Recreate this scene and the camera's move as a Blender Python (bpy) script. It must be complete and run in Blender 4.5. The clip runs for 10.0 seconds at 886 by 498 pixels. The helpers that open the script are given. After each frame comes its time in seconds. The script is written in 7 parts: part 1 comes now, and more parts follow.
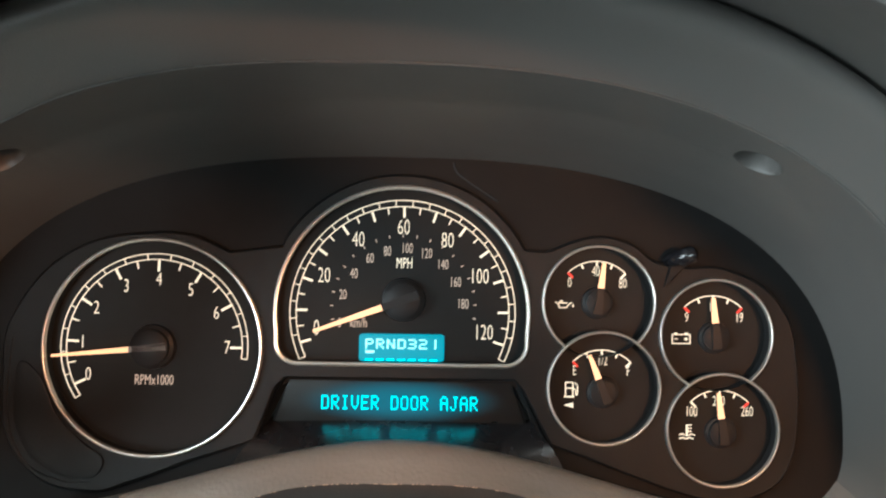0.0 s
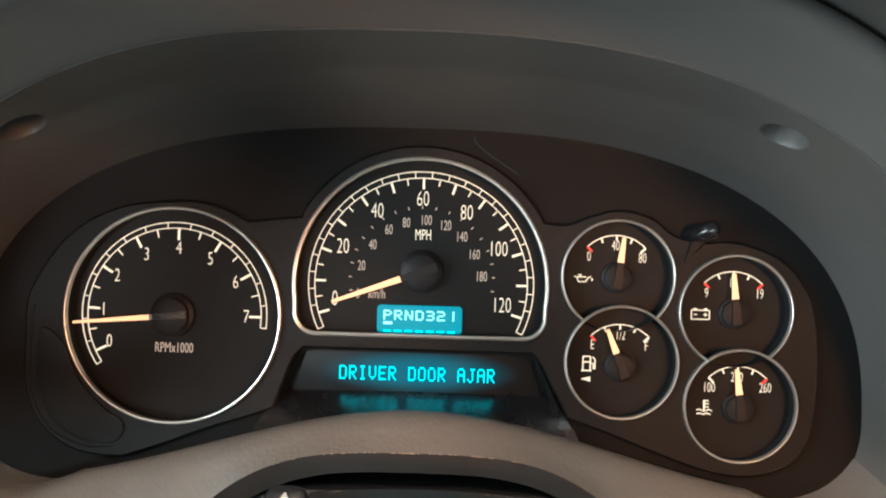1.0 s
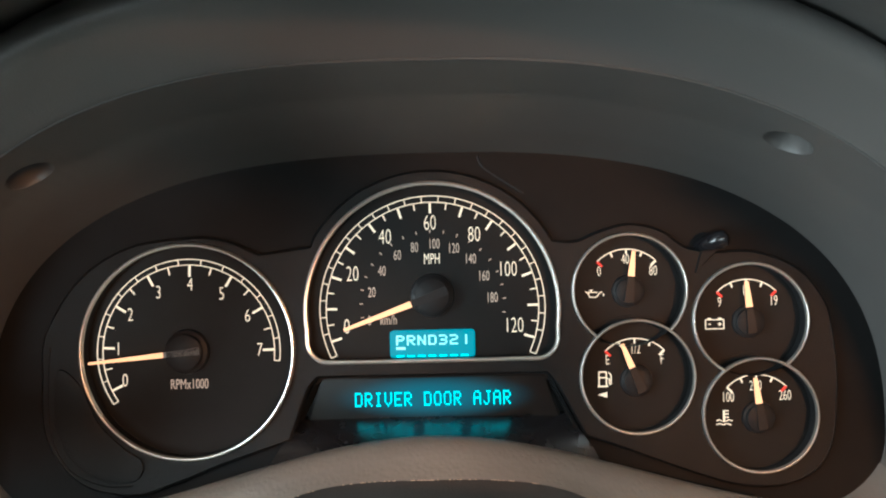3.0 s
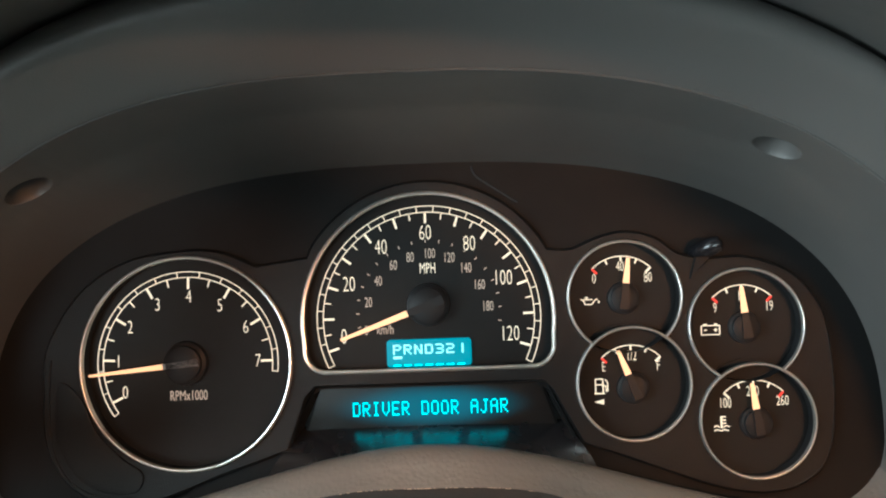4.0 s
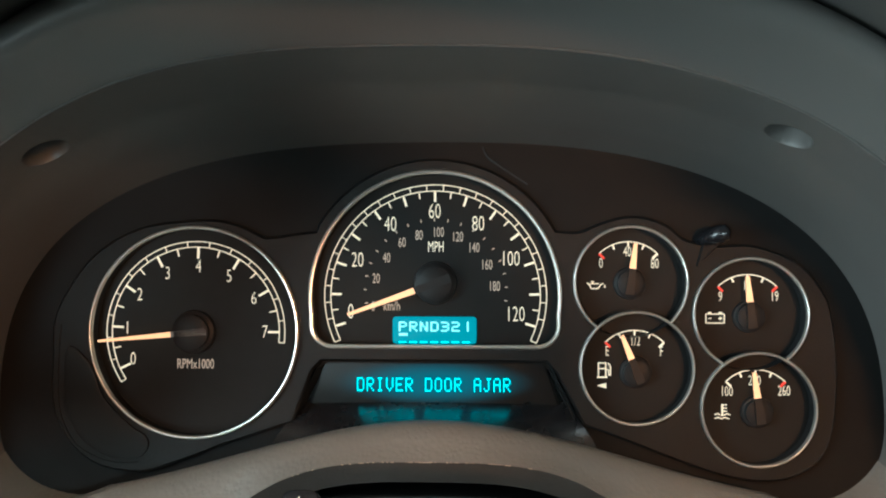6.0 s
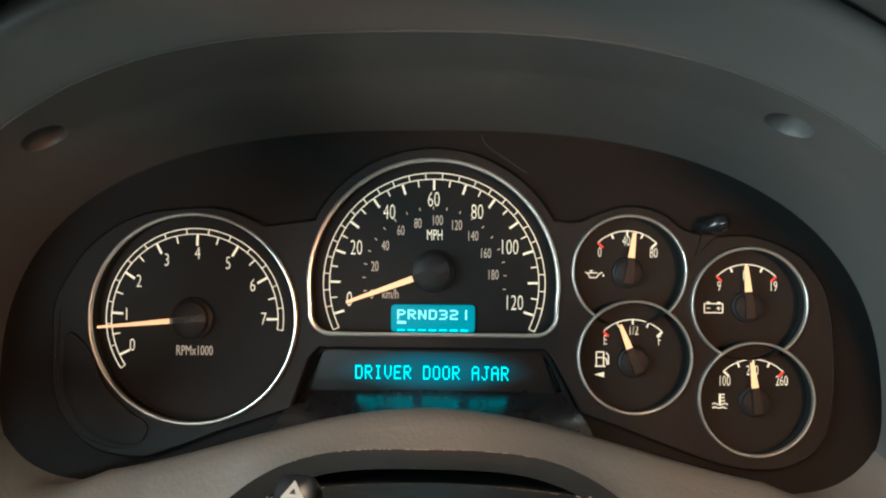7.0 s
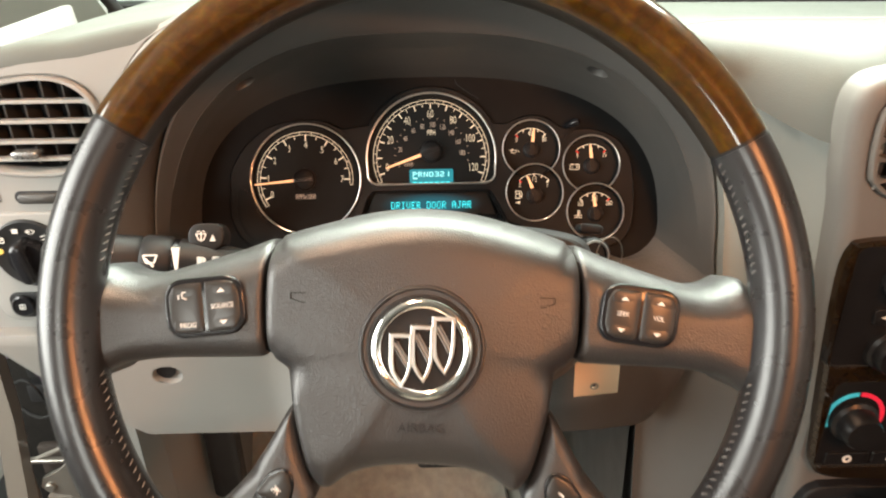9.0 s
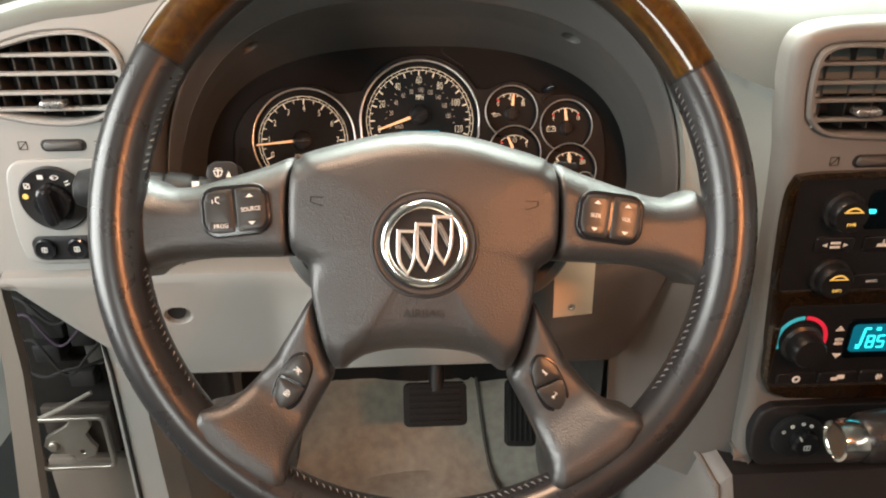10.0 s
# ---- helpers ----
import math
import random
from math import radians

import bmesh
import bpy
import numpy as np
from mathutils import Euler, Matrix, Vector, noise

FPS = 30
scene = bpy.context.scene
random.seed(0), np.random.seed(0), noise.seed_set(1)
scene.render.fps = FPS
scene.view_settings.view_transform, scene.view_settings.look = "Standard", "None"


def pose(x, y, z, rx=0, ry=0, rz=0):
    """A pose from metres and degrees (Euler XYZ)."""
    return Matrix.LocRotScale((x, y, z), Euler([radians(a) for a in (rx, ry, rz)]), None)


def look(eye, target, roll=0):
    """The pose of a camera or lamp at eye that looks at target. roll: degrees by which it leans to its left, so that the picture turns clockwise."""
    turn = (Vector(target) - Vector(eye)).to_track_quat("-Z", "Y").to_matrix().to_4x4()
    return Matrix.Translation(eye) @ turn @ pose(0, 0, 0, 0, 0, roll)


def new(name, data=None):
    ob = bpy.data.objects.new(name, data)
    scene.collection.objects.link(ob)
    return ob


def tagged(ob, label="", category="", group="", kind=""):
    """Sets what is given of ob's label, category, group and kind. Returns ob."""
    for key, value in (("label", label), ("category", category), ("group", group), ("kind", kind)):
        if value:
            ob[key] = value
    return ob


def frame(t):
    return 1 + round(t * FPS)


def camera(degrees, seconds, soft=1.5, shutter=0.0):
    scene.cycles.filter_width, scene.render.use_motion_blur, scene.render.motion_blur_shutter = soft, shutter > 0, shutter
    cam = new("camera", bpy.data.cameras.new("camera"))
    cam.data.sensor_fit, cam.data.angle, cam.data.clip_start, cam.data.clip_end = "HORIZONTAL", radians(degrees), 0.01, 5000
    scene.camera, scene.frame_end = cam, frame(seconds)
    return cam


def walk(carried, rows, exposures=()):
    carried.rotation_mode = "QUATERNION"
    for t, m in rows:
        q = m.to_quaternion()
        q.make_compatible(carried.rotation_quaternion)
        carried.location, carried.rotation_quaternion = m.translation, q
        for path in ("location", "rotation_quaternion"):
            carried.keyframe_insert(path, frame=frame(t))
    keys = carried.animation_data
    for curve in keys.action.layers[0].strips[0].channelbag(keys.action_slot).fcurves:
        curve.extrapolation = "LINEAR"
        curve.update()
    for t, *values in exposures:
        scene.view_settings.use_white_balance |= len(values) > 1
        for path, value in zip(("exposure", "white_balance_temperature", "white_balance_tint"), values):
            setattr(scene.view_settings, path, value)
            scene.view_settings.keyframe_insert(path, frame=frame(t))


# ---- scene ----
# The column frame: x right, y away from the driver, z up along the faces of the gauges.
TILT = 24.0
COL = pose(0, 0.35, 0.70, -TILT)
# The wheel's own frame: its hub in the middle, y along the steering column.
WHEEL = COL @ pose(-0.0025, -0.322, -0.141, -3.0)

cam = camera(62.35, 10.0, soft=2.0, shutter=0.6)
ROWS = [
    (0.0, 0.0142, -0.3509, -0.0195, 91.50, -0.93, -0.80),
    (0.5, 0.0127, -0.3487, -0.0230, 90.64, -1.49, 0.15),
    (1.0, 0.0113, -0.3499, -0.0217, 89.65, -1.65, 0.19),
    (1.5, 0.0104, -0.3455, -0.0276, 89.34, -1.41, -0.17),
    (2.0, 0.0104, -0.3439, -0.0232, 89.62, -0.67, -0.33),
    (2.5, 0.0087, -0.3413, -0.0148, 90.19, 0.46, -0.64),
    (2.7, 0.0096, -0.3451, -0.0155, 90.35, 0.76, 0.29),
    (3.8, 0.0203, -0.3528, -0.0194, 91.90, 2.08, 1.57),
    (4.0, 0.0192, -0.3524, -0.0194, 91.79, 2.09, 1.82),
    (4.5, 0.0208, -0.3568, -0.0210, 91.76, 1.68, 2.49),
    (5.0, 0.0204, -0.3565, -0.0278, 92.46, 1.07, 2.40),
    (5.5, 0.0196, -0.3554, -0.0271, 92.18, 0.47, 2.28),
    (5.7, 0.0183, -0.3545, -0.0255, 91.71, 0.24, 2.26),
    (6.8, 0.0177, -0.3557, -0.0283, 90.85, -0.42, 2.27),
    (7.0, 0.0196, -0.3546, -0.0275, 90.54, -0.36, 2.41),
    (7.5, 0.0155, -0.3484, -0.0228, 88.39, -0.04, 1.99),
    (7.8, 0.0169, -0.3565, -0.0243, 88.56, 0.10, 1.53),
    (7.9, 0.0164, -0.3679, -0.0214, 88.57, 0.11, 1.63),
    (8.0, 0.0125, -0.4025, -0.0191, 89.00, 0.36, 2.03),
    (8.1, 0.0062, -0.4471, -0.0106, 88.01, 0.64, 1.79),
    (8.2, 0.0017, -0.4954, -0.0151, 88.02, 0.42, 0.38),
    (8.3, 0.0045, -0.5335, -0.0265, 87.85, 0.42, -0.15),
    (8.4, 0.0030, -0.5625, -0.0400, 88.00, 0.25, -0.60),
    (8.5, -0.0007, -0.5861, -0.0534, 87.60, 0.03, -1.40),
    (8.6, -0.0043, -0.6151, -0.0680, 87.50, 0.22, -1.50),
    (8.7, -0.0058, -0.6385, -0.0735, 86.88, 0.46, -1.18),
    (8.8, -0.0051, -0.6619, -0.0784, 86.58, 0.51, -1.00),
    (9.0, 0.0000, -0.6853, -0.0868, 86.73, 1.06, -0.86),
    (9.2, -0.0042, -0.7066, -0.1020, 87.53, 1.00, -0.91),
    (9.3, -0.0048, -0.7166, -0.1175, 86.36, 0.80, -2.51),
    (9.4, -0.0038, -0.7258, -0.1285, 86.10, 0.86, -3.86),
    (9.6, -0.0112, -0.7384, -0.1358, 86.71, 0.98, -4.02),
    (9.8, -0.0158, -0.7450, -0.1410, 87.60, 1.30, -3.00),
    (10.0, -0.0160, -0.7459, -0.1412, 87.68, 1.33, -2.86),
]
EXPOSURES = [(0.0, 0.84, 5800, 4), (0.7, 0.82, 5800, 4), (1.4, 0.64, 5850, 4), (2.0, 0.54, 5750, 3), (2.6, 0.64, 5700, 3), (4.0, 0.68, 5650, 1), (5.5, 0.60, 5480, -5), (7.0, 0.50, 5600, -4), (7.5, 0.53, 6450, 7), (8.0, 0.70, 6300, 6), (8.3, 0.80, 6500, 7), (8.6, 0.74, 6950, 10), (9.0, 0.52, 6950, 12), (9.5, 0.40, 6780, 12), (10.0, 0.36, 6700, 12)]
walk(cam, [(t, COL @ pose(x, y, z, rx, ry, rz)) for t, x, y, z, rx, ry, rz in ROWS], EXPOSURES)

# ---- light ----
world = bpy.data.worlds.new("world")
scene.world = world
world.use_nodes = True
world.node_tree.nodes["Background"].inputs[0].default_value = (0.75, 0.82, 0.85, 1)
world.node_tree.nodes["Background"].inputs[1].default_value = 0.03


def area_lamp(name, at, target, size, size_y, power, colour):
    data = bpy.data.lights.new(name, "AREA")
    data.shape, data.size, data.size_y, data.energy, data.color = "RECTANGLE", size, size_y, power, colour
    ob = new(name, data)
    ob.matrix_basis = look(at, target)
    return ob


# Workshop light through the windscreen, the open driver's door and the far side windows, and the two warm dome lamps.
area_lamp("windscreen_light", (0.20, 0.58, 1.42), (0.12, 0.14, 0.72), 1.1, 0.34, 26.0, (0.88, 1.0, 0.93))
area_lamp("doorway_light", (-1.02, -0.16, 0.94), (0.0, 0.2, 0.68), 0.7, 0.8, 19.0, (0.94, 1.0, 0.98))
# added unseen fill from behind on the left, where no window is built
area_lamp("rear_door_window_light", (-0.70, -1.45, 1.12), (0.0, 0.3, 0.72), 0.6, 0.36, 11.0, (0.93, 1.0, 0.97))
area_lamp("side_window_light", (1.38, -1.0, 1.12), (0.0, 0.25, 0.72), 0.9, 0.36, 2.0, (1.0, 0.93, 0.84))
area_lamp("dome_light", (-0.12, -0.04, 1.335), (0.0, 0.05, 0.7), 0.14, 0.10, 4.2, (1.0, 0.66, 0.44))
area_lamp("rear_dome_light", (0.56, -1.0, 1.335), (0.05, 0.0, 0.7), 0.20, 0.12, 13.0, (1.0, 0.38, 0.14))


# ---- materials ----
def material(name, base, rough=0.5, metal=0.0, vary=0.12, vary_scale=30.0, grain=0.0, grain_scale=900.0, coat=0.0,
             glow=None, glow_power=0.0, rough_vary=0.08, leather=False, gloss=0.5):
    m = bpy.data.materials.new(name)
    m.use_nodes = True
    nt = m.node_tree
    bsdf = nt.nodes["Principled BSDF"]
    bsdf.inputs["Metallic"].default_value = metal
    bsdf.inputs["Specular IOR Level"].default_value = gloss
    bsdf.inputs["Coat Weight"].default_value = coat
    bsdf.inputs["Coat Roughness"].default_value = 0.06
    coord = nt.nodes.new("ShaderNodeTexCoord")
    n1 = nt.nodes.new("ShaderNodeTexNoise")
    n1.inputs["Scale"].default_value, n1.inputs["Detail"].default_value = vary_scale, 6.0
    nt.links.new(coord.outputs["Object"], n1.inputs["Vector"])
    mix = nt.nodes.new("ShaderNodeMix")
    mix.data_type = "RGBA"
    mix.inputs["A"].default_value = (*[c * (1 - vary) for c in base], 1)
    mix.inputs["B"].default_value = (*[min(1, c * (1 + vary)) for c in base], 1)
    nt.links.new(n1.outputs["Fac"], mix.inputs["Factor"])
    nt.links.new(mix.outputs["Result"], bsdf.inputs["Base Color"])
    n2 = nt.nodes.new("ShaderNodeTexNoise")
    n2.inputs["Scale"].default_value, n2.inputs["Detail"].default_value = vary_scale * 2.7, 4.0
    nt.links.new(coord.outputs["Object"], n2.inputs["Vector"])
    ramp = nt.nodes.new("ShaderNodeMapRange")
    ramp.inputs["To Min"].default_value = max(0.02, rough - rough_vary)
    ramp.inputs["To Max"].default_value = min(1.0, rough + rough_vary)
    nt.links.new(n2.outputs["Fac"], ramp.inputs["Value"])
    nt.links.new(ramp.outputs["Result"], bsdf.inputs["Roughness"])
    if grain:
        if leather:
            g = nt.nodes.new("ShaderNodeTexVoronoi")
            g.feature = "SMOOTH_F1"
            g.inputs["Smoothness"].default_value = 0.6
            warp = nt.nodes.new("ShaderNodeTexNoise")
            warp.inputs["Scale"].default_value = grain_scale * 0.25
            nt.links.new(coord.outputs["Object"], warp.inputs["Vector"])
            add = nt.nodes.new("ShaderNodeMix")
            add.data_type = "VECTOR"
            add.inputs["Factor"].default_value = 0.0025
            nt.links.new(coord.outputs["Object"], add.inputs["A"])
            nt.links.new(warp.outputs["Color"], add.inputs["B"])
            nt.links.new(add.outputs["Result"], g.inputs["Vector"])
            height = g.outputs["Distance"]
        else:
            g = nt.nodes.new("ShaderNodeTexNoise")
            g.inputs["Detail"].default_value = 2.0
            nt.links.new(coord.outputs["Object"], g.inputs["Vector"])
            height = g.outputs["Fac"]
        g.inputs["Scale"].default_value = grain_scale
        b = nt.nodes.new("ShaderNodeBump")
        b.inputs["Strength"].default_value = grain
        b.inputs["Distance"].default_value = 0.0006
        nt.links.new(height, b.inputs["Height"])
        nt.links.new(b.outputs["Normal"], bsdf.inputs["Normal"])
    if glow:
        bsdf.inputs["Emission Color"].default_value = (*glow, 1)
        bsdf.inputs["Emission Strength"].default_value = glow_power
    return m


def burl_wood(name, tone=1.0):
    m = bpy.data.materials.new(name)
    m.use_nodes = True
    nt = m.node_tree
    bsdf = nt.nodes["Principled BSDF"]
    coord = nt.nodes.new("ShaderNodeTexCoord")
    n1 = nt.nodes.new("ShaderNodeTexNoise")
    n1.inputs["Scale"].default_value, n1.inputs["Detail"].default_value, n1.inputs["Distortion"].default_value = 75.0, 8.0, 1.6
    nt.links.new(coord.outputs["Object"], n1.inputs["Vector"])
    ramp = nt.nodes.new("ShaderNodeValToRGB")
    e = ramp.color_ramp.elements
    e[0].position, e[0].color = 0.28, (0.080 * tone, 0.034 * tone, 0.005 * tone, 1)
    e[1].position, e[1].color = 0.72, (0.21 * tone, 0.102 * tone, 0.010 * tone, 1)
    mid = e.new(0.5)
    mid.color = (0.135 * tone, 0.058 * tone, 0.006 * tone, 1)
    nt.links.new(n1.outputs["Fac"], ramp.inputs["Fac"])
    n2 = nt.nodes.new("ShaderNodeTexNoise")
    n2.inputs["Scale"].default_value, n2.inputs["Detail"].default_value = 420.0, 3.0
    nt.links.new(coord.outputs["Object"], n2.inputs["Vector"])
    mix = nt.nodes.new("ShaderNodeMix")
    mix.data_type, mix.blend_type = "RGBA", "MULTIPLY"
    mix.inputs["Factor"].default_value = 0.55
    nt.links.new(ramp.outputs["Color"], mix.inputs["A"])
    nt.links.new(n2.outputs["Color"], mix.inputs["B"])
    nt.links.new(mix.outputs["Result"], bsdf.inputs["Base Color"])
    bsdf.inputs["Roughness"].default_value = 0.3
    bsdf.inputs["Specular IOR Level"].default_value = 0.1
    bsdf.inputs["Coat Weight"].default_value = 1.0
    bsdf.inputs["Coat Roughness"].default_value = 0.05
    return m


M_DASH = material("grey dash plastic", (0.252, 0.250, 0.240), 0.55, vary=0.06, vary_scale=9, grain=0.25, grain_scale=1400)
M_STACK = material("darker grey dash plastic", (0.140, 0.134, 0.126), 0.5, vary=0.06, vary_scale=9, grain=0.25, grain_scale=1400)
M_FAIRSHADE = material("shade-darkened fairing plastic", (0.082, 0.083, 0.080), 0.5, vary=0.08, vary_scale=9, grain=0.2, grain_scale=1300)
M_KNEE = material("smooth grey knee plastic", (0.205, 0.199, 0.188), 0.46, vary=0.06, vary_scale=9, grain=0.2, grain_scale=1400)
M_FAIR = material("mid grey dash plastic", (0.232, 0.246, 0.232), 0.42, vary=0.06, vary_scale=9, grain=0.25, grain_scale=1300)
M_PAD = material("pale dash pad vinyl", (0.092, 0.097, 0.088), 0.6, gloss=0.3, vary=0.07, vary_scale=7, grain=0.25, grain_scale=1100)
M_SHROUD = material("grey shroud plastic", (0.089, 0.086, 0.082), 0.40, vary=0.08, vary_scale=12, grain=0.12, grain_scale=1300)
M_BAND = material("dark joint and lip shadow vinyl", (0.042, 0.038, 0.035), 0.6, vary=0.25, vary_scale=60, grain=0.3, grain_scale=900)
M_LIP = material("grey shroud lip vinyl", (0.118, 0.110, 0.102), 0.40, vary=0.08, vary_scale=25, grain=0.32, grain_scale=480, leather=True)
M_HUB = material("dark grey grained vinyl", (0.026, 0.0255, 0.0262), 0.39, gloss=0.85, vary=0.14, vary_scale=22, grain=0.30, grain_scale=1200, leather=True)
M_LEATHER = material("smooth dark grey leather", (0.018, 0.0177, 0.0190), 0.29, vary=0.2, vary_scale=30, grain=0.08, grain_scale=1600)
M_THREAD = material("grey thread", (0.16, 0.155, 0.15), 0.45, vary=0.2)
M_WOOD = burl_wood("burl wood", 0.47)
M_WOODDARK = burl_wood("dark burl wood", 0.10)
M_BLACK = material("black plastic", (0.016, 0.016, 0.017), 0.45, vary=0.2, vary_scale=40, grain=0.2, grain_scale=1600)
M_RIMSHADE = material("shaded inner rim", (0.020, 0.015, 0.011), 0.45, gloss=0.3, vary=0.2)
M_SWITCH = material("satin dark switch plastic", (0.026, 0.025, 0.024), 0.32, vary=0.1, rough_vary=0.04)
M_BLACKGLOSS = material("glossy black plastic", (0.010, 0.010, 0.012), 0.2, vary=0.1, rough_vary=0.05)
M_PLATE = material("black grained gauge surround", (0.0085, 0.0090, 0.0093), 0.42, gloss=0.42, vary=0.2, vary_scale=30, grain=0.5, grain_scale=2000)
M_BACK = material("black gauge backing", (0.0035, 0.0036, 0.0038), 0.65, gloss=0.12, vary=0.2, vary_scale=25, grain=0.15, grain_scale=1600)
M_DIAL = material("black dial face", (0.0092, 0.0096, 0.0098), 0.6, gloss=0.12, vary=0.2, vary_scale=45)
M_CHROME = material("chrome", (0.75, 0.74, 0.72), 0.14, metal=1.0, vary=0.05, rough_vary=0.06)
M_RING = material("satin chrome ring", (0.84, 0.82, 0.78), 0.31, metal=0.92, vary=0.04, rough_vary=0.02)
M_SILVER = material("satin silver plastic", (0.46, 0.46, 0.47), 0.3, metal=0.6, vary=0.06)
M_PEWTER = material("worn pewter plating", (0.30, 0.295, 0.29), 0.26, metal=0.8, vary=0.1, rough_vary=0.06)
M_MARK = material("backlit cream print", (0.6, 0.5, 0.36), 0.6, vary=0.04, glow=(1.0, 0.85, 0.62), glow_power=0.54)
M_MARKDIM = material("backlit dim print", (0.35, 0.28, 0.22), 0.6, vary=0.04, glow=(1.0, 0.76, 0.58), glow_power=0.24)
M_MARKRED = material("backlit red print", (0.5, 0.03, 0.02), 0.6, vary=0.04, glow=(1.0, 0.05, 0.03), glow_power=0.6)
M_NEEDLE = material("lit orange needle", (0.7, 0.42, 0.24), 0.5, vary=0.03, glow=(1.0, 0.50, 0.24), glow_power=0.75)
M_LEDGE = material("satin black ledge", (0.010, 0.010, 0.012), 0.27, vary=0.1, rough_vary=0.03)
M_LEATHER.node_tree.nodes["Principled BSDF"].inputs["Specular IOR Level"].default_value = 0.6
M_LEDGE.node_tree.nodes["Principled BSDF"].inputs["IOR"].default_value = 2.1
M_TAIL = material("grey needle tail", (0.25, 0.25, 0.25), 0.5)
M_VFD = material("lit cyan segment", (0.0, 0.2, 0.2), 0.5, glow=(0.02, 0.78, 0.88), glow_power=1.45)
M_VFDBRIGHT = material("bright cyan segment", (0.1, 0.3, 0.3), 0.5, glow=(0.36, 1.0, 1.0), glow_power=1.1)
M_VFDBACK = material("lit cyan display field", (0.0, 0.05, 0.06), 0.4, glow=(0.0, 0.42, 0.54), glow_power=0.46)
M_VFDDARK = material("dark display glass", (0.001, 0.003, 0.005), 0.3, gloss=0.12)

def soft_glow(name, colour, power, half_x, half_z):
    """A lit field that fades out towards its edges."""
    m = material(name, (0.0, 0.004, 0.006), 0.3)
    nt = m.node_tree
    bsdf = nt.nodes["Principled BSDF"]
    coord = nt.nodes.new("ShaderNodeTexCoord")
    scale = nt.nodes.new("ShaderNodeVectorMath")
    scale.operation = "MULTIPLY"
    scale.inputs[1].default_value = (1 / half_x, 0.0, 1 / half_z)
    nt.links.new(coord.outputs["Object"], scale.inputs[0])
    length = nt.nodes.new("ShaderNodeVectorMath")
    length.operation = "LENGTH"
    nt.links.new(scale.outputs["Vector"], length.inputs[0])
    fade = nt.nodes.new("ShaderNodeMapRange")
    fade.interpolation_type = "SMOOTHSTEP"
    for key, value in (("From Min", 0.25), ("From Max", 1.0), ("To Min", power), ("To Max", 0.0)):
        fade.inputs[key].default_value = value
    nt.links.new(length.outputs["Value"], fade.inputs["Value"])
    bsdf.inputs["Emission Color"].default_value = (*colour, 1)
    nt.links.new(fade.outputs["Result"], bsdf.inputs["Emission Strength"])
    return m


M_HAZE = soft_glow("glow halo of the message", (0.0, 0.28, 0.40), 0.30, 0.052, 0.0112)
M_WHITE = material("white print", (0.72, 0.71, 0.68), 0.5, vary=0.05)
M_AMBER = material("lit amber print", (0.5, 0.33, 0.08), 0.5, glow=(1.0, 0.62, 0.14), glow_power=0.45)
M_BLUE = material("climate blue print", (0.05, 0.35, 0.45), 0.5, glow=(0.0, 0.5, 0.6), glow_power=0.3)
M_REDARC = material("climate red print", (0.5, 0.02, 0.05), 0.5, glow=(0.9, 0.02, 0.06), glow_power=0.3)
M_VFDHALO = material("glow halo of the climate display", (0.0, 0.02, 0.03), 0.3, glow=(0.0, 0.25, 0.36), glow_power=0.42)
M_DUST = material("pale brown dust", (0.34, 0.27, 0.21), 0.95, vary=0.3, vary_scale=300)
M_TAG = material("tan paper tag", (0.80, 0.57, 0.38), 0.8, vary=0.04, vary_scale=30)
M_CARPET = material("grey beige carpet", (0.37, 0.352, 0.30), 0.95, vary=0.4, vary_scale=55, grain=1.0, grain_scale=700)
M_CARPETDARK = material("dark carpet binding", (0.11, 0.10, 0.09), 0.9, vary=0.3, vary_scale=60)
M_FASCIA = material("smooth black fascia plastic", (0.009, 0.009, 0.010), 0.35, vary=0.1, rough_vary=0.05)
# dark trim; on the right of the knee cover this tone stands for shade
M_TRIMDARK = material("dark trim and shaded cover plastic", (0.050, 0.047, 0.044), 0.5, vary=0.1, vary_scale=12, grain=0.2, grain_scale=1300)
M_FASCIA.node_tree.nodes["Principled BSDF"].inputs["Specular IOR Level"].default_value = 0.3
M_RUBBER = material("black rubber", (0.014, 0.014, 0.014), 0.75, gloss=0.2, vary=0.2, grain=0.2)
# near-black base colour carries the shade inside the hinge pillar
M_PILLARSHADE = material("steel darkened for shade", (0.010, 0.009, 0.008), 0.85, gloss=0.15, vary=0.4, vary_scale=60)
M_PURPLE = material("purple wire sleeve", (0.030, 0.016, 0.032), 0.7)
M_BROWN = material("brown connector plastic", (0.10, 0.06, 0.035), 0.6)
M_TRAY = material("rusty brown steel", (0.030, 0.022, 0.017), 0.7, vary=0.4, vary_scale=50)
M_METAL = material("bare zinc steel", (0.30, 0.28, 0.25), 0.42, metal=0.7, vary=0.15, vary_scale=40)
M_BODY = material("beige body paint", (0.145, 0.127, 0.108), 0.35, vary=0.08, vary_scale=6, coat=0.4)
M_BONNET = material("pale bonnet paint", (0.62, 0.66, 0.63), 0.3, vary=0.04, vary_scale=4, coat=0.5)
M_CONCRETE = material("workshop concrete", (0.28, 0.27, 0.26), 0.8, vary=0.25, vary_scale=3, grain=0.3, grain_scale=60)
M_WALL = material("white workshop wall", (0.72, 0.74, 0.72), 0.8, vary=0.05, vary_scale=2)
M_CLOTH = material("grey headliner cloth", (0.27, 0.26, 0.24), 0.95, vary=0.08, vary_scale=15, grain=0.5, grain_scale=500)
M_LAMP = material("lit lamp panel", (0.8, 0.85, 0.82), 0.5, glow=(0.86, 1.0, 0.92), glow_power=11.0)

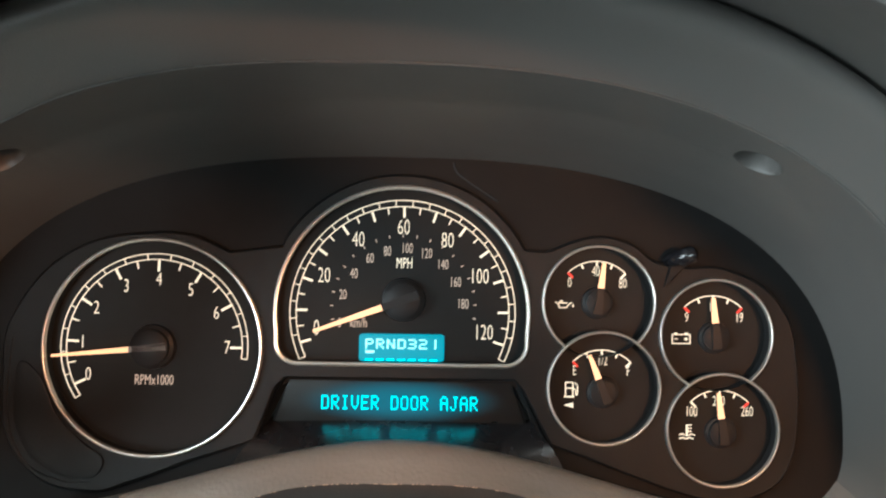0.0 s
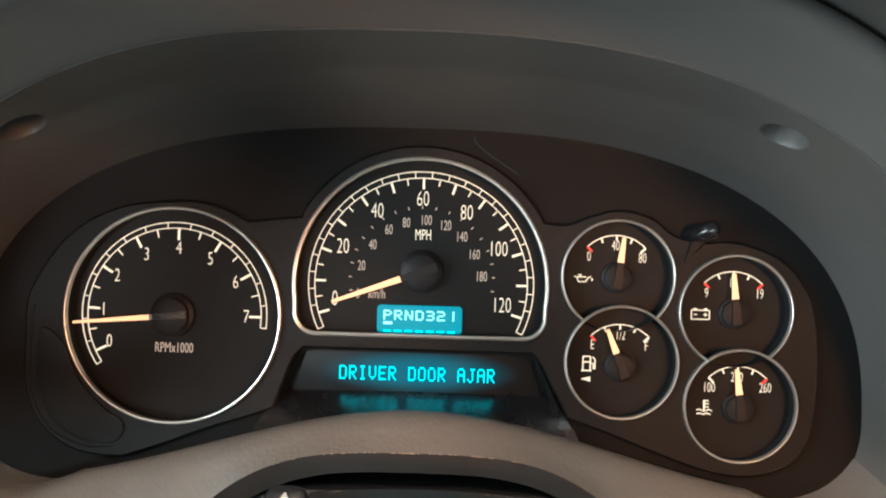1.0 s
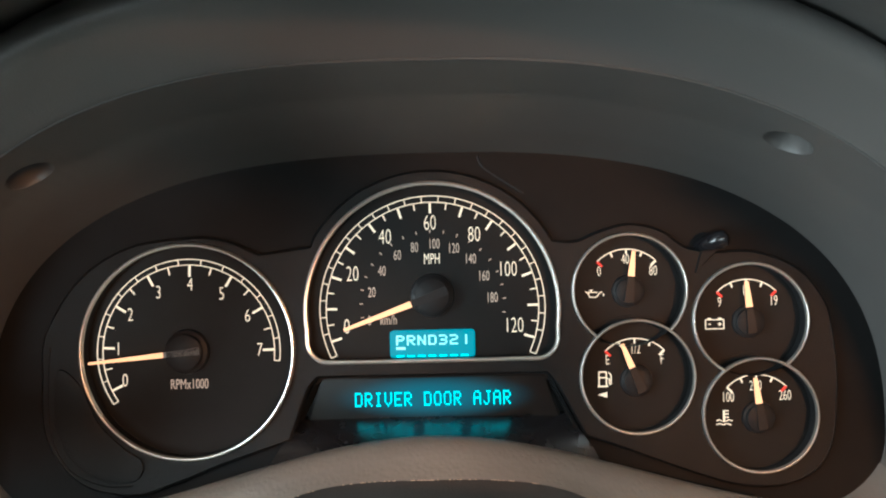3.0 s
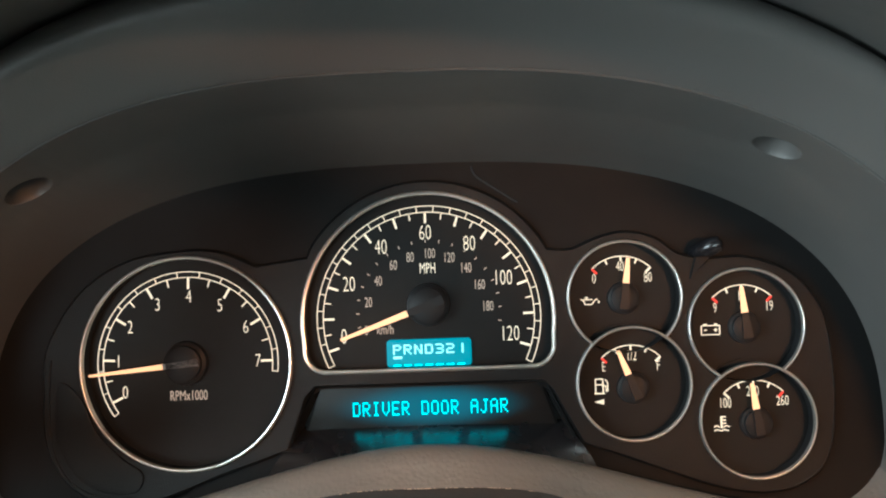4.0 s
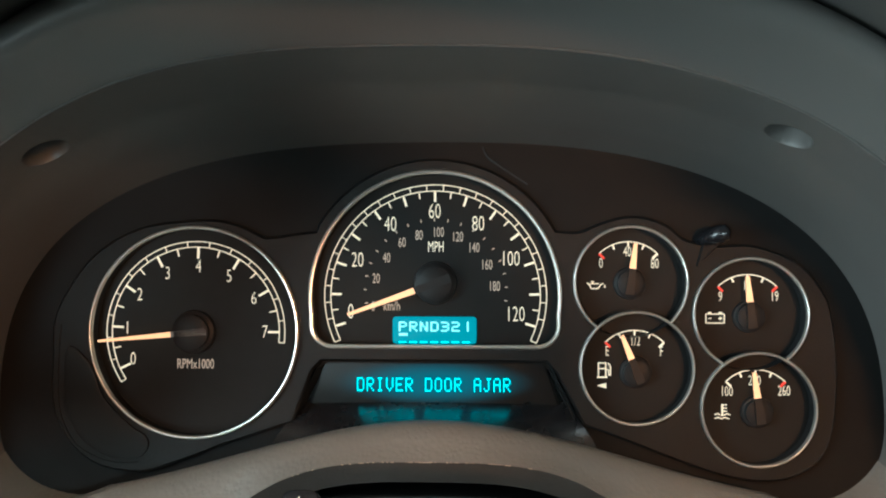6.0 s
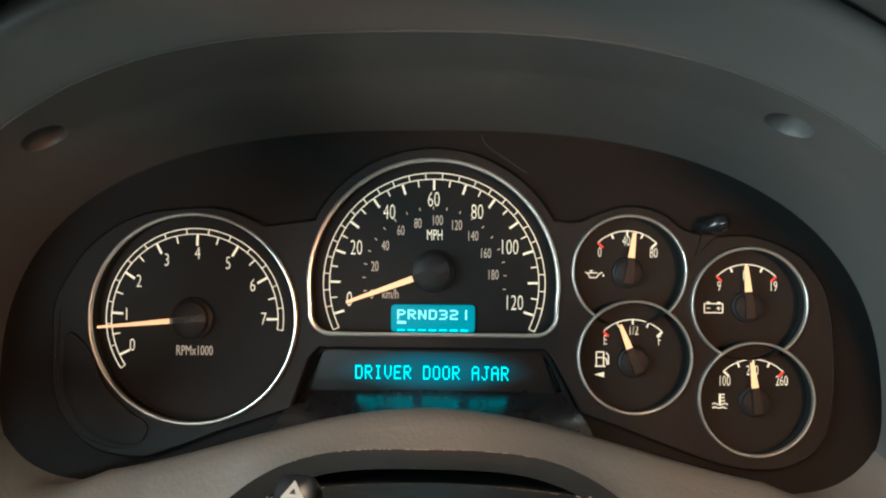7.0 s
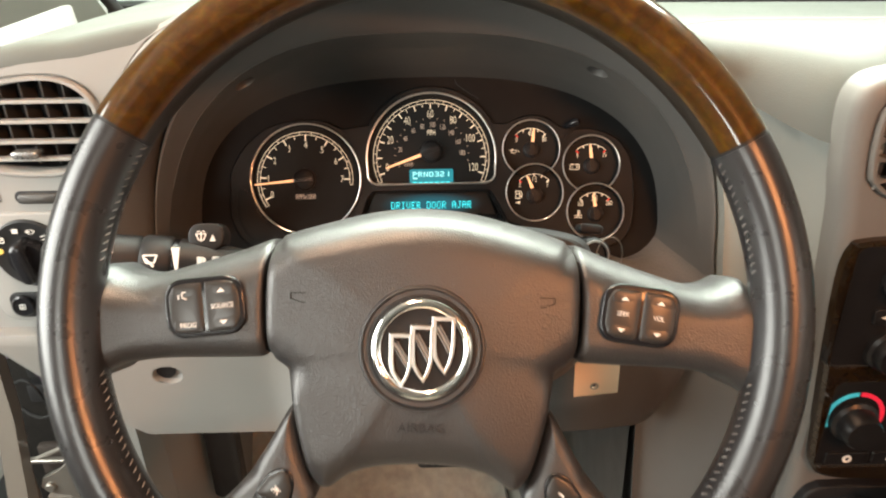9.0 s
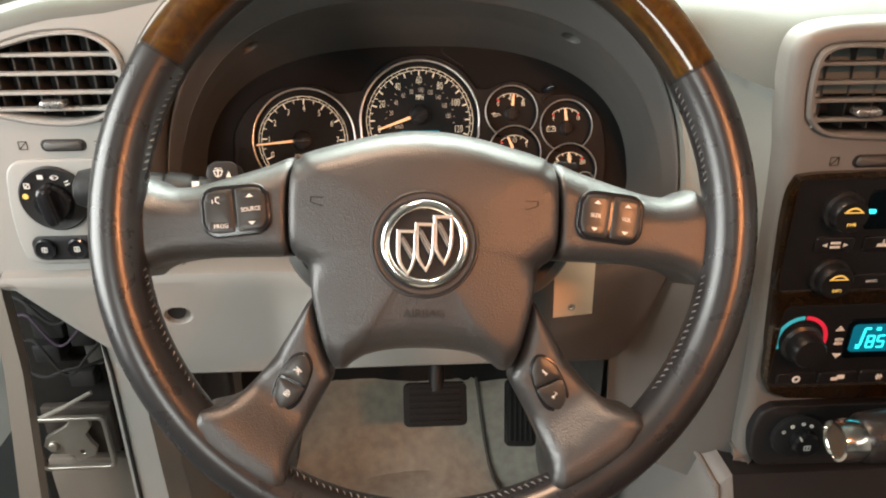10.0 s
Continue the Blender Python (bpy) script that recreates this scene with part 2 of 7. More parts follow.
for dark in (M_BLACK, M_BACK, M_PLATE, M_DIAL, M_RUBBER):
    dark.node_tree.nodes["Principled BSDF"].inputs["Specular IOR Level"].default_value = 0.25

# ---- building tools ----
import numpy as np
from mathutils.bvhtree import BVHTree

PLACE = {}


def thing(name, at, label, category, group="", kind="", m=None):
    ob = new(name)
    ob.empty_display_size = 0.02
    ob.matrix_basis = (m or Matrix()) @ pose(*at)
    PLACE[ob] = ob.matrix_basis.copy()
    return tagged(ob, label, category, group, kind)


def part(name, bm, mat, parent, label="", m=None, smooth=True, kind=""):
    """One mesh under a thing or a part; the bmesh is in the frame m, or in the world's."""
    if m:
        bm.transform(m)
    bmesh.ops.recalc_face_normals(bm, faces=bm.faces[:])
    lo = Vector([min(v.co[i] for v in bm.verts) for i in range(3)])
    hi = Vector([max(v.co[i] for v in bm.verts) for i in range(3)])
    mid = Matrix.Translation((lo + hi) / 2)
    bm.transform(mid.inverted())
    me = bpy.data.meshes.new(name)
    bm.to_mesh(me)
    bm.free()
    if smooth:
        me.shade_smooth()
        me.set_sharp_from_angle(angle=radians(38))
    me.materials.append(mat)
    ob = new(name, me)
    PLACE[ob] = mid
    if parent:
        ob.parent = parent
        ob.matrix_basis = PLACE[parent].inverted() @ mid
    else:
        ob.matrix_basis = mid
    return tagged(ob, label, kind=kind)


def solid(name, bm, mat, label, category="", kind="", m=None, smooth=True, group=""):
    return tagged(part(name, bm, mat, None, label, m, smooth), label, category, group, kind)


def spline(pts, n, closed=True):
    """n points on a smooth curve through pts."""
    pts = [Vector(p) for p in pts]
    k = len(pts)
    out = []
    spans = k if closed else k - 1
    for i in range(n):
        u = i * spans / (n if closed else n - 1)
        j = min(int(u), spans - 1)
        w = u - j
        if closed:
            a, b, c, d = (pts[(j + q) % k] for q in (-1, 0, 1, 2))
        else:
            a, b, c, d = (pts[min(max(j + q, 0), k - 1)] for q in (-1, 0, 1, 2))
        out.append(0.5 * ((2 * b) + (c - a) * w + (2 * a - 5 * b + 4 * c - d) * w ** 2 + (3 * b - a - 3 * c + d) * w ** 3))
    return out


def circle(cx, cz, r, n=64, a0=0.0, a1=360.0, ends=False):
    k = n if not ends else n - 1
    return [Vector((cx + r * math.cos(radians(a0 + (a1 - a0) * i / k)), cz + r * math.sin(radians(a0 + (a1 - a0) * i / k)))) for i in range(n)]


def rounded(x0, z0, x1, z1, r, n=6):
    out = []
    for cx, cz, a in ((x1 - r, z1 - r, 0), (x0 + r, z1 - r, 90), (x0 + r, z0 + r, 180), (x1 - r, z0 + r, 270)):
        out += [Vector((cx + r * math.cos(radians(a + 90 * i / n)), cz + r * math.sin(radians(a + 90 * i / n)))) for i in range(n + 1)]
    return out


def loft(loops, closed=True, cap0=False, cap1=False):
    """A skin over loops of equal length, each a list of 3D points."""
    bm = bmesh.new()
    rings = [[bm.verts.new(p) for p in lp] for lp in loops]
    n = len(rings[0])
    for a, b in zip(rings, rings[1:]):
        for i in range(n if closed else n - 1):
            j = (i + 1) % n
            bm.faces.new((a[i], a[j], b[j], b[i]))
    if cap0:
        bm.faces.new(rings[0][::-1])
    if cap1:
        bm.faces.new(rings[-1])
    return bm


def grown_loop(lp, d):
    """A loop moved outwards by d."""
    n = len(lp)
    area = sum(lp[j - 1][0] * lp[j][1] - lp[j][0] * lp[j - 1][1] for j in range(n))
    s = d if area > 0 else -d
    out = []
    for i in range(n):
        t = (Vector(lp[(i + 1) % n]) - Vector(lp[i - 1])).normalized()
        out.append(Vector(lp[i]) + Vector((t[1], -t[0])) * s)
    return out


def rolled(outline, y_back, front, rolls, centre, crown=0.0, bend=None):
    """A padded form over an outline in xz whose edges roll away: rolls gives width and depth for top, side and bottom edges."""
    n = len(outline)
    a = np.array([(p[0], p[1]) for p in outline])
    b = np.roll(a, -1, 0)
    t = b - a
    area = (a[:, 0] * b[:, 1] - b[:, 0] * a[:, 1]).sum()
    nz = (-t[:, 0] if area > 0 else t[:, 0]) / np.hypot(t[:, 0], t[:, 1])
    sets = [nz > 0.55, abs(nz) <= 0.55, nz < -0.55]

    def gap(p, pick):
        q, d = a[pick], t[pick]
        w = np.clip(((p - q) * d).sum(1) / np.maximum((d * d).sum(1), 1e-12), 0, 1)
        return np.hypot(*(p - q - d * w[:, None]).T).min()

    loops = [[(p[0], y_back, p[1]) for p in outline]]
    c = np.array(centre)
    for s in (1.0, 0.992, 0.98, 0.965, 0.945, 0.92, 0.89, 0.85, 0.80, 0.74, 0.66, 0.55, 0.42, 0.28, 0.14, 0.02):
        lp = []
        for p in a:
            q = c + (p - c) * s
            y = front - crown * (1 - s * s)
            for pick, (wide, deep) in zip(sets, rolls):
                if pick.any():
                    u = max(0.0, 1 - gap(q, pick) / wide)
                    y += deep * (1 - math.sqrt(max(0.0, 1 - u * u)))
            lp.append((q[0], y + (bend(q[0], q[1]) if bend else 0.0), q[1]))
        loops.append(lp)
    return loft(loops, cap0=True, cap1=True)


def plate(outer, holes, y0, y1, edge=0.0, roll=0.0):
    """A flat plate in xz from y0 (front) to y1, with holes; the rims are eased by edge, the outer one rounded by roll."""
    bm = bmesh.new()
    edges = []
    fronts = []
    for k, lp in enumerate([outer, *holes]):
        c = sum(lp, Vector((0, 0))) / len(lp)
        vs = [bm.verts.new((p[0], y0, p[1])) for p in lp]
        fronts.append((lp, vs, k))
        edges += [bm.edges.new((vs[i], vs[(i + 1) % len(vs)])) for i in range(len(vs))]
    bmesh.ops.triangle_fill(bm, use_beauty=True, use_dissolve=False, edges=edges)
    for lp, vs, k in fronts:
        n = len(lp)
        rows = [vs]
        if roll and k == 0:
            for a in (20, 40, 60, 78, 90):
                rows.append([bm.verts.new((p[0], y0 + roll * (1 - math.cos(radians(a))), p[1])) for p in grown_loop(lp, roll * math.sin(radians(a)))])
            rows.append([bm.verts.new((p[0], y1, p[1])) for p in grown_loop(lp, roll)])
        elif edge:
            grown = []
            for i in range(n):
                a, b, q = lp[i - 1], lp[(i + 1) % n], lp[i]
                t = (b - a).normalized()
                area = sum(lp[j - 1][0] * lp[j][1] - lp[j][0] * lp[j - 1][1] for j in range(n))
                s = (1 if area > 0 else -1) * (1 if k == 0 else -1)
                grown.append(q + Vector((t[1], -t[0])) * edge * s)
            rows.append([bm.verts.new((p[0], y0 + edge, p[1])) for p in grown])
            rows.append([bm.verts.new((p[0], y1, p[1])) for p in grown])
        else:
            rows.append([bm.verts.new((p[0], y1, p[1])) for p in lp])
        for a, b in zip(rows, rows[1:]):
            for i in range(n):
                j = (i + 1) % n
                bm.faces.new((a[i], a[j], b[j], b[i]))
    return bm


def pillow(outline, y_back, y_edge, crown, ease=0.004, centre=None, steps=5, shape=0.0):
    """A padded form over an outline in xz: a straight side, a rounded rim and a crowned front, towards -y."""
    n = len(outline)
    c = Vector(centre) if centre else sum((Vector(p) for p in outline), Vector((0, 0))) / n
    loops = [[(p[0], y_back, p[1]) for p in outline], [(p[0], y_edge, p[1]) for p in outline]]
    reach = sum((Vector(p) - c).length for p in outline) / n
    for i in range(1, 4):
        a = radians(30 * i)
        s = 1 - ease / reach * (1 - math.cos(a))
        loops.append([(c[0] + (p[0] - c[0]) * s, y_edge - ease * math.sin(a), c[1] + (p[1] - c[1]) * s) for p in outline])
    s0 = 1 - ease / reach
    for i in range(1, steps + 1):
        w = i / steps
        s = s0 * (1 - w) + 0.02 * w
        y = y_edge - ease - crown * (1 - (1 - w) ** 2)
        loops.append([(c[0] + (p[0] - c[0]) * s, y + shape * (c[1] + (p[1] - c[1]) * s), c[1] + (p[1] - c[1]) * s) for p in outline])
    return loft(loops, cap0=True, cap1=True)


def box(x0, y0, z0, x1, y1, z1, bevel=0.002, segments=2):
    bm = bmesh.new()
    bmesh.ops.create_cube(bm, size=1.0)
    for v in bm.verts:
        v.co = ((x0 + x1) / 2 + v.co.x * (x1 - x0), (y0 + y1) / 2 + v.co.y * (y1 - y0), (z0 + z1) / 2 + v.co.z * (z1 - z0))
    if bevel:
        bmesh.ops.bevel(bm, geom=bm.edges[:], offset=bevel, segments=segments, profile=0.5, affect="EDGES")
    return bm


def lathe(profile, n=48, axis="y"):
    """A turned form: profile is (radius, along) from the back to the front, round y (along is -y) or z."""
    loops = []
    for r, h in profile:
        r = max(r, 1e-5)
        lp = []
        for i in range(n):
            a = 2 * math.pi * i / n
            lp.append((r * math.cos(a), -h, r * math.sin(a)) if axis == "y" else (r * math.cos(a), r * math.sin(a), h))
        loops.append(lp)
    return loft(loops, cap0=True, cap1=True)


def tube(path, r, n=10, closed=False, oval=1.0, caps=True):
    path = [Vector(p) for p in path]
    k = len(path)
    loops = []
    side = None
    for i, p in enumerate(path):
        t = (path[(i + 1) % k] - path[i - 1]) if closed else (path[min(i + 1, k - 1)] - path[max(i - 1, 0)])
        t.normalize()
        if side is None:
            side = t.orthogonal().normalized()
        side = (side - t * side.dot(t)).normalized()
        up = t.cross(side)
        rr = r[i] if isinstance(r, (list, tuple)) else r
        loops.append([p + rr * (side * math.cos(2 * math.pi * j / n) + up * oval * math.sin(2 * math.pi * j / n)) for j in range(n)])
    if closed:
        loops.append(loops[0])
    return loft(loops, cap0=caps and not closed, cap1=caps and not closed)


def ring(cx, cz, y, r, w, d, n=72, a0=0.0, a1=360.0):
    """A raised rounded ring round (cx, cz), w wide and d deep, its front at y."""
    whole = abs(a1 - a0) >= 360
    k = n if whole else n - 1
    sec = [(-w / 2, d), (-w / 2, d * 0.35), (-w * 0.3, 0.08 * d), (0, 0), (w * 0.3, 0.08 * d), (w / 2, d * 0.35), (w / 2, d)]
    loops = []
    for i in range(n + 1 if whole else n):
        a = radians(a0 + (a1 - a0) * i / k)
        loops.append([(cx + (r + q) * math.cos(a), y + h, cz + (r + q) * math.sin(a)) for q, h in sec])
    return loft(loops, closed=True)


def bar(x0, z0, x1, z1, w, y, d=0.0006, w1=None):
    """A thin raised stroke from one point to another."""
    a, b = Vector((x0, z0)), Vector((x1, z1))
    t = (b - a).normalized()
    s = Vector((-t[1], t[0]))
    w1 = w if w1 is None else w1
    lp = [a + s * w / 2, b + s * w1 / 2, b - s * w1 / 2, a - s * w / 2]
    return loft([[(p[0], y, p[1]) for p in lp], [(p[0], y - d, p[1]) for p in lp]], cap0=True, cap1=True)


def arc_band(cx, cz, r, w, a0, a1, y, d=0.0005, n=48):
    """A flat raised arc round (cx, cz), w wide."""
    loops = []
    for i in range(n):
        a = radians(a0 + (a1 - a0) * i / (n - 1))
        c, s = math.cos(a), math.sin(a)
        loops.append([(cx + (r + q) * c, y - h, cz + (r + q) * s) for q, h in ((-w / 2, 0), (-w / 2, d), (w / 2, d), (w / 2, 0))])
    return loft(loops, cap0=True, cap1=True)


def strokes(pieces, y, d=0.0006):
    bm = bmesh.new()
    for piece in pieces:
        b = bar(*piece[:5], y, d, *(piece[5:]))
        me = bpy.data.meshes.new("stroke")
        b.to_mesh(me)
        b.free()
        bm.from_mesh(me)
        bpy.data.meshes.remove(me)
    return bm


def join(*meshes):
    bm = bmesh.new()
    for b in meshes:
        me = bpy.data.meshes.new("piece")
        b.to_mesh(me)
        b.free()
        bm.from_mesh(me)
        bpy.data.meshes.remove(me)
    return bm


def letters(txt, height, cx, cz, y, squeeze=0.7, bold=0.0, d=0.0004, turn=0.0):
    """Text in the built-in font, in xz, facing -y, centred on (cx, cz); height is that of a capital."""
    cu = bpy.data.curves.new("letters", "FONT")
    cu.body, cu.align_x, cu.align_y, cu.size, cu.offset, cu.extrude = txt, "CENTER", "CENTER", height / 0.69, bold, d / 2
    cu.resolution_u = 3
    ob = bpy.data.objects.new("letters", cu)
    me = bpy.data.meshes.new_from_object(ob)
    bm = bmesh.new()
    bm.from_mesh(me)
    bpy.data.objects.remove(ob)
    bpy.data.curves.remove(cu)
    bpy.data.meshes.remove(me)
    zs = [v.co.y for v in bm.verts]
    mid = (max(zs) + min(zs)) / 2
    c, s = math.cos(radians(turn)), math.sin(radians(turn))
    for v in bm.verts:
        x, z = v.co.x * squeeze, v.co.y - mid
        v.co = (cx + x * c - z * s, y - v.co.z, cz + x * s + z * c)
    return bm


DOTS = {"D": "1E11111111111E", "R": "1E11111E141211", "I": "0E04040404040E", "V": "11111111110A04", "E": "1F10101E10101F",
        "O": "0E11111111110E", "A": "0E11111F111111", "J": "0702020202120C", "P": "1E11111E101010", "N": "11191915131311",
        "3": "1E01010E01011E", "2": "1E01010E10101F", "1": "02020202020202"}


def dots(ch, x, z, w, h, y, fill=0.86):
    """A lit 5 by 7 dot character with its lower left corner at (x, z)."""
    rows = [int(DOTS[ch][2 * i:2 * i + 2], 16) for i in range(7)]
    dx, dz = w / 5, h / 7
    bm = bmesh.new()
    for i, bits in enumerate(rows):
        for j in range(5):
            if bits >> (4 - j) & 1:
                cx, cz = x + (j + 0.5) * dx, z + h - (i + 0.5) * dz
                q = [(cx - dx * fill / 2, cz - dz * fill / 2), (cx + dx * fill / 2, cz - dz * fill / 2), (cx + dx * fill / 2, cz + dz * fill / 2), (cx - dx * fill / 2, cz + dz * fill / 2)]
                f = [bm.verts.new((a, y, b)) for a, b in q]
                g = [bm.verts.new((a, y + 0.0004, b)) for a, b in q]
                bm.faces.new(f)
                for k in range(4):
                    bm.faces.new((f[k], g[k], g[(k + 1) % 4], f[(k + 1) % 4]))
    return bm

# ---- the workshop and the car's shell ----
tagged(part("ground", box(-6, -6, -0.62, 6, 8, -0.45, 0), M_CONCRETE, None), "grey concrete workshop floor under the car", "floor", kind="structure")
for nm, b in (("wall_north", (-6, 7.0, -0.45, 6, 7.2, 3.2)), ("wall_south", (-6, -6.2, -0.45, 6, -6, 3.2)), ("wall_west", (-6.2, -6, -0.45, -6, 7, 3.2)), ("wall_east", (6, -6, -0.45, 6.2, 7, 3.2))):
    tagged(part(nm, box(*b, 0), M_WALL, None), "plain white painted workshop wall", "wall", kind="structure")
tagged(part("ceiling", box(-6.2, -6.2, 3.2, 6.2, 7.2, 3.3, 0), M_WALL, None), "plain white workshop ceiling above the car", "ceiling", kind="structure")
for x in (-1.6, 1.6):
    for y in (2.2, 5.0):
        solid("ceiling_lamp", box(x - 0.7, y - 0.2, 3.14, x + 0.7, y + 0.2, 3.196, 0.01), M_LAMP, "long white lit workshop ceiling lamp", "lamp", group="workshop lamps")

# Roof lining, rear wall and far side close the cabin.
tagged(part("headliner", box(-0.72, -1.9, 1.36, 1.45, 0.35, 1.40, 0.01), M_CLOTH, None), "grey cloth headliner over the seats", "headliner", kind="structure")
tagged(part("cabin_rear_wall", box(-0.72, -1.94, -0.1, 1.45, -1.9, 0.92, 0), M_CLOTH, None), "plain grey trim closing the cabin behind", "wall", kind="structure")
tagged(part("cabin_side_wall", box(1.41, -1.9, -0.1, 1.45, 0.8, 0.92, 0), M_CLOTH, None), "plain grey trim of the far cabin side", "wall", kind="structure")
tagged(part("cabin_rear_quarter", box(-0.76, -1.9, -0.1, -0.72, -0.75, 1.36, 0), M_CLOTH, None), "plain grey trim behind the open door", "wall", kind="structure")
for x, y in ((-0.12, -0.04), (0.56, -1.0)):
    dome = thing("dome_lamp", (x, y, 1.36), "small warm lit dome lamp in the headliner", "lamp", "dome lamps")
    part("housing", box(x - 0.12, y - 0.08, 1.345, x + 0.12, y + 0.08, 1.36, 0.005), M_DASH, dome)

# Carpet: flat floor that rises as a toe board under the dash, with a worn dip.
def floor_height(x, y):
    h = 0.0
    if y > 0.52:
        w = min(1.0, (y - 0.52) / 0.30)
        h = 0.34 * w * w * (3 - 2 * w)
    return h + 0.006 * math.sin(x * 23 + 1) * math.sin(y * 17) + 0.004 * noise.noise((x * 30, y * 30, 0))


rows = []
for j in range(60):
    y = -1.9 + 1.7 * min(1, j / 8) if j < 8 else -0.2 + 1.1 * (j - 8) / 51
    rows.append([(-0.36 + 0.62 * i / 39, y, floor_height(-0.36 + 0.62 * i / 39, y)) for i in range(40)])
tagged(part("carpet", loft(rows, closed=False), M_CARPET, None), "worn grey beige carpet in the driver's footwell", "carpet", kind="structure")
tagged(part("firewall", box(-0.75, 0.88, -0.1, 1.45, 0.92, 0.74, 0), M_BLACK, None), "dark firewall behind the pedals", "wall", kind="structure")
tagged(part("underfloor", box(-0.75, -1.9, -0.12, 1.45, 0.9, -0.02, 0), M_BLACK, None), "dark floor pan under the carpet", "floor", kind="structure")

# ---- the dashboard ----
ARCH_L, ARCH_R, ARCH_B, ARCH_X, ARCH_Z, ARCH_N = 0.2126, 0.2452, 0.2086, -0.013, 0.615, 2.5


def arch_y(z):
    """The shroud's outer edge leans away from the driver towards its top."""
    return 0.2106 + 0.2256 * (z - ARCH_Z)


def arch(u, grow=0.0):
    """The shroud's outer edge on the dash face, u from 0 (bottom right) over the top to 1 (bottom left)."""
    if u < 0.14:
        w = u / 0.14
        return Vector((0.238 - 0.0058 * w + grow, 0.562 + (ARCH_Z - 0.562) * w))
    if u > 0.86:
        w = (1 - u) / 0.14
        return Vector((-0.228 + 0.0024 * w - grow, 0.562 + (ARCH_Z - 0.562) * w))
    th = math.pi * (u - 0.14) / 0.72
    c, s = math.cos(th), math.sin(th)
    a = (ARCH_R if c > 0 else ARCH_L) + grow
    return Vector((ARCH_X + a * math.copysign(abs(c) ** (2 / ARCH_N), c), ARCH_Z + (ARCH_B + grow) * abs(s) ** (2 / ARCH_N)))


def opening(u, grow=0.0):
    """The opening round the gauges in the column frame, along the same u."""
    if u < 0.14:
        w = u / 0.14
        r = 1 - (1 - w) ** 2
        return Vector((0.190 + 0.020 * r + grow, -0.141 + 0.041 * w))
    if u > 0.86:
        w = (1 - u) / 0.14
        r = 1 - (1 - w) ** 2
        return Vector((-0.193 - 0.020 * r - grow, -0.141 + 0.041 * w))
    th = math.pi * (u - 0.14) / 0.72
    c, s = math.cos(th), math.sin(th)
    a = (0.210 if c > 0 else 0.213) + grow
    power = 2.52 if c > 0 else 2.65
    return Vector((a * math.copysign(abs(c) ** (2 / power), c), -0.100 + (0.132 + grow) * abs(s) ** (2 / power)))


def pad_top(x, y):
    """Height of the dash pad."""
    brow = max(0.0, 1 - (x / 0.19) ** 2)
    back = max(0.0, min(1.0, (y - 0.19) / 0.40))
    h = 0.797 - 0.055 * back + 0.053 * brow * (1 - 0.85 * back) - 0.010 * max(0, (abs(x) - 0.3))
    w = max(0.0, min(1.0, (-0.06 - x) / 0.14))
    w = w * w * (3 - 2 * w)
    return h * (1 - w) + (0.801 + 0.2 * max(0.0, x + 0.25) - 0.02 * back - 2.35 * max(0.0, -0.25 - x) ** 2) * w


def pad_roll(x):
    """Radius of the pad's front edge."""
    w = max(0.0, min(1.0, (x - 0.15) / 0.12))
    return 0.0130 + 0.045 * w * w * (3 - 2 * w)


def face_y(x):
    """How far from the driver the dash face stands at x."""
    if x < 0.215:
        return 0.198
    w = min(1.0, (x - 0.215) / 0.06)
    return 0.198 - 0.068 * w * w * (3 - 2 * w)


dashboard = thing("dashboard", (0.3, 0.4, 0.5), "two-tone grey dashboard with a pale upper pad", "dashboard")
xs = [-0.41 + 1.6 * i / 120 for i in range(121)]
rows = []
for k in range(9):
    a = radians(90 * k / 8)
    rows.append([(x, face_y(x) + pad_roll(x) * (1 - math.cos(a)), pad_top(x, 0.2) - pad_roll(x) * (1 - math.sin(a))) for x in xs])
for k in range(1, 22):
    w = k / 21
    rows.append([(x, face_y(x) + pad_roll(x) + (0.66 - face_y(x)) * w, pad_top(x, face_y(x) + pad_roll(x) + (0.66 - face_y(x)) * w)) for x in xs])
rows.append([(x, 0.69, 0.70) for x in xs])
upper = part("upper_pad", loft(rows, closed=False), M_PAD, dashboard, "pale grey vinyl upper pad")
# seam of the airbag door in the pad
seam = spline([(0.213, 0.275), (0.218, 0.325), (0.235, 0.378), (0.268, 0.430), (0.315, 0.470), (0.40, 0.490), (0.60, 0.500), (0.80, 0.500)], 60, closed=False)
part("airbag_seam", tube([(p[0], p[1], pad_top(p[0], p[1]) + 0.0003) for p in seam], 0.0014, 6), M_DASH, dashboard, "fine seam of the airbag door")

# left face, with openings for the vent and the lamp switch
LVENT = spline([(-0.364, 0.738), (-0.352, 0.757), (-0.322, 0.770), (-0.290, 0.778), (-0.256, 0.778), (-0.236, 0.766), (-0.231, 0.744), (-0.242, 0.718), (-0.260, 0.705), (-0.296, 0.702), (-0.338, 0.710), (-0.358, 0.722)], 72)


def reveal_width(u):
    """The rounded reveal round the shroud is broad down the driver's side and narrow over the top."""
    w = max(0.0, min(1.0, (u - 0.56) / 0.12))
    return 0.011 + 0.019 * w * w * (3 - 2 * w)


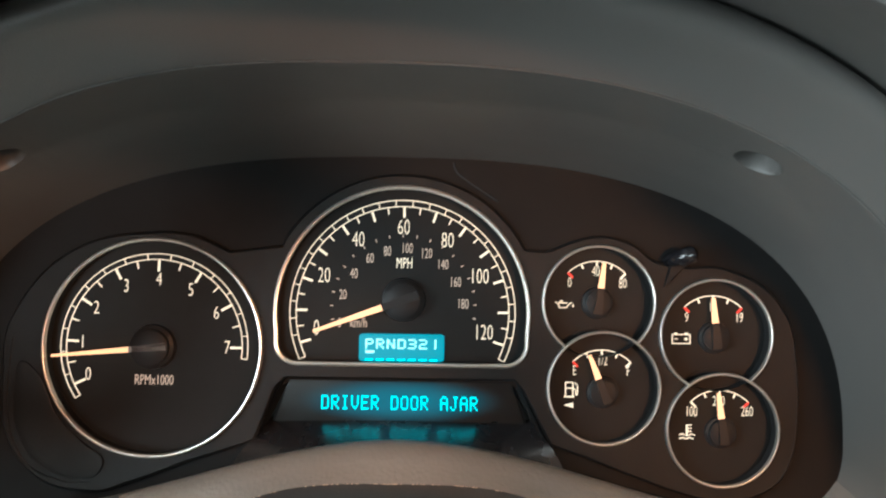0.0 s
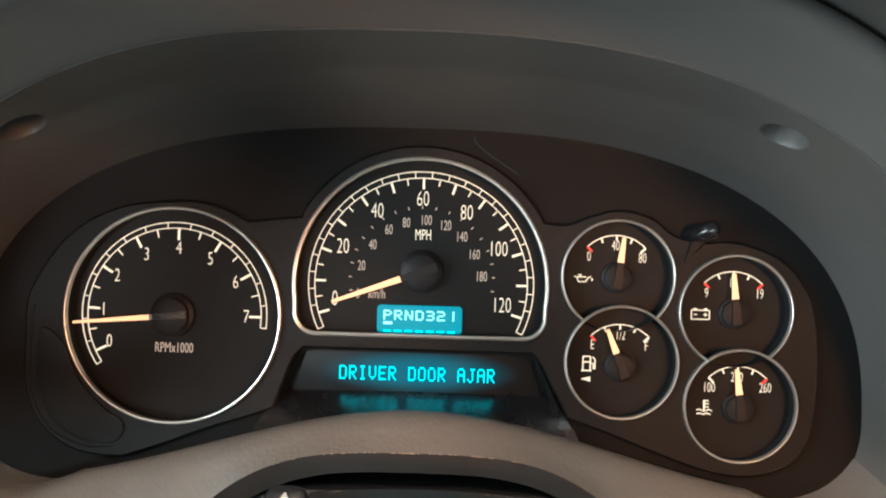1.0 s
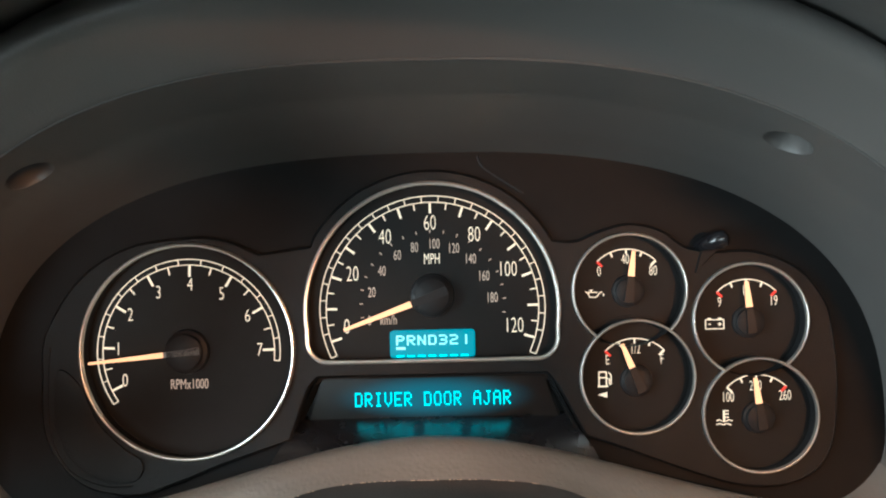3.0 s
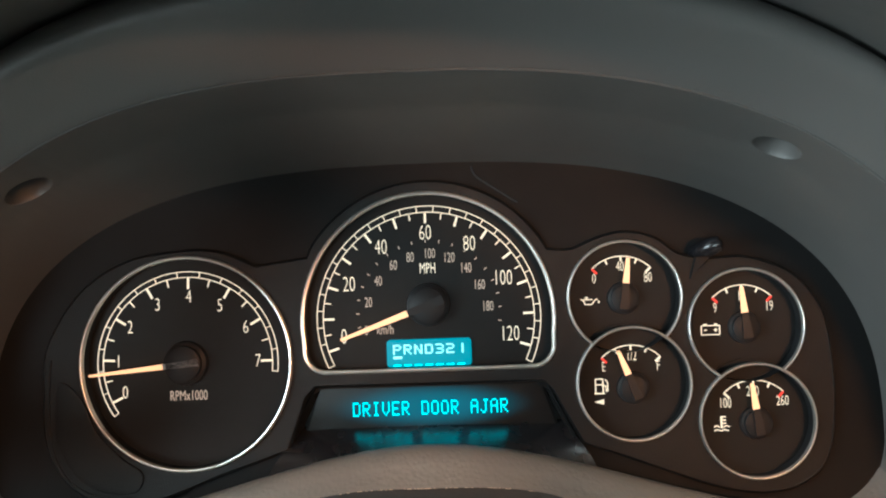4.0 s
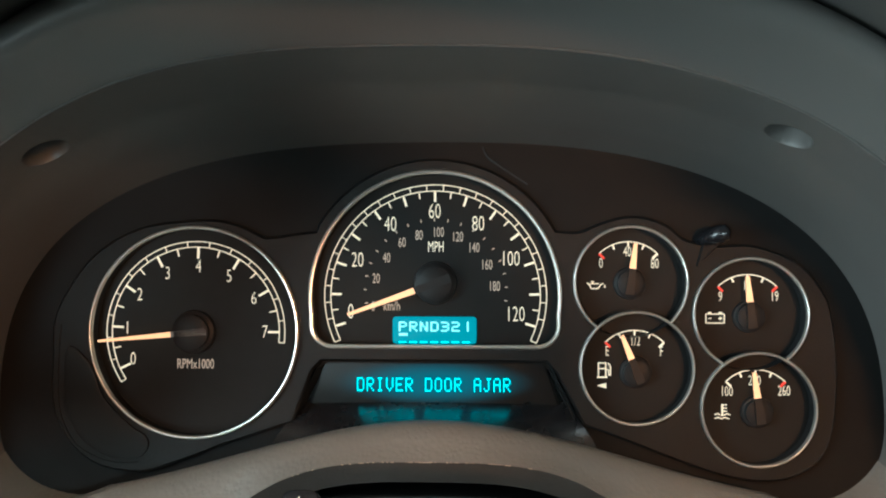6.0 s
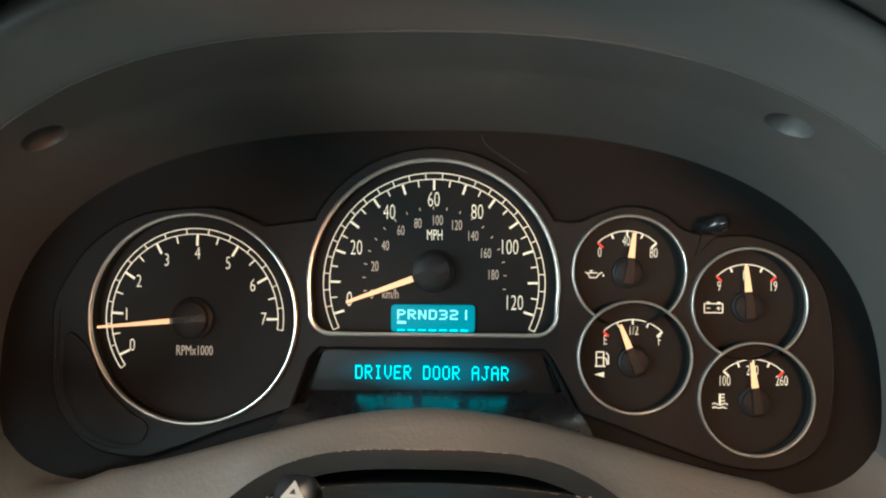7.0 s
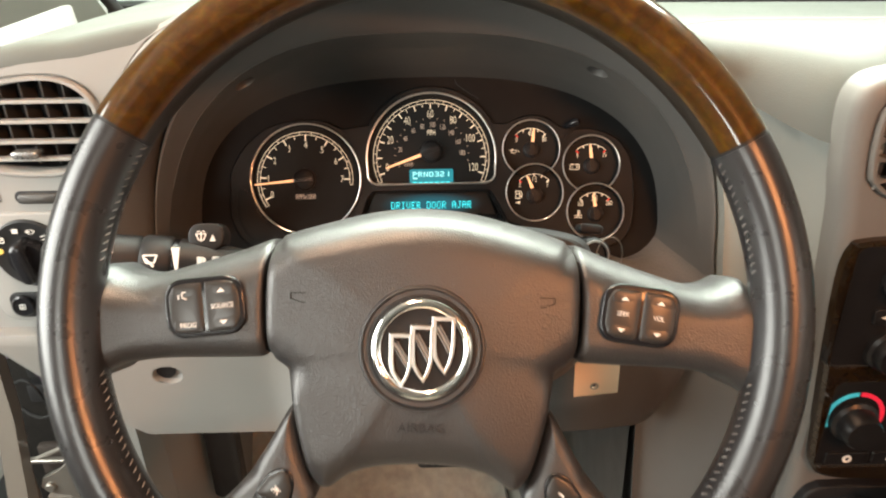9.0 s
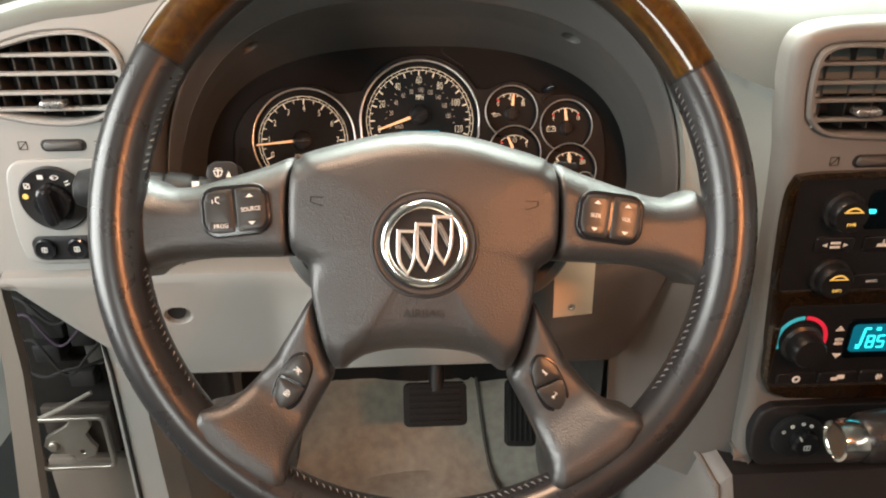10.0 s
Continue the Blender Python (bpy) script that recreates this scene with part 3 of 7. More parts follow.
edge = [arch(0.63 + 0.37 * i / 40, reveal_width(0.63 + 0.37 * i / 40)) for i in range(41)]
top_l = [Vector((x, pad_top(x, 0.2) - pad_roll(x))) for x in (-0.40, -0.36, -0.32, -0.28, -0.24, -0.20)]
top_l = [p for p in top_l if p[0] < edge[0][0] - 0.004]
outer = top_l + edge + [Vector((-0.30, 0.5635)), Vector((-0.385, 0.5725)), Vector((-0.41, 0.60))]
outer = [Vector(p) for p in outer]
part("driver_face", plate(outer, [[Vector(p) for p in LVENT]], 0.198, 0.238, 0.004), M_DASH, dashboard, "grey dash face beside the gauges")
part("driver_face_return", box(-0.415, 0.204, 0.57, -0.405, 0.66, 0.77, 0.003), M_DASH, dashboard)
# rounded reveal between the shroud's arch and the dash face, rising to the pad over the top
rows = []
span = [0.30 + 0.70 * i / 130 for i in range(131)]
for part_grow, depth in ((0.06, None), (0.20, 1.0), (0.50, 0.45), (0.66, 0.16), (0.76, 0.0), (0.86, -0.10), (0.95, -0.06), (1.0, 0.04)):
    row = []
    for u in span:
        p = arch(u, part_grow * reveal_width(u))
        deep = arch_y(p[1]) - 0.198
        row.append((p[0], arch_y(p[1]) + 0.030 if depth is None else 0.198 + 0.004 + (deep - 0.002) * depth if depth > 0 else 0.198 + 0.03 * depth, p[1]))
    rows.append(row)
part("arch_gap", loft(rows[:5], closed=False), M_SHROUD, dashboard, "dark inner side of the reveal")
part("arch_reveal", loft(rows[4:], closed=False), M_DASH, dashboard, "rounded reveal round the shroud")
rows = []
span = [0.30 + 0.335 * i / 70 for i in range(71)]
rows.append([(p[0], 0.200, p[1]) for p in (arch(u, 0.95 * reveal_width(u)) for u in span)])
rows.append([(p[0], 0.1975, max(pad_top(p[0], 0.2) - pad_roll(p[0]), p[1] + 0.001)) for p in (arch(u, reveal_width(u)) for u in span)])
part("brow", loft(rows, closed=False), M_PAD, dashboard)

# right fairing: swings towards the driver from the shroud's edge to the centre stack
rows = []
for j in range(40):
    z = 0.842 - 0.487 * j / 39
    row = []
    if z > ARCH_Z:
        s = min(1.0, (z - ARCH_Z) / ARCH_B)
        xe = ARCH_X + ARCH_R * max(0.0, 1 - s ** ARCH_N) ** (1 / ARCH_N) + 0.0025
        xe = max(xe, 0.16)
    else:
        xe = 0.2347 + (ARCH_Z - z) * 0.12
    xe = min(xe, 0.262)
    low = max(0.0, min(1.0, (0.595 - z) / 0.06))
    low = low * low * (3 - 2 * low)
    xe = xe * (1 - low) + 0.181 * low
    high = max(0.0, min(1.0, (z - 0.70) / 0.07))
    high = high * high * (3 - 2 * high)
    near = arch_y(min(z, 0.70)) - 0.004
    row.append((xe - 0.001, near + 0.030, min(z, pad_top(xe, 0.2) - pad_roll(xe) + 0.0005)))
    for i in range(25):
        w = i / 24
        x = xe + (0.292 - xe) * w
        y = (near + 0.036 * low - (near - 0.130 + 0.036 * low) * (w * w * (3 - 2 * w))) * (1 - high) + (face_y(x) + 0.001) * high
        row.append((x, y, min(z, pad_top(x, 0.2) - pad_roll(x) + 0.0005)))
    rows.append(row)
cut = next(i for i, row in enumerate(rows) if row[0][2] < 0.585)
# lower part of the same fairing, with its shade put into a darker grey
part("lower_closeout", loft(rows[cut:], closed=False), M_FAIRSHADE, dashboard, "lower fairing, coloured darker for shade")
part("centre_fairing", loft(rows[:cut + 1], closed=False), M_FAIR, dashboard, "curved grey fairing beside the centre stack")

# centre stack face with openings for the vent and the two control panels
RVENT = spline([(0.2736, 0.7279), (0.2714, 0.7472), (0.2722, 0.7659), (0.2782, 0.7749), (0.2907, 0.7781), (0.3187, 0.7788), (0.36, 0.7785), (0.386, 0.774), (0.393, 0.757), (0.392, 0.727), (0.385, 0.711), (0.365, 0.7050), (0.3392, 0.7045), (0.3056, 0.7067), (0.2878, 0.7106), (0.2768, 0.7200)], 96)
STACK_Y = 0.112
pod = [Vector(p) for p in spline([(0.284, 0.40), (0.280, 0.50), (0.274, 0.62), (0.2690, 0.690), (0.2640, 0.7190), (0.2598, 0.7547), (0.2606, 0.7740), (0.2690, 0.7850), (0.2895, 0.7900), (0.32, 0.7915), (0.40, 0.792), (0.55, 0.792), (0.600, 0.785), (0.607, 0.74), (0.607, 0.60), (0.607, 0.45), (0.600, 0.405), (0.55, 0.398), (0.40, 0.397), (0.30, 0.396)], 160)]
BEZEL_HOLE = rounded(0.283, 0.484, 0.585, 0.676, 0.012)
part("centre_stack_face", plate(grown_loop(pod, -0.010), [[Vector(p) for p in RVENT], BEZEL_HOLE], STACK_Y + 0.004, STACK_Y + 0.03, 0.002, 0.010), M_STACK, dashboard, "grey centre stack face")
part("stack_joint", tube([(0.2905, 0.1290, 0.66), (0.2895, 0.1290, 0.56), (0.2880, 0.1290, 0.47), (0.2860, 0.1290, 0.403)], 0.0014, 8), M_BAND, dashboard, "dark joint beside the stack")
part("passenger_face", box(0.603, 0.128, 0.40, 1.2, 0.2, 0.785, 0.02, 4), M_DASH, dashboard, "grey dash face on the passenger side")

# ---- the shroud round the gauges ----
shroud = thing("instrument_shroud", (0, 0.25, 0.60), "dark grey hooded instrument shroud with grained lip", "shroud")
N = 120
us = [i / (N - 1) for i in range(N)]
PROFILE = ((0.0, 0.0), (0.02, 0.0), (0.2, -0.001), (0.45, -0.004), (0.62, -0.0085), (0.70, -0.0108), (0.72, -0.0112), (0.735, -0.0106), (0.80, -0.0066), (0.88, -0.0030), (0.93, -0.0012), (0.965, -0.0002), (0.985, 0.0), (1.0, 0.0))


def hood_point(u, w):
    """A place on the hood: u round the opening, w from the gauges out to the rolled outer edge."""
    bow = float(np.interp(w, [p[0] for p in PROFILE], [p[1] for p in PROFILE]))
    a = opening(u)
    a3 = COL @ Vector((a[0], 0.0, a[1]))
    b = arch(u)
    roll_off = max(0.0, (w - 0.86) / 0.14)
    p = a3.lerp(Vector((b[0], arch_y(b[1]), b[1])), w) + Vector((0, (0.008 + 0.010 * max(0.0, min(1.0, (u - 0.30) / 0.15))) * roll_off ** 2.6, 0))
    out = (COL.to_3x3() @ Vector((a[0] * 0.6, 0, a[1] + 0.09))).normalized()
    crest_w = max(0.0, math.sin(math.pi * (u - 0.14) / 0.72)) ** 0.6 if 0.14 < u < 0.86 else 0.0
    return p + out * bow * crest_w


def dent(bm, spot, inward, radius, depth, long_axis=None, stretch=1.0):
    """Presses a round, steep-sided recess into a skin, refining the faces round it first."""
    near = [f for f in bm.faces if (f.calc_center_median() - spot).length < radius * stretch * 2.2 + 0.004]
    edges = list({e for f in near for e in f.edges})
    bmesh.ops.subdivide_edges(bm, edges=edges, cuts=9, use_grid_fill=True)
    for v in bm.verts:
        d = v.co - spot
        if d.length < radius * stretch * 1.6:
            d -= inward * d.dot(inward)
            if long_axis:
                along_ = d.dot(long_axis)
                d -= long_axis * along_ * (1 - 1 / stretch)
            w = max(0.0, min(1.0, (radius - d.length) / (radius * 0.20)))
            v.co += inward * depth * w * w * (3 - 2 * w)


steps = [0.0, 0.02, 0.05] + [0.05 + 0.65 * (i + 1) / 22 for i in range(22)] + [0.72, 0.735, 0.76, 0.80, 0.84, 0.88, 0.91, 0.94, 0.96, 0.98, 1.0]
loops = [[hood_point(u, w) for u in us] for w in steps]
loops.append([(p[0], arch_y(p[1]) + 0.055, p[1]) for p in (arch(u, 0.004) for u in us)])
hood_skin = loft(loops, closed=False)
# two screw recesses in the hood
for u, w in ((0.355, 0.535), (0.659, 0.530)):
    spot = hood_point(u, w)
    across_ = (hood_point(u + 0.01, w) - spot).normalized()
    inward = across_.cross(hood_point(u, w + 0.01) - spot).normalized()
    if inward.dot(COL @ Vector((0, -0.15, -0.06)) - spot) > 0:
        inward = -inward
    dent(hood_skin, spot, inward, 0.0092, 0.0100)
    turn = Matrix.Translation(spot + inward * 0.0092) @ inward.to_track_quat("Y", "Z").to_matrix().to_4x4()
    # black disc on the recess floor stands for the shade in the hole
    part("screw_head", lathe([(0.0066, -0.001), (0.0066, 0.0006), (0.0058, 0.0012), (0.0005, 0.0012)], 28), M_BLACK, shroud, "black disc darkening the recess floor", turn)
crest = [(hood_point(u, 0.72), u) for u in us]
part("hood", hood_skin, M_SHROUD, shroud, "smooth dark grey hood")


def lip_height(x):
    w = min(1.0, abs(x) / 0.185)
    return -0.0965 - 0.0345 * (w * w * (3 - 2 * w))




def lip_point(x, k):
    """The lip's skin at x, row k from under the gauges over the roll and down the front."""
    h = lip_height(x)
    side = max(0.0, min(1.0, (abs(x) - 0.080) / 0.065))
    side = side * side * (3 - 2 * side)
    low_z = max(-0.1107 - 0.0263 * (abs(x) / 0.09) ** 3.36, -0.191)
    low_y = -0.040 * (1 - side) + (-0.090) * side
    if k == 0:
        return Vector((x, 0.006, h - 0.010))
    if k < 7:
        a = radians(20 + 130 * (k - 1) / 5)
        return Vector((x, -0.022 + 0.012 * math.cos(a), h - 0.012 + 0.012 * math.sin(a)))
    w = (k - 6) / 5
    y0, z0 = -0.022 + 0.012 * math.cos(radians(150)), h - 0.006
    return Vector((x, y0 + (low_y - y0) * w, z0 + (low_z - z0) * (w ** 0.9)))


def hood_line(u, reach):
    """A straight line on the hood at u, from the opening to the outer edge, in the column frame."""
    a, b = opening(u), arch(u)
    return Vector((a[0], 0.0, a[1])).lerp(COL.inverted() @ Vector((b[0], arch_y(b[1]), b[1])), reach)


# the lip swings up into the hood at both ends with a soft hollow
rows = []
for k in range(12):
    row = [lip_point(-0.150 + 0.300 * i / 120, k) for i in range(121)]
    for end in (0, 1):
        p0 = row[0] if end == 0 else row[-1]
        reach = min(1.0, max(0.0, -p0[1] / 0.090))
        p1 = hood_line(1.0 if end == 0 else 0.0, reach)
        p2 = hood_line(0.915 if end == 0 else 0.085, reach)
        p2[0] *= 0.998
        curve = [p0 * (1 - q) ** 2 + p1 * 2 * q * (1 - q) + p2 * q * q for q in [(i + 1) / 14 for i in range(14)]]
        row = curve[::-1] + row if end == 0 else row + curve
    rows.append(row)
band = [lip_point(-0.135 + 0.27 * i / 100, 11) for i in range(101)]
# band along the lip's lower edge, its dark tone painted to read as shadow
part("lip_band", loft([[(p[0], p[1] + 0.0002, p[2] + 0.0002) for p in band], [(p[0] * 0.985, p[1] + 0.0030, p[2] - 0.0050) for p in band], [(p[0] * 0.965, p[1] + 0.007, p[2] - 0.0105) for p in band]], closed=False), M_BAND, shroud, "dark band under the lip, toned as shadow", COL)
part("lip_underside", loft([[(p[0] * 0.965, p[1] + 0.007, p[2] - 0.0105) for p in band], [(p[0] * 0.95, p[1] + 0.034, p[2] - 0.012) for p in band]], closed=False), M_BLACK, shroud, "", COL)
part("lower_lip", loft(rows, closed=False), M_LIP, shroud, "grained soft lip under the gauges", COL)
part("crest_bead", tube([p for p, u in crest if 0.19 < u < 0.81], 0.0005, 8), M_SHROUD, shroud, "fine raised crest line")
# dust and lint caught along the lip's lower edge and on the column
rng = random.Random(7)
crumbs = []
for _ in range(70):
    x = rng.gauss(0.0, 0.03)
    if abs(x) < 0.060:
        low_ = lip_point(x, 11)
        r_ = rng.uniform(0.0001, 0.00024)
        crumbs.append(box(x - r_ * rng.uniform(1, 3), low_[1] - r_ - 0.0002, low_[2] - r_ * 0.7, x + r_ * rng.uniform(1, 3), low_[1] + 0.0003, low_[2] + r_ * 0.5, 0))
part("dust", join(*crumbs), M_DUST, shroud, "pale dust along the lip", COL, smooth=False, kind="stuff")
# dark cavity behind the lip, over the column
part("cavity", box(-0.13, -0.030, -0.26, 0.13, 0.03, -0.130, 0.004), M_PLATE, shroud, "", COL)

# ---- the instrument cluster (column frame) ----
cluster = thing("instrument_cluster", (0, 0.0, -0.1), "lit black instrument cluster with chrome-ringed gauges", "instrument cluster", m=COL)
FRONT = -0.0065
TACH, SPEED = (-0.1156, -0.0585), (0.0002, -0.0411)
TACH_PRINT = (-0.1173, -0.0590)
SMALL = {"oil_gauge": (0.0926, -0.0343), "fuel_gauge": (0.0953, -0.0746), "voltmeter": (0.1481, -0.0493), "temperature_gauge": (0.1514, -0.0935)}
SMALL_PRINT = {"oil_gauge": (0.0930, -0.0346), "fuel_gauge": (0.0957, -0.0770), "voltmeter": (0.1492, -0.0503), "temperature_gauge": (0.1524, -0.0953)}
R_TACH, R_SMALL = 0.0500, 0.0263


def speed_loop(grow=0.0):
    """The speedometer's outline: an arch with a flat foot."""
    cx, cz = SPEED
    r = 0.0592 + grow
    zb = -0.0648 - grow
    k = 0.010 + grow
    pts = [Vector((cx + r * math.cos(radians(a)), cz + r * math.sin(radians(a)))) for a in [-8 + 196 * i / 60 for i in range(61)]]
    pts += [Vector((cx - r + k + k * math.cos(radians(a)) + 0.0006, zb + k + k * math.sin(radians(a)))) for a in [188 + 82 * i / 8 for i in range(9)]]
    pts += [Vector((cx + r - k + k * math.cos(radians(a)) - 0.0006, zb + k + k * math.sin(radians(a)))) for a in [270 + 82 * i / 8 for i in range(9)]]
    return pts


def pair_loop(a, b, r):
    """The outline of two overlapping round openings."""
    a, b = Vector(a), Vector(b)
    d = b - a
    half = math.degrees(math.acos(min(1, d.length / 2 / r)))
    t = math.degrees(math.atan2(d[1], d[0]))
    one = circle(a[0], a[1], r, 60, t + half, t + 360 - half, ends=True)
    two = circle(b[0], b[1], r, 60, t + 180 + half, t + 540 - half, ends=True)
    return one + two[1:-1]


outer = [opening(u, 0.004) for u in us]
backing_holes = [circle(*TACH, R_TACH + 0.002, 80), speed_loop(0.001), pair_loop(SMALL["oil_gauge"], SMALL["fuel_gauge"], R_SMALL + 0.001), pair_loop(SMALL["voltmeter"], SMALL["temperature_gauge"], R_SMALL + 0.001)]
MESSAGE = [Vector(p) for p in ((-0.0705, -0.1065), (-0.0565, -0.0765), (-0.052, -0.0735), (0.051, -0.0735), (0.0555, -0.0765), (0.0695, -0.1065))]
low = [Vector((x, lip_height(x) - 0.022)) for x in [-0.185 + 0.37 * i / 40 for i in range(41)]]
outline = outer + low
part("backing_panel", plate(outline, backing_holes + [MESSAGE], -0.003, 0.004), M_BACK, cluster, "matt black backing panel", COL)

# the raised grained surround
pl = [(-0.1376, -0.1249), (-0.1475, -0.1247), (-0.1592, -0.1227), (-0.1674, -0.1187), (-0.1757, -0.1113), (-0.1814, -0.1015), (-0.1845, -0.0883), (-0.1842, -0.0686), (-0.1825, -0.0489), (-0.166, -0.0235), (-0.143, -0.0095), (-0.1175, -0.0057), (-0.104, -0.0057), (-0.0933, -0.0084), (-0.0852, -0.0123), (-0.0812, -0.0142)]
pl = [Vector(p) for p in spline(pl, 50, closed=False)]
pl += [Vector((-0.0560, -0.0110))]
pl += [Vector((SPEED[0] + 0.0645 * math.cos(radians(a)), SPEED[1] + 0.0645 * math.sin(radians(a)))) for a in [148 - 120 * i / 40 for i in range(41)]]
pl += [Vector(p) for p in spline([(0.0600, -0.0112), (0.0690, -0.0114), (0.080, -0.0070), (0.0935, -0.0040), (0.108, -0.0075), (0.118, -0.0150), (0.132, -0.0180), (0.1500, -0.0180), (0.170, -0.0260), (0.1815, -0.0400), (0.1848, -0.0513), (0.1866, -0.0689), (0.1865, -0.0881), (0.1841, -0.1058), (0.1780, -0.1172), (0.1678, -0.1237), (0.1552, -0.1260), (0.1409, -0.1248), (0.1265, -0.1209), (0.1089, -0.1146), (0.0881, -0.1067)], 80, closed=False)]
pl += [Vector((0.0714, -0.1010)), Vector((0.0585, -0.0765)), Vector((0.0535, -0.0710)), Vector((-0.0545, -0.0710)), Vector((-0.0595, -0.0765)), Vector((-0.0684, -0.1005)), Vector((-0.083, -0.1055)), Vector((-0.1011, -0.1114)), Vector((-0.116, -0.1173))]
part("gauge_surround", plate(pl, [circle(*TACH, R_TACH + 0.0012, 80), speed_loop(0.0012), pair_loop(SMALL["oil_gauge"], SMALL["fuel_gauge"], R_SMALL + 0.0010), pair_loop(SMALL["voltmeter"], SMALL["temperature_gauge"], R_SMALL + 0.0010)], FRONT, -0.003, 0.0012), M_PLATE, cluster, "finely grained black surround", COL)
# oval blank beside the tachometer and trim lines of the surround
part("blank_cover", pillow([Vector(p) for p in spline([(-0.1790, -0.0880), (-0.1765, -0.0990), (-0.1690, -0.1110), (-0.1558, -0.1185), (-0.1425, -0.1190), (-0.1375, -0.1142), (-0.1384, -0.1085), (-0.1466, -0.1030), (-0.1590, -0.0900), (-0.1660, -0.0740), (-0.1770, -0.0660)], 60)], -0.004, -0.0071, 0.0003, 0.0004), M_PLATE, cluster, "", COL)
part("trim_line", tube([(p[0], FRONT - 0.0001, p[1]) for p in spline([(-0.1808, -0.055), (-0.1817, -0.0653), (-0.1820, -0.0883), (-0.1789, -0.1031), (-0.1707, -0.1146), (-0.1558, -0.1210), (-0.1425, -0.1212)], 40, closed=False)], 0.00035, 6), M_PLATE, cluster, "", COL)
part("trim_line", tube([(p[0], FRONT + 0.0004, p[1]) for p in spline([(0.1848, -0.0513), (0.1866, -0.0689), (0.1865, -0.0881), (0.1841, -0.1058), (0.1780, -0.1172), (0.1678, -0.1237)], 40, closed=False)], 0.0006, 6), M_PLATE, cluster, "", COL)
part("panel_joint", tube([(p[0], -0.0032, p[1]) for p in spline([(0.0235, 0.031), (0.0245, 0.0275), (0.0285, 0.0235), (0.045, 0.0125)], 16, closed=False)], 0.0006, 6), M_BLACK, cluster, "", COL)

# clip of the lens, near the upper right gauge
knob = part("lens_clip", tube([(0.1265, -0.003, -0.0140), (0.1275, -0.008, -0.0136), (0.1295, -0.0120, -0.0128), (0.1325, -0.0145, -0.0118), (0.1350, -0.0158, -0.0110), (0.1362, -0.0162, -0.0107)], [0.0030, 0.0036, 0.0042, 0.0045, 0.0036, 0.001], 18), M_BLACKGLOSS, cluster, "short black peg", COL)
part("peg_foot", plate([Vector(p) for p in ((0.1235, -0.0265), (0.1265, -0.0165), (0.1345, -0.0155), (0.130, -0.0195))], [], -0.0078, -0.004, 0.0005), M_PLATE, cluster, "", COL)


def needle(parent, cx, cz, angle, r0, r1, w0, w1, tail, y):
    """A lit pointer: angle in degrees, anticlockwise from the right."""
    c, s = math.cos(radians(angle)), math.sin(radians(angle))
    b = bar(cx + c * r0, cz + s * r0, cx + c * r1, cz + s * r1, w0, y, 0.0011, w1)
    ob = part("needle", b, M_NEEDLE, parent, "lit orange pointer", COL, smooth=False)
    if tail:
        part("needle_tail", bar(cx - c * tail, cz - s * tail, cx + c * r0, cz + s * r0, w0 * 1.5, y - 0.0002, 0.0010, w0), M_TAIL if tail > 0.0076 else M_BLACK, parent, "grey pointer tail", COL, smooth=False)
    return ob


def radial(cx, cz, a, r0, r1):
    c, s = math.cos(radians(a)), math.sin(radians(a))
    return cx + c * r0, cz + s * r0, cx + c * r1, cz + s * r1


def scale_band(parent, cx, cz, r0, r1, a0, a1, w, y, cells):
    """A double arc line with cross lines between."""
    segs = []
    n = 72
    for r in (r0, r1):
        part("scale_line", arc_band(cx, cz, r, w, a0, a1, y, 0.0003, n), M_MARK, parent, "", COL, smooth=False)
    for a in cells:
        segs.append((*radial(cx, cz, a, r0, r1), w))
    part("scale_band", strokes(segs, y, 0.0003), M_MARK, parent, "", COL, smooth=False)


def hub(parent, cx, cz, r, y, h):
    part("hub", lathe([(r * 1.25, 0), (r * 1.2, h * 0.35), (r, h * 0.5), (r, h * 0.93), (r * 0.93, h), (0.0005, h)], 40), M_BLACK, parent, "black pointer hub", COL @ pose(cx, y, cz))


# tachometer
cx, cz = TACH
well = lambda loop, y0, y1: loft([[(p[0], y0, p[1]) for p in loop], [(p[0], y1, p[1]) for p in loop]])
tach = part("tachometer", plate(circle(cx, cz, R_TACH + 0.003, 80), [], 0.0, 0.003), M_DIAL, cluster, "black tachometer dial", COL)
part("well", well(circle(cx, cz, R_TACH + 0.0002, 80), FRONT - 0.0004, 0.0002), M_BLACK, tach, "", COL)
part("ring", ring(cx, cz, FRONT - 0.0020, R_TACH + 0.0004, 0.0016, 0.0022, 96), M_RING, tach, "satin chrome ring", COL)
cx, cz = TACH_PRINT
scale_band(tach, cx, cz, 0.0415, 0.0442, -7, 214, 0.00042, 0.0, [-7, 214] + [206 - 29.43 * (k + 0.5) / 2 for k in range(14)])
for k in range(15):
    a = 206 - 29.43 * k / 2
    major = k % 2 == 0
    part("tick", bar(*radial(cx, cz, a, 0.0358 if major else 0.0378, 0.0412), 0.0011 if major else 0.0006, 0.0, 0.0003), M_MARK, tach, "", COL, smooth=False)
for ch, (x, z) in zip("01234567", ((-0.1483, -0.0722), (-0.1513, -0.0570), (-0.1452, -0.0407), (-0.1314, -0.0302), (-0.1160, -0.0268), (-0.1008, -0.0316), (-0.0885, -0.0424), (-0.0830, -0.0588))):
    part("numeral", letters(ch, 0.0062, x, z, 0.0, 0.68, -0.00012, 0.0003), M_MARK, tach, "", COL, smooth=False)
part("legend", letters("RPMx1000", 0.0047, -0.1172, -0.0746, 0.0, 0.62, 0.0, 0.0003), M_MARKDIM, tach, "", COL, smooth=False)
hub(tach, cx - 0.0005, cz, 0.0086, 0.0, 0.0062)
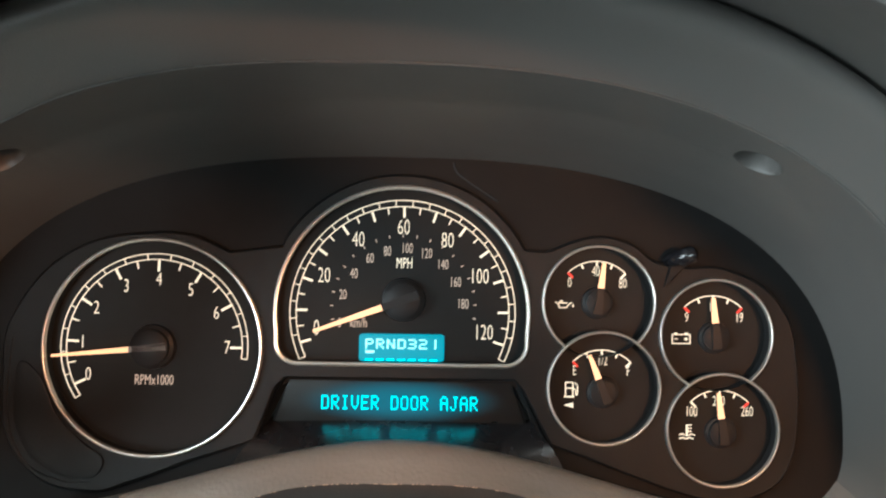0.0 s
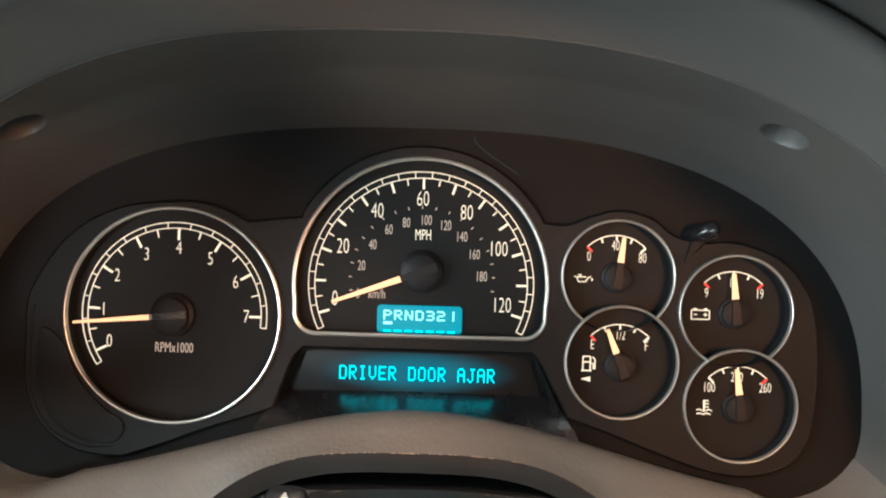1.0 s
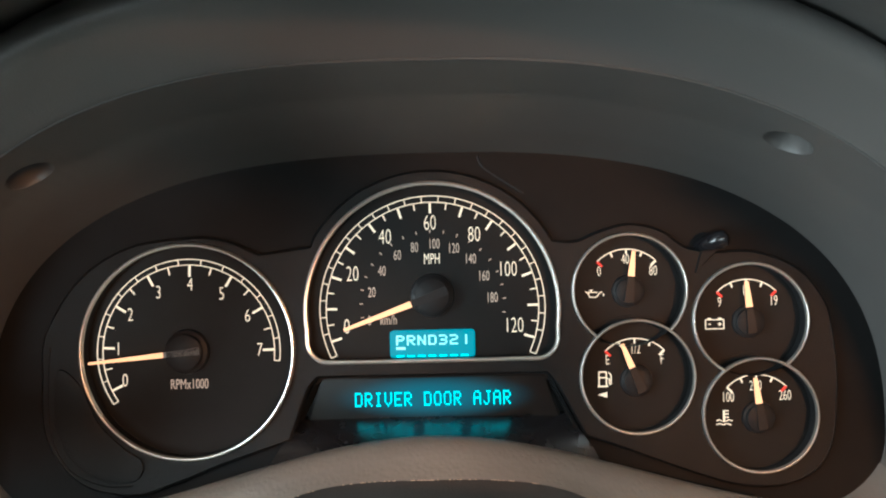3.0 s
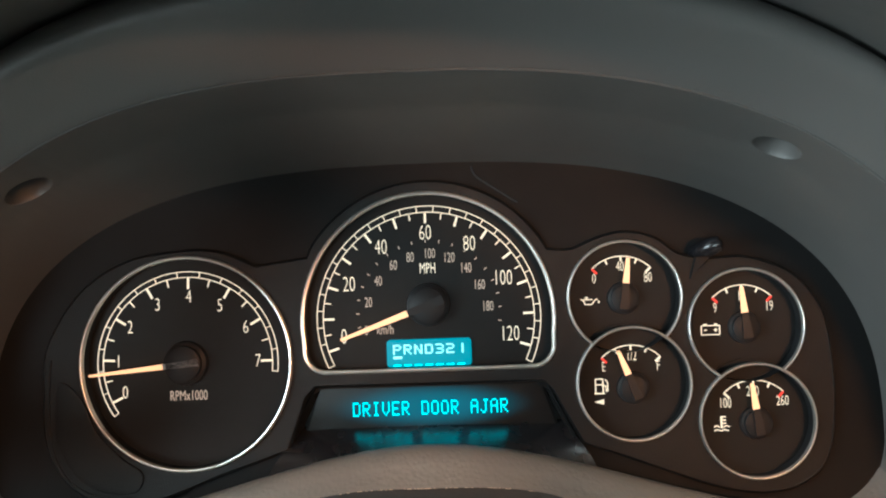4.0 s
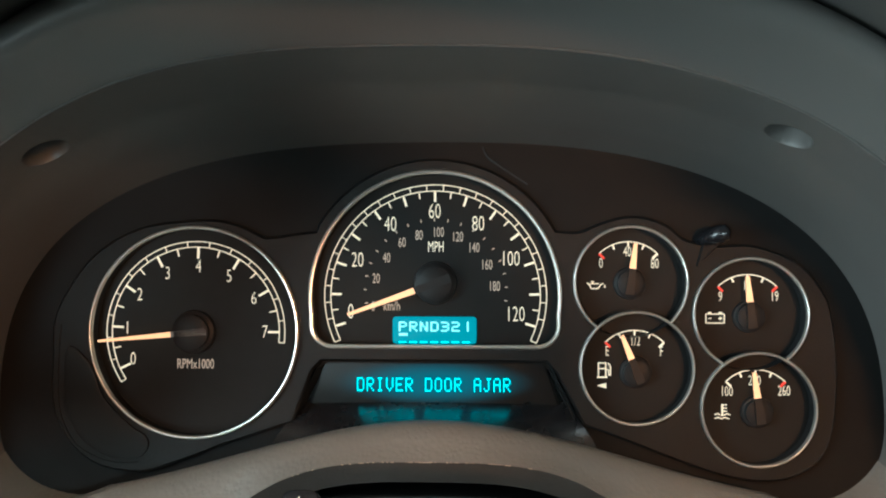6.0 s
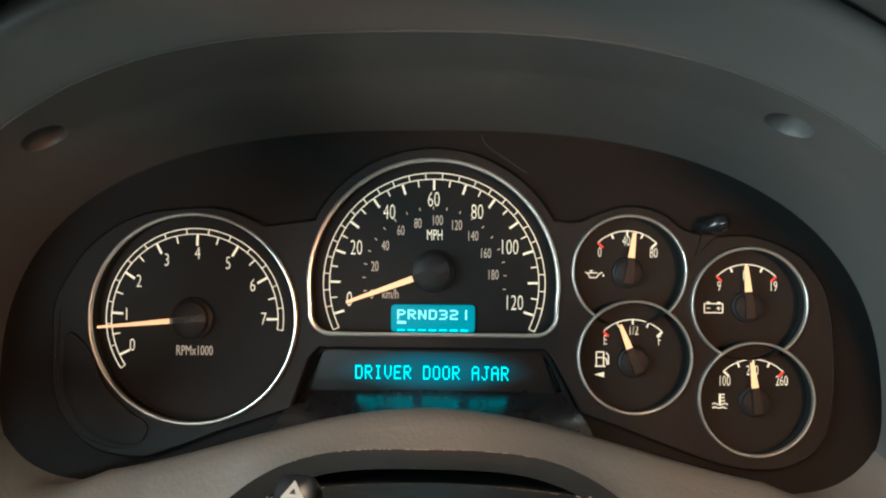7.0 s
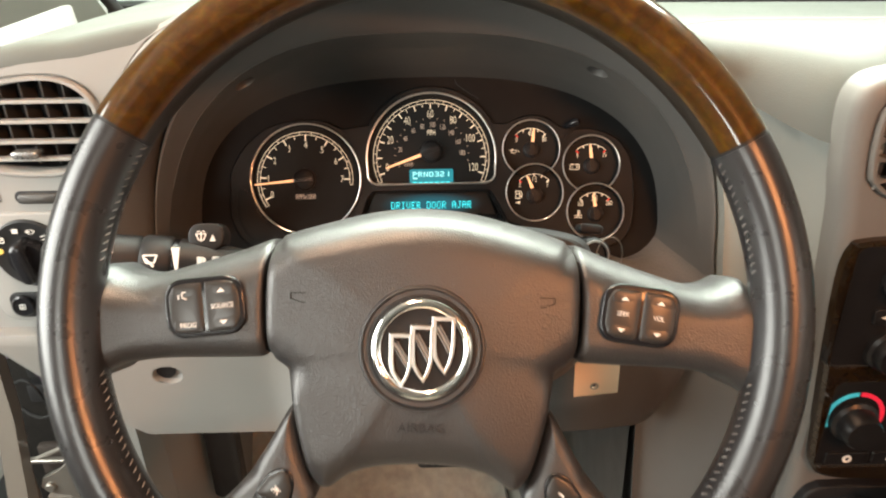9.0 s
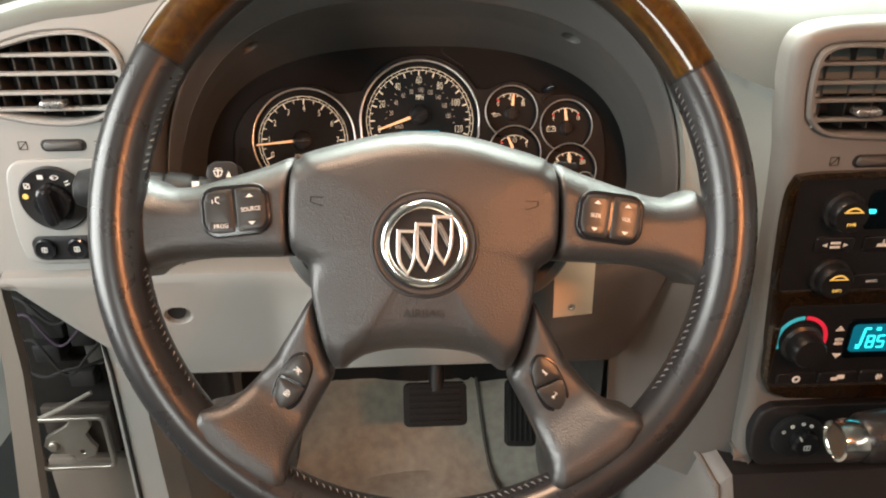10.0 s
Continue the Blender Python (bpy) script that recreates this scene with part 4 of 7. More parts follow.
needle(tach, cx - 0.0005, cz, 185.3, 0.0095, 0.0455, 0.0025, 0.0011, 0.0078, -0.0050)

# speedometer
cx, cz = SPEED
speed = part("speedometer", plate(speed_loop(0.003), [], 0.0, 0.003), M_DIAL, cluster, "black arched speedometer dial", COL)
part("well", well(speed_loop(-0.0002), FRONT + 0.0004, 0.0002), M_BLACK, speed, "", COL)
path = [(p[0], FRONT - 0.0002, p[1]) for p in speed_loop(0.0002)]
part("ring", tube(path, 0.0010, 8, closed=True, oval=1.0), M_RING, speed, "satin chrome arched frame", COL)
scale_band(speed, cx, cz, 0.0508, 0.0538, -25, 205, 0.00045, 0.0, [-25, 205] + [197 - 8.917 * (k + 0.5) for k in range(24)])
for k in range(25):
    a = 197 - 8.917 * k
    major = k % 2 == 0
    part("tick", bar(*radial(cx, cz, a, 0.0455 if major else 0.0475, 0.0504), 0.0011 if major else 0.0006, 0.0, 0.0003), M_MARK, speed, "", COL, smooth=False)
for txt, (x, z) in {"0": (-0.0408, -0.0487), "20": (-0.0376, -0.0236), "40": (-0.0216, -0.0062), "60": (0.0, 0.0), "80": (0.0211, -0.0060), "100": (0.0366, -0.0230), "120": (0.0390, -0.0498)}.items():
    part("numeral", letters(txt, 0.0072, x, z, 0.0, 0.60, -0.00014, 0.0003), M_MARK, speed, "", COL, smooth=False)
for txt, (x, z) in {"0": (-0.0299, -0.0462), "20": (-0.0285, -0.0327), "40": (-0.0234, -0.0226), "60": (-0.0159, -0.0152), "80": (-0.0076, -0.0117), "100": (0.0018, -0.0102), "120": (0.0111, -0.0125), "140": (0.0190, -0.0177), "160": (0.0252, -0.0260), "180": (0.0289, -0.0364)}.items():
    part("numeral", letters(txt, 0.0047, x, z, 0.0, 0.55, 0.0, 0.0003), M_MARKDIM, speed, "", COL, smooth=False)
part("legend", letters("MPH", 0.0050, 0.0006, -0.0173, 0.0, 0.55, 0.0, 0.0003), M_MARK, speed, "", COL, smooth=False)
part("legend", letters("km/h", 0.0046, -0.0208, -0.0460, 0.0, 0.62, 0.0, 0.0003), M_MARKDIM, speed, "", COL, smooth=False)
for k in range(19):
    a = 190.5 - 11.05 * k
    part("tick", bar(*radial(0.0005, -0.0385, a, 0.0335, 0.0350), 0.0005, 0.0, 0.0003), M_MARKDIM, speed, "", COL, smooth=False)
hub(speed, 0.0005, -0.0349, 0.0084, 0.0, 0.0060)
needle(speed, 0.0005, -0.0349, 199.8, 0.0105, 0.0445, 0.0030, 0.0014, 0.0075, -0.0055)
# gear display
prndl = part("gear_display", plate(rounded(-0.0200, -0.0640, 0.0200, -0.0515, 0.0015), [], -0.0012, 0.0, 0.0003), M_VFDBACK, speed, "lit cyan gear display", COL)
for k, ch in enumerate("PRND321"):
    part("character", dots(ch, -0.0172 + 0.0051 * k, -0.0582, 0.0038, 0.0046, -0.0015, 1.0), M_VFDBRIGHT, prndl, "", COL, smooth=False)
    part("underline", bar(-0.0172 + 0.0051 * k, -0.0634, -0.0136 + 0.0051 * k, -0.0634, 0.0008, -0.0012, 0.0003), M_VFD, prndl, "", COL, smooth=False)
part("underline", bar(-0.0172, -0.0597, -0.0130, -0.0597, 0.0012, -0.0012, 0.0003), M_VFDBRIGHT, prndl, "", COL, smooth=False)

# small gauges: needle angle, then texts and places, then colours of the end ticks
GAUGES = {
    "oil_gauge": (83.0, (("0", 0.0800, -0.0252), ("40", 0.0926, -0.0197), ("80", 0.1056, -0.0254)), (1, 0), "black oil pressure gauge"),
    "fuel_gauge": (111.5, (("E", 0.0827, -0.0672), ("1/2", 0.0960, -0.0623), ("F", 0.1084, -0.0673)), (1, 0), "black fuel gauge"),
    "voltmeter": (95.0, (("9", 0.1365, -0.0411), ("14", 0.1490, -0.0358), ("19", 0.1619, -0.0409)), (1, 1), "black battery voltage gauge"),
    "temperature_gauge": (97.0, (("100", 0.1389, -0.0860), ("210", 0.1520, -0.0808), ("260", 0.1657, -0.0856)), (0, 1), "black coolant temperature gauge")}
for nm, (ang, texts, reds, lab) in GAUGES.items():
    cx, cz = SMALL[nm]
    lower = nm in ("fuel_gauge", "temperature_gauge")
    y = -0.0006 if lower else 0.0
    g = part(nm, plate(circle(cx, cz, R_SMALL + 0.002, 64), [], y, y + 0.003), M_DIAL, cluster, lab, COL)
    if lower:
        part("ring", ring(cx, cz, FRONT - 0.0018, R_SMALL, 0.0014, 0.0020, 80), M_RING, g, "satin chrome ring", COL)
    else:
        low = SMALL["fuel_gauge"] if nm == "oil_gauge" else SMALL["temperature_gauge"]
        d = Vector(low) - Vector((cx, cz))
        half = math.degrees(math.acos(d.length / 2 / R_SMALL))
        t = math.degrees(math.atan2(d[1], d[0]))
        part("ring", ring(cx, cz, FRONT - 0.0018, R_SMALL, 0.0014, 0.0020, 80, t + half, t + 360 - half), M_RING, g, "satin chrome ring", COL)
    part("well", well(circle(cx, cz, R_SMALL - 0.0003, 64), FRONT - 0.0002, y + 0.0002), M_BLACK, g, "", COL)
    cx, cz = SMALL_PRINT[nm]
    part("scale_line", arc_band(cx, cz, 0.0196, 0.0005, 45, 135, y, 0.0003, 30), M_MARK, g, "", COL, smooth=False)
    for k in range(5):
        a = 135 - 22.5 * k
        red = (k == 0 and reds[0]) or (k == 4 and reds[1])
        wide = k in (0, 4)
        part("tick", bar(*radial(cx, cz, a, 0.0163 if wide else 0.0172, 0.0196), 0.0010 if wide else 0.0008, y - 0.00005, 0.0003), M_MARKRED if red else M_MARK, g, "", COL, smooth=False)
    for txt, x, z in texts:
        part("numeral", letters(txt, 0.0047, x, z, y, 0.58, -0.00008, 0.0003), M_MARK, g, "", COL, smooth=False)
    hub(g, cx + 0.0004, cz - 0.0004, 0.0062, y, 0.0035)
    needle(g, cx + 0.0004, cz - 0.0004, ang, 0.0072, 0.0192, 0.0030, 0.0015, 0.005, y - 0.0034)

ICONS = {
    "oil_gauge": [(0.0745, -0.0352, 0.0790, -0.0352, 0.0005), (0.0745, -0.0352, 0.0752, -0.0375, 0.0005), (0.0752, -0.0375, 0.0785, -0.0375, 0.0005), (0.0785, -0.0375, 0.0800, -0.0355, 0.0005), (0.0800, -0.0355, 0.0812, -0.0350, 0.0005), (0.0745, -0.0356, 0.0732, -0.0348, 0.0005), (0.0760, -0.0352, 0.0760, -0.0344, 0.0005), (0.0752, -0.0342, 0.0768, -0.0342, 0.0005), (0.0818, -0.0358, 0.0818, -0.0370, 0.0006)],
    "fuel_gauge": [(0.0785, -0.0730, 0.0820, -0.0730, 0.0006), (0.0785, -0.0730, 0.0785, -0.0798, 0.0006), (0.0820, -0.0730, 0.0820, -0.0798, 0.0006), (0.0778, -0.0798, 0.0827, -0.0798, 0.0007), (0.0787, -0.0757, 0.0818, -0.0757, 0.0006), (0.0820, -0.0760, 0.0834, -0.0764, 0.0005), (0.0834, -0.0764, 0.0834, -0.0788, 0.0005), (0.0834, -0.0788, 0.0842, -0.0788, 0.0005), (0.0842, -0.0788, 0.0842, -0.0745, 0.0005), (0.0842, -0.0745, 0.0830, -0.0732, 0.0005), (0.0778, -0.0838, 0.0822, -0.0838, 0.0001, 0.0026)],
    "voltmeter": [(0.1296, -0.0495, 0.1382, -0.0495, 0.0005), (0.1296, -0.0538, 0.1382, -0.0538, 0.0005), (0.1296, -0.0495, 0.1296, -0.0538, 0.0005), (0.1382, -0.0495, 0.1382, -0.0538, 0.0005), (0.1306, -0.0490, 0.1322, -0.0490, 0.0009), (0.1356, -0.0490, 0.1372, -0.0490, 0.0009), (0.1308, -0.0516, 0.1322, -0.0516, 0.0005), (0.1354, -0.0516, 0.1372, -0.0516, 0.0005), (0.1363, -0.0508, 0.1363, -0.0525, 0.0005)],
    "temperature_gauge": [(0.1368, -0.0922, 0.1368, -0.0978, 0.0009), (0.1371, -0.0925, 0.1390, -0.0925, 0.0005), (0.1371, -0.0940, 0.1390, -0.0940, 0.0005), (0.1371, -0.0955, 0.1390, -0.0955, 0.0005), (0.1332, -0.0972, 0.1346, -0.0966, 0.0005), (0.1346, -0.0966, 0.1360, -0.0974, 0.0005), (0.1376, -0.0974, 0.1390, -0.0966, 0.0005), (0.1390, -0.0966, 0.1406, -0.0973, 0.0005), (0.1332, -0.0990, 0.1348, -0.0984, 0.0005), (0.1348, -0.0984, 0.1364, -0.0991, 0.0005), (0.1364, -0.0991, 0.1380, -0.0984, 0.0005), (0.1380, -0.0984, 0.1400, -0.0991, 0.0005)]}
for ob in cluster.children:
    key = ob.name.split(".")[0]
    if key in ICONS:
        part("symbol", strokes(ICONS[key], -0.0006 if key in ("fuel_gauge", "temperature_gauge") else 0.0, 0.0003), M_MARK, ob, "", COL, smooth=False)

# message centre: a dark glass set back under the speedometer, with a glossy ledge in front of it
message = part("message_display", plate([Vector(p) for p in ((-0.062, -0.0950), (-0.054, -0.0725), (0.053, -0.0725), (0.061, -0.0950))], [], 0.004, 0.006), M_VFDDARK, cluster, "lit cyan message display", COL)
for k, ch in enumerate("DRIVER DOOR AJAR"):
    if ch != " ":
        part("character", dots(ch, -0.0382 + 0.00476 * k, -0.0880, 0.0036, 0.0068, 0.0030, 0.82), M_VFD, message, "", COL, smooth=False)
# emissive plate imitates the halo of light round the message characters
part("lit_field", plate([Vector(p) for p in ((-0.0605, -0.0945), (-0.0535, -0.0728), (0.0525, -0.0728), (0.0595, -0.0945))], [], 0.0036, 0.0039), M_HAZE, message, "faint glow halo put behind the characters", COL)
across = [-1 + 2 * i / 24 for i in range(25)]
part("ledge", loft([[(0.066 * q, 0.006, -0.0925) for q in across], [(0.0685 * q, -0.003, -0.0955 - 0.0035 * q * q) for q in across], [(0.0735 * q, -0.012, min(-0.0985 - 0.007 * q * q, lip_height(0.0735 * q) + 0.002)) for q in across], [(0.0765 * q, -0.020, lip_height(0.0765 * q) - 0.004) for q in across]], closed=False), M_LEDGE, cluster, "glossy black ledge", COL)
for sgn in (-1, 1):
    part("window_cheek", loft([[(sgn * 0.0545, -0.0062, -0.0722), (sgn * 0.0800, -0.0062, -0.1225)], [(sgn * 0.0530, 0.005, -0.0725), (sgn * 0.0640, 0.005, -0.0955)]], closed=False), M_PLATE, cluster, "", COL)
part("window_roof", loft([[(-0.0545, -0.0062, -0.0722), (0.0545, -0.0062, -0.0722)], [(-0.053, 0.005, -0.0727), (0.053, 0.005, -0.0727)]], closed=False), M_PLATE, cluster, "", COL)

# ---- the steering wheel (wheel frame: x right, z up, -y towards the driver) ----
steering = thing("steering_wheel", (0, 0.05, -0.02), "dark grey leather steering wheel with burl wood top", "steering wheel", m=WHEEL)
RIM_R, TUBE = 0.1772, 0.0150


def rim_point(a, r=RIM_R, y=0.0):
    return Vector((r * math.cos(radians(a)), y, r * math.sin(radians(a))))


def rim_arc(a0, a1, n, grow=0.0, b0=0.0, b1=360.0):
    """A stretch of the rim between the angles a0 and a1; b0 and b1 limit the section (180 faces the hub, 270 the driver)."""
    whole = b1 - b0 >= 360
    m_ = 28 if whole else 22
    turn = [radians(b0 + (b1 - b0) * j / (m_ if whole else m_ - 1)) for j in range(m_)]
    loops = []
    for i in range(n):
        a = a0 + (a1 - a0) * i / (n - 1)
        e = Vector((math.cos(radians(a)), 0, math.sin(radians(a))))
        loops.append([e * (RIM_R + math.cos(b) * (TUBE + grow)) + Vector((0, 1, 0)) * math.sin(b) * (TUBE * 1.12 + grow) for b in turn])
    return loft(loops, cap0=True, cap1=True) if whole else loft(loops, closed=False)


part("wood_rim", rim_arc(28.2, 147.0, 90, 0.0, 207, 380), M_WOOD, steering, "glossy burl wood upper rim", WHEEL)
# inner and back half of the rim, its shade put into a dark brown
part("rim_backing", rim_arc(28.2, 147.0, 90, -0.0004, 17, 210), M_RIMSHADE, steering, "inner and back side of the wood, darkened for shade", WHEEL)
leather = part("leather_rim", rim_arc(147.6, 387.6, 150), M_LEATHER, steering, "smooth dark leather lower rim", WHEEL)
for a in (27.9, 147.3):
    part("joint", rim_arc(a - 0.35, a + 0.35, 3, -0.0006), M_BLACK, steering, "", WHEEL)


def stitching(a0, a1, n):
    pieces = []
    for i in range(n):
        a = a0 + (a1 - a0) * i / (n - 1)
        r = RIM_R - TUBE * 0.93
        p, q = rim_point(a, r, -0.0058), rim_point(a + 0.75 * (1 if a1 > a0 else -1), r - 0.0006, -0.0022)
        pieces.append(tube([p, (p + q) / 2 + rim_point(a, -0.0007), q], [0.0003, 0.00045, 0.0003], 6))
    return join(*pieces)


for a0, a1, n in ((26.6, 7, 15), (-13, -38, 18), (-64, -120, 40), (-146, -171, 18), (169, 148.6, 15)):
    part("stitching", stitching(a0, a1, n), M_THREAD, steering, "dark cross stitching", WHEEL, kind="stuff")


def fit(pts, n):
    return [Vector(p) for p in spline(pts, n)]


# the hub stands turned a little clockwise
HUB = WHEEL @ pose(-0.003, 0, 0, 0, 2.4, 0)
# hub pad
half = [(0.0, 0.0550), (0.0170, 0.0540), (0.0331, 0.0512), (0.0500, 0.0468), (0.0680, 0.0415), (0.0750, 0.0378), (0.0770, 0.0280), (0.0778, 0.0040), (0.0768, -0.0150), (0.0745, -0.0222), (0.0690, -0.0262), (0.0655, -0.0330), (0.0630, -0.0480), (0.0592, -0.0640), (0.0542, -0.0800), (0.0510, -0.0860), (0.0452, -0.0868), (0.0395, -0.0828), (0.0320, -0.0786), (0.0184, -0.0757), (0.0, -0.0748)]
pts = half + [(-x, z) for x, z in half[-2:0:-1]]
pad = part("hub_pad", rolled(fit(pts, 180), 0.058, -0.0065, ((0.019, 0.034), (0.005, 0.004), (0.016, 0.010)), (0, -0.012), 0.0055), M_HUB, steering, "grained grey airbag pad", HUB)
pad_skin = BVHTree.FromPolygons([pad.matrix_basis @ v.co for v in pad.data.vertices], [p.vertices[:] for p in pad.data.polygons])


def pad_front(x, z):
    """How far out the pad's skin stands at a place of the hub."""
    m = PLACE[steering].inverted() @ HUB
    hit_, _, _, _ = pad_skin.ray_cast(m @ Vector((x, -0.2, z)), (m.to_3x3() @ Vector((0, 1, 0))).normalized())
    return (m.inverted() @ hit_)[1]


part("legend", letters("AIRBAG", 0.0044, 0.0005, -0.0535, pad_front(0, -0.0535) - 0.0001, 1.05, 0.0, 0.0010), M_LEATHER, pad, "moulded lettering", HUB, smooth=False)
for sgn in (-1, 1):
    horn = [(sgn * 0.0645, 0.0110, sgn * 0.0555, 0.0110, 0.0005), (sgn * 0.0645, 0.0110, sgn * 0.0645, 0.0082, 0.0005), (sgn * 0.0645, 0.0082, sgn * 0.0580, 0.0062, 0.0005), (sgn * 0.0580, 0.0062, sgn * 0.0555, 0.0082, 0.0005)]
    part("horn_mark", strokes(horn, pad_front(sgn * 0.060, 0.009) + 0.0003, 0.0006), M_BLACK, pad, "", HUB, smooth=False)

# emblem
EX, EZ = 0.0000, -0.0144
EMBLEM = HUB @ pose(EX, -0.0035, EZ) @ Matrix.Diagonal((1.06, 1, 1.06, 1)) @ pose(-EX, 0, -EZ)
emblem = part("emblem", lathe([(0.0290, -0.004), (0.0290, 0.0078), (0.0284, 0.0094), (0.0277, 0.0096), (0.0268, 0.0086), (0.0246, 0.0084), (0.0238, 0.0098), (0.0005, 0.0098)], 72), M_HUB, steering, "round emblem with three shields", EMBLEM @ pose(EX, 0, EZ))
part("disc", lathe([(0.0246, 0.0092), (0.0244, 0.0108), (0.0005, 0.0112)], 64), M_BLACK, emblem, "", EMBLEM @ pose(EX, 0, EZ))
part("emblem_ring", ring(EX, EZ, -0.0142, 0.0208, 0.0042, 0.004, 96), M_CHROME, emblem, "polished chrome ring", EMBLEM)
for sx, sz, h in ((-0.0095, 0.0070, 0.0236), (0.0000, 0.0108, 0.0254), (0.0096, 0.0148, 0.0256)):
    o = [(-0.0050, 0.0), (0.0049, -0.0002), (0.0049, -h * 0.45), (0.0044, -h * 0.64), (0.0031, -h * 0.82), (0.0008, -h), (-0.0020, -h * 0.86), (-0.0040, -h * 0.72), (-0.0049, -h * 0.55)]
    i = [(-0.0036, -0.0014), (0.0040, -0.0014), (0.0040, -h * 0.45), (0.0036, -h * 0.63), (0.0025, -h * 0.80), (0.0007, -h * 0.94), (-0.0014, -h * 0.83), (-0.0031, -h * 0.70), (-0.0036, -h * 0.54)]
    oo = [Vector((EX + sx + x, EZ + sz + z)) for x, z in o]
    ii = [Vector((EX + sx + x, EZ + sz + z)) for x, z in i]
    part("shield", plate(oo, [ii], -0.0146, -0.0110, 0.0004), M_RING, emblem, "chrome shield outline", EMBLEM)
    part("shield_band", bar(EX + sx - 0.0028, EZ + sz - 0.0042, EX + sx + 0.0036, EZ + sz - h * 0.62, 0.0030, -0.0112, 0.0022), M_TAIL, emblem, "satin grey diagonal band", EMBLEM, smooth=False)
    for off in (-0.0015, 0.0017):
        part("band_edge", bar(EX + sx - 0.0028, EZ + sz - 0.0042 + off, EX + sx + 0.0036, EZ + sz - h * 0.62 + off, 0.0005, -0.0114, 0.0026), M_CHROME, emblem, "", EMBLEM, smooth=False)

# spokes


def rise(x, z):
    """The lower spokes climb forwards onto the rim."""
    w = max(0.0, min(1.0, (math.hypot(x, z) - 0.130) / 0.034))
    return -0.0165 * w * w * (3 - 2 * w)


SP_UP = [(0.0775, 0.0368), (0.095, 0.0312), (0.1175, 0.0238), (0.139, 0.0180), (0.1515, 0.0182), (0.162, 0.0225), (0.1690, 0.0180), (0.1715, 0.0), (0.1700, -0.0200), (0.1645, -0.0355), (0.156, -0.0305), (0.147, -0.0270), (0.130, -0.0245), (0.110, -0.0236), (0.0890, -0.0230), (0.0785, -0.0215), (0.0795, -0.0120), (0.0802, 0.004), (0.0795, 0.022)]
SP_LOW = [(0.0648, -0.0458), (0.078, -0.0685), (0.0902, -0.0868), (0.108, -0.1045), (0.1265, -0.1110), (0.1230, -0.1245), (0.1044, -0.1400), (0.0770, -0.1530), (0.0735, -0.1353), (0.0624, -0.1121), (0.0530, -0.0945), (0.0535, -0.0880), (0.0560, -0.0815), (0.0600, -0.0690), (0.0632, -0.0540)]
for sgn in (-1, 1):
    part("upper_spoke", rolled(fit([(sgn * x, z) for x, z in SP_UP], 130), 0.045, -0.002, ((0.020, 0.026), (0.003, 0.002), (0.012, 0.009)), (sgn * 0.125, -0.002), 0.0005), M_HUB, steering, "grained grey side spoke", HUB)
    part("lower_spoke", rolled(fit([(sgn * x, z) for x, z in SP_LOW], 130), 0.026, 0.0005, ((0.008, 0.006), (0.008, 0.006), (0.006, 0.005)), (sgn * 0.086, -0.108), 0.001, rise), M_HUB, steering, "grained grey lower spoke", HUB)
part("hub_core", box(-0.066, 0.030, -0.075, 0.066, 0.062, 0.034, 0.01), M_BLACK, steering, "dark core behind the pad", HUB)

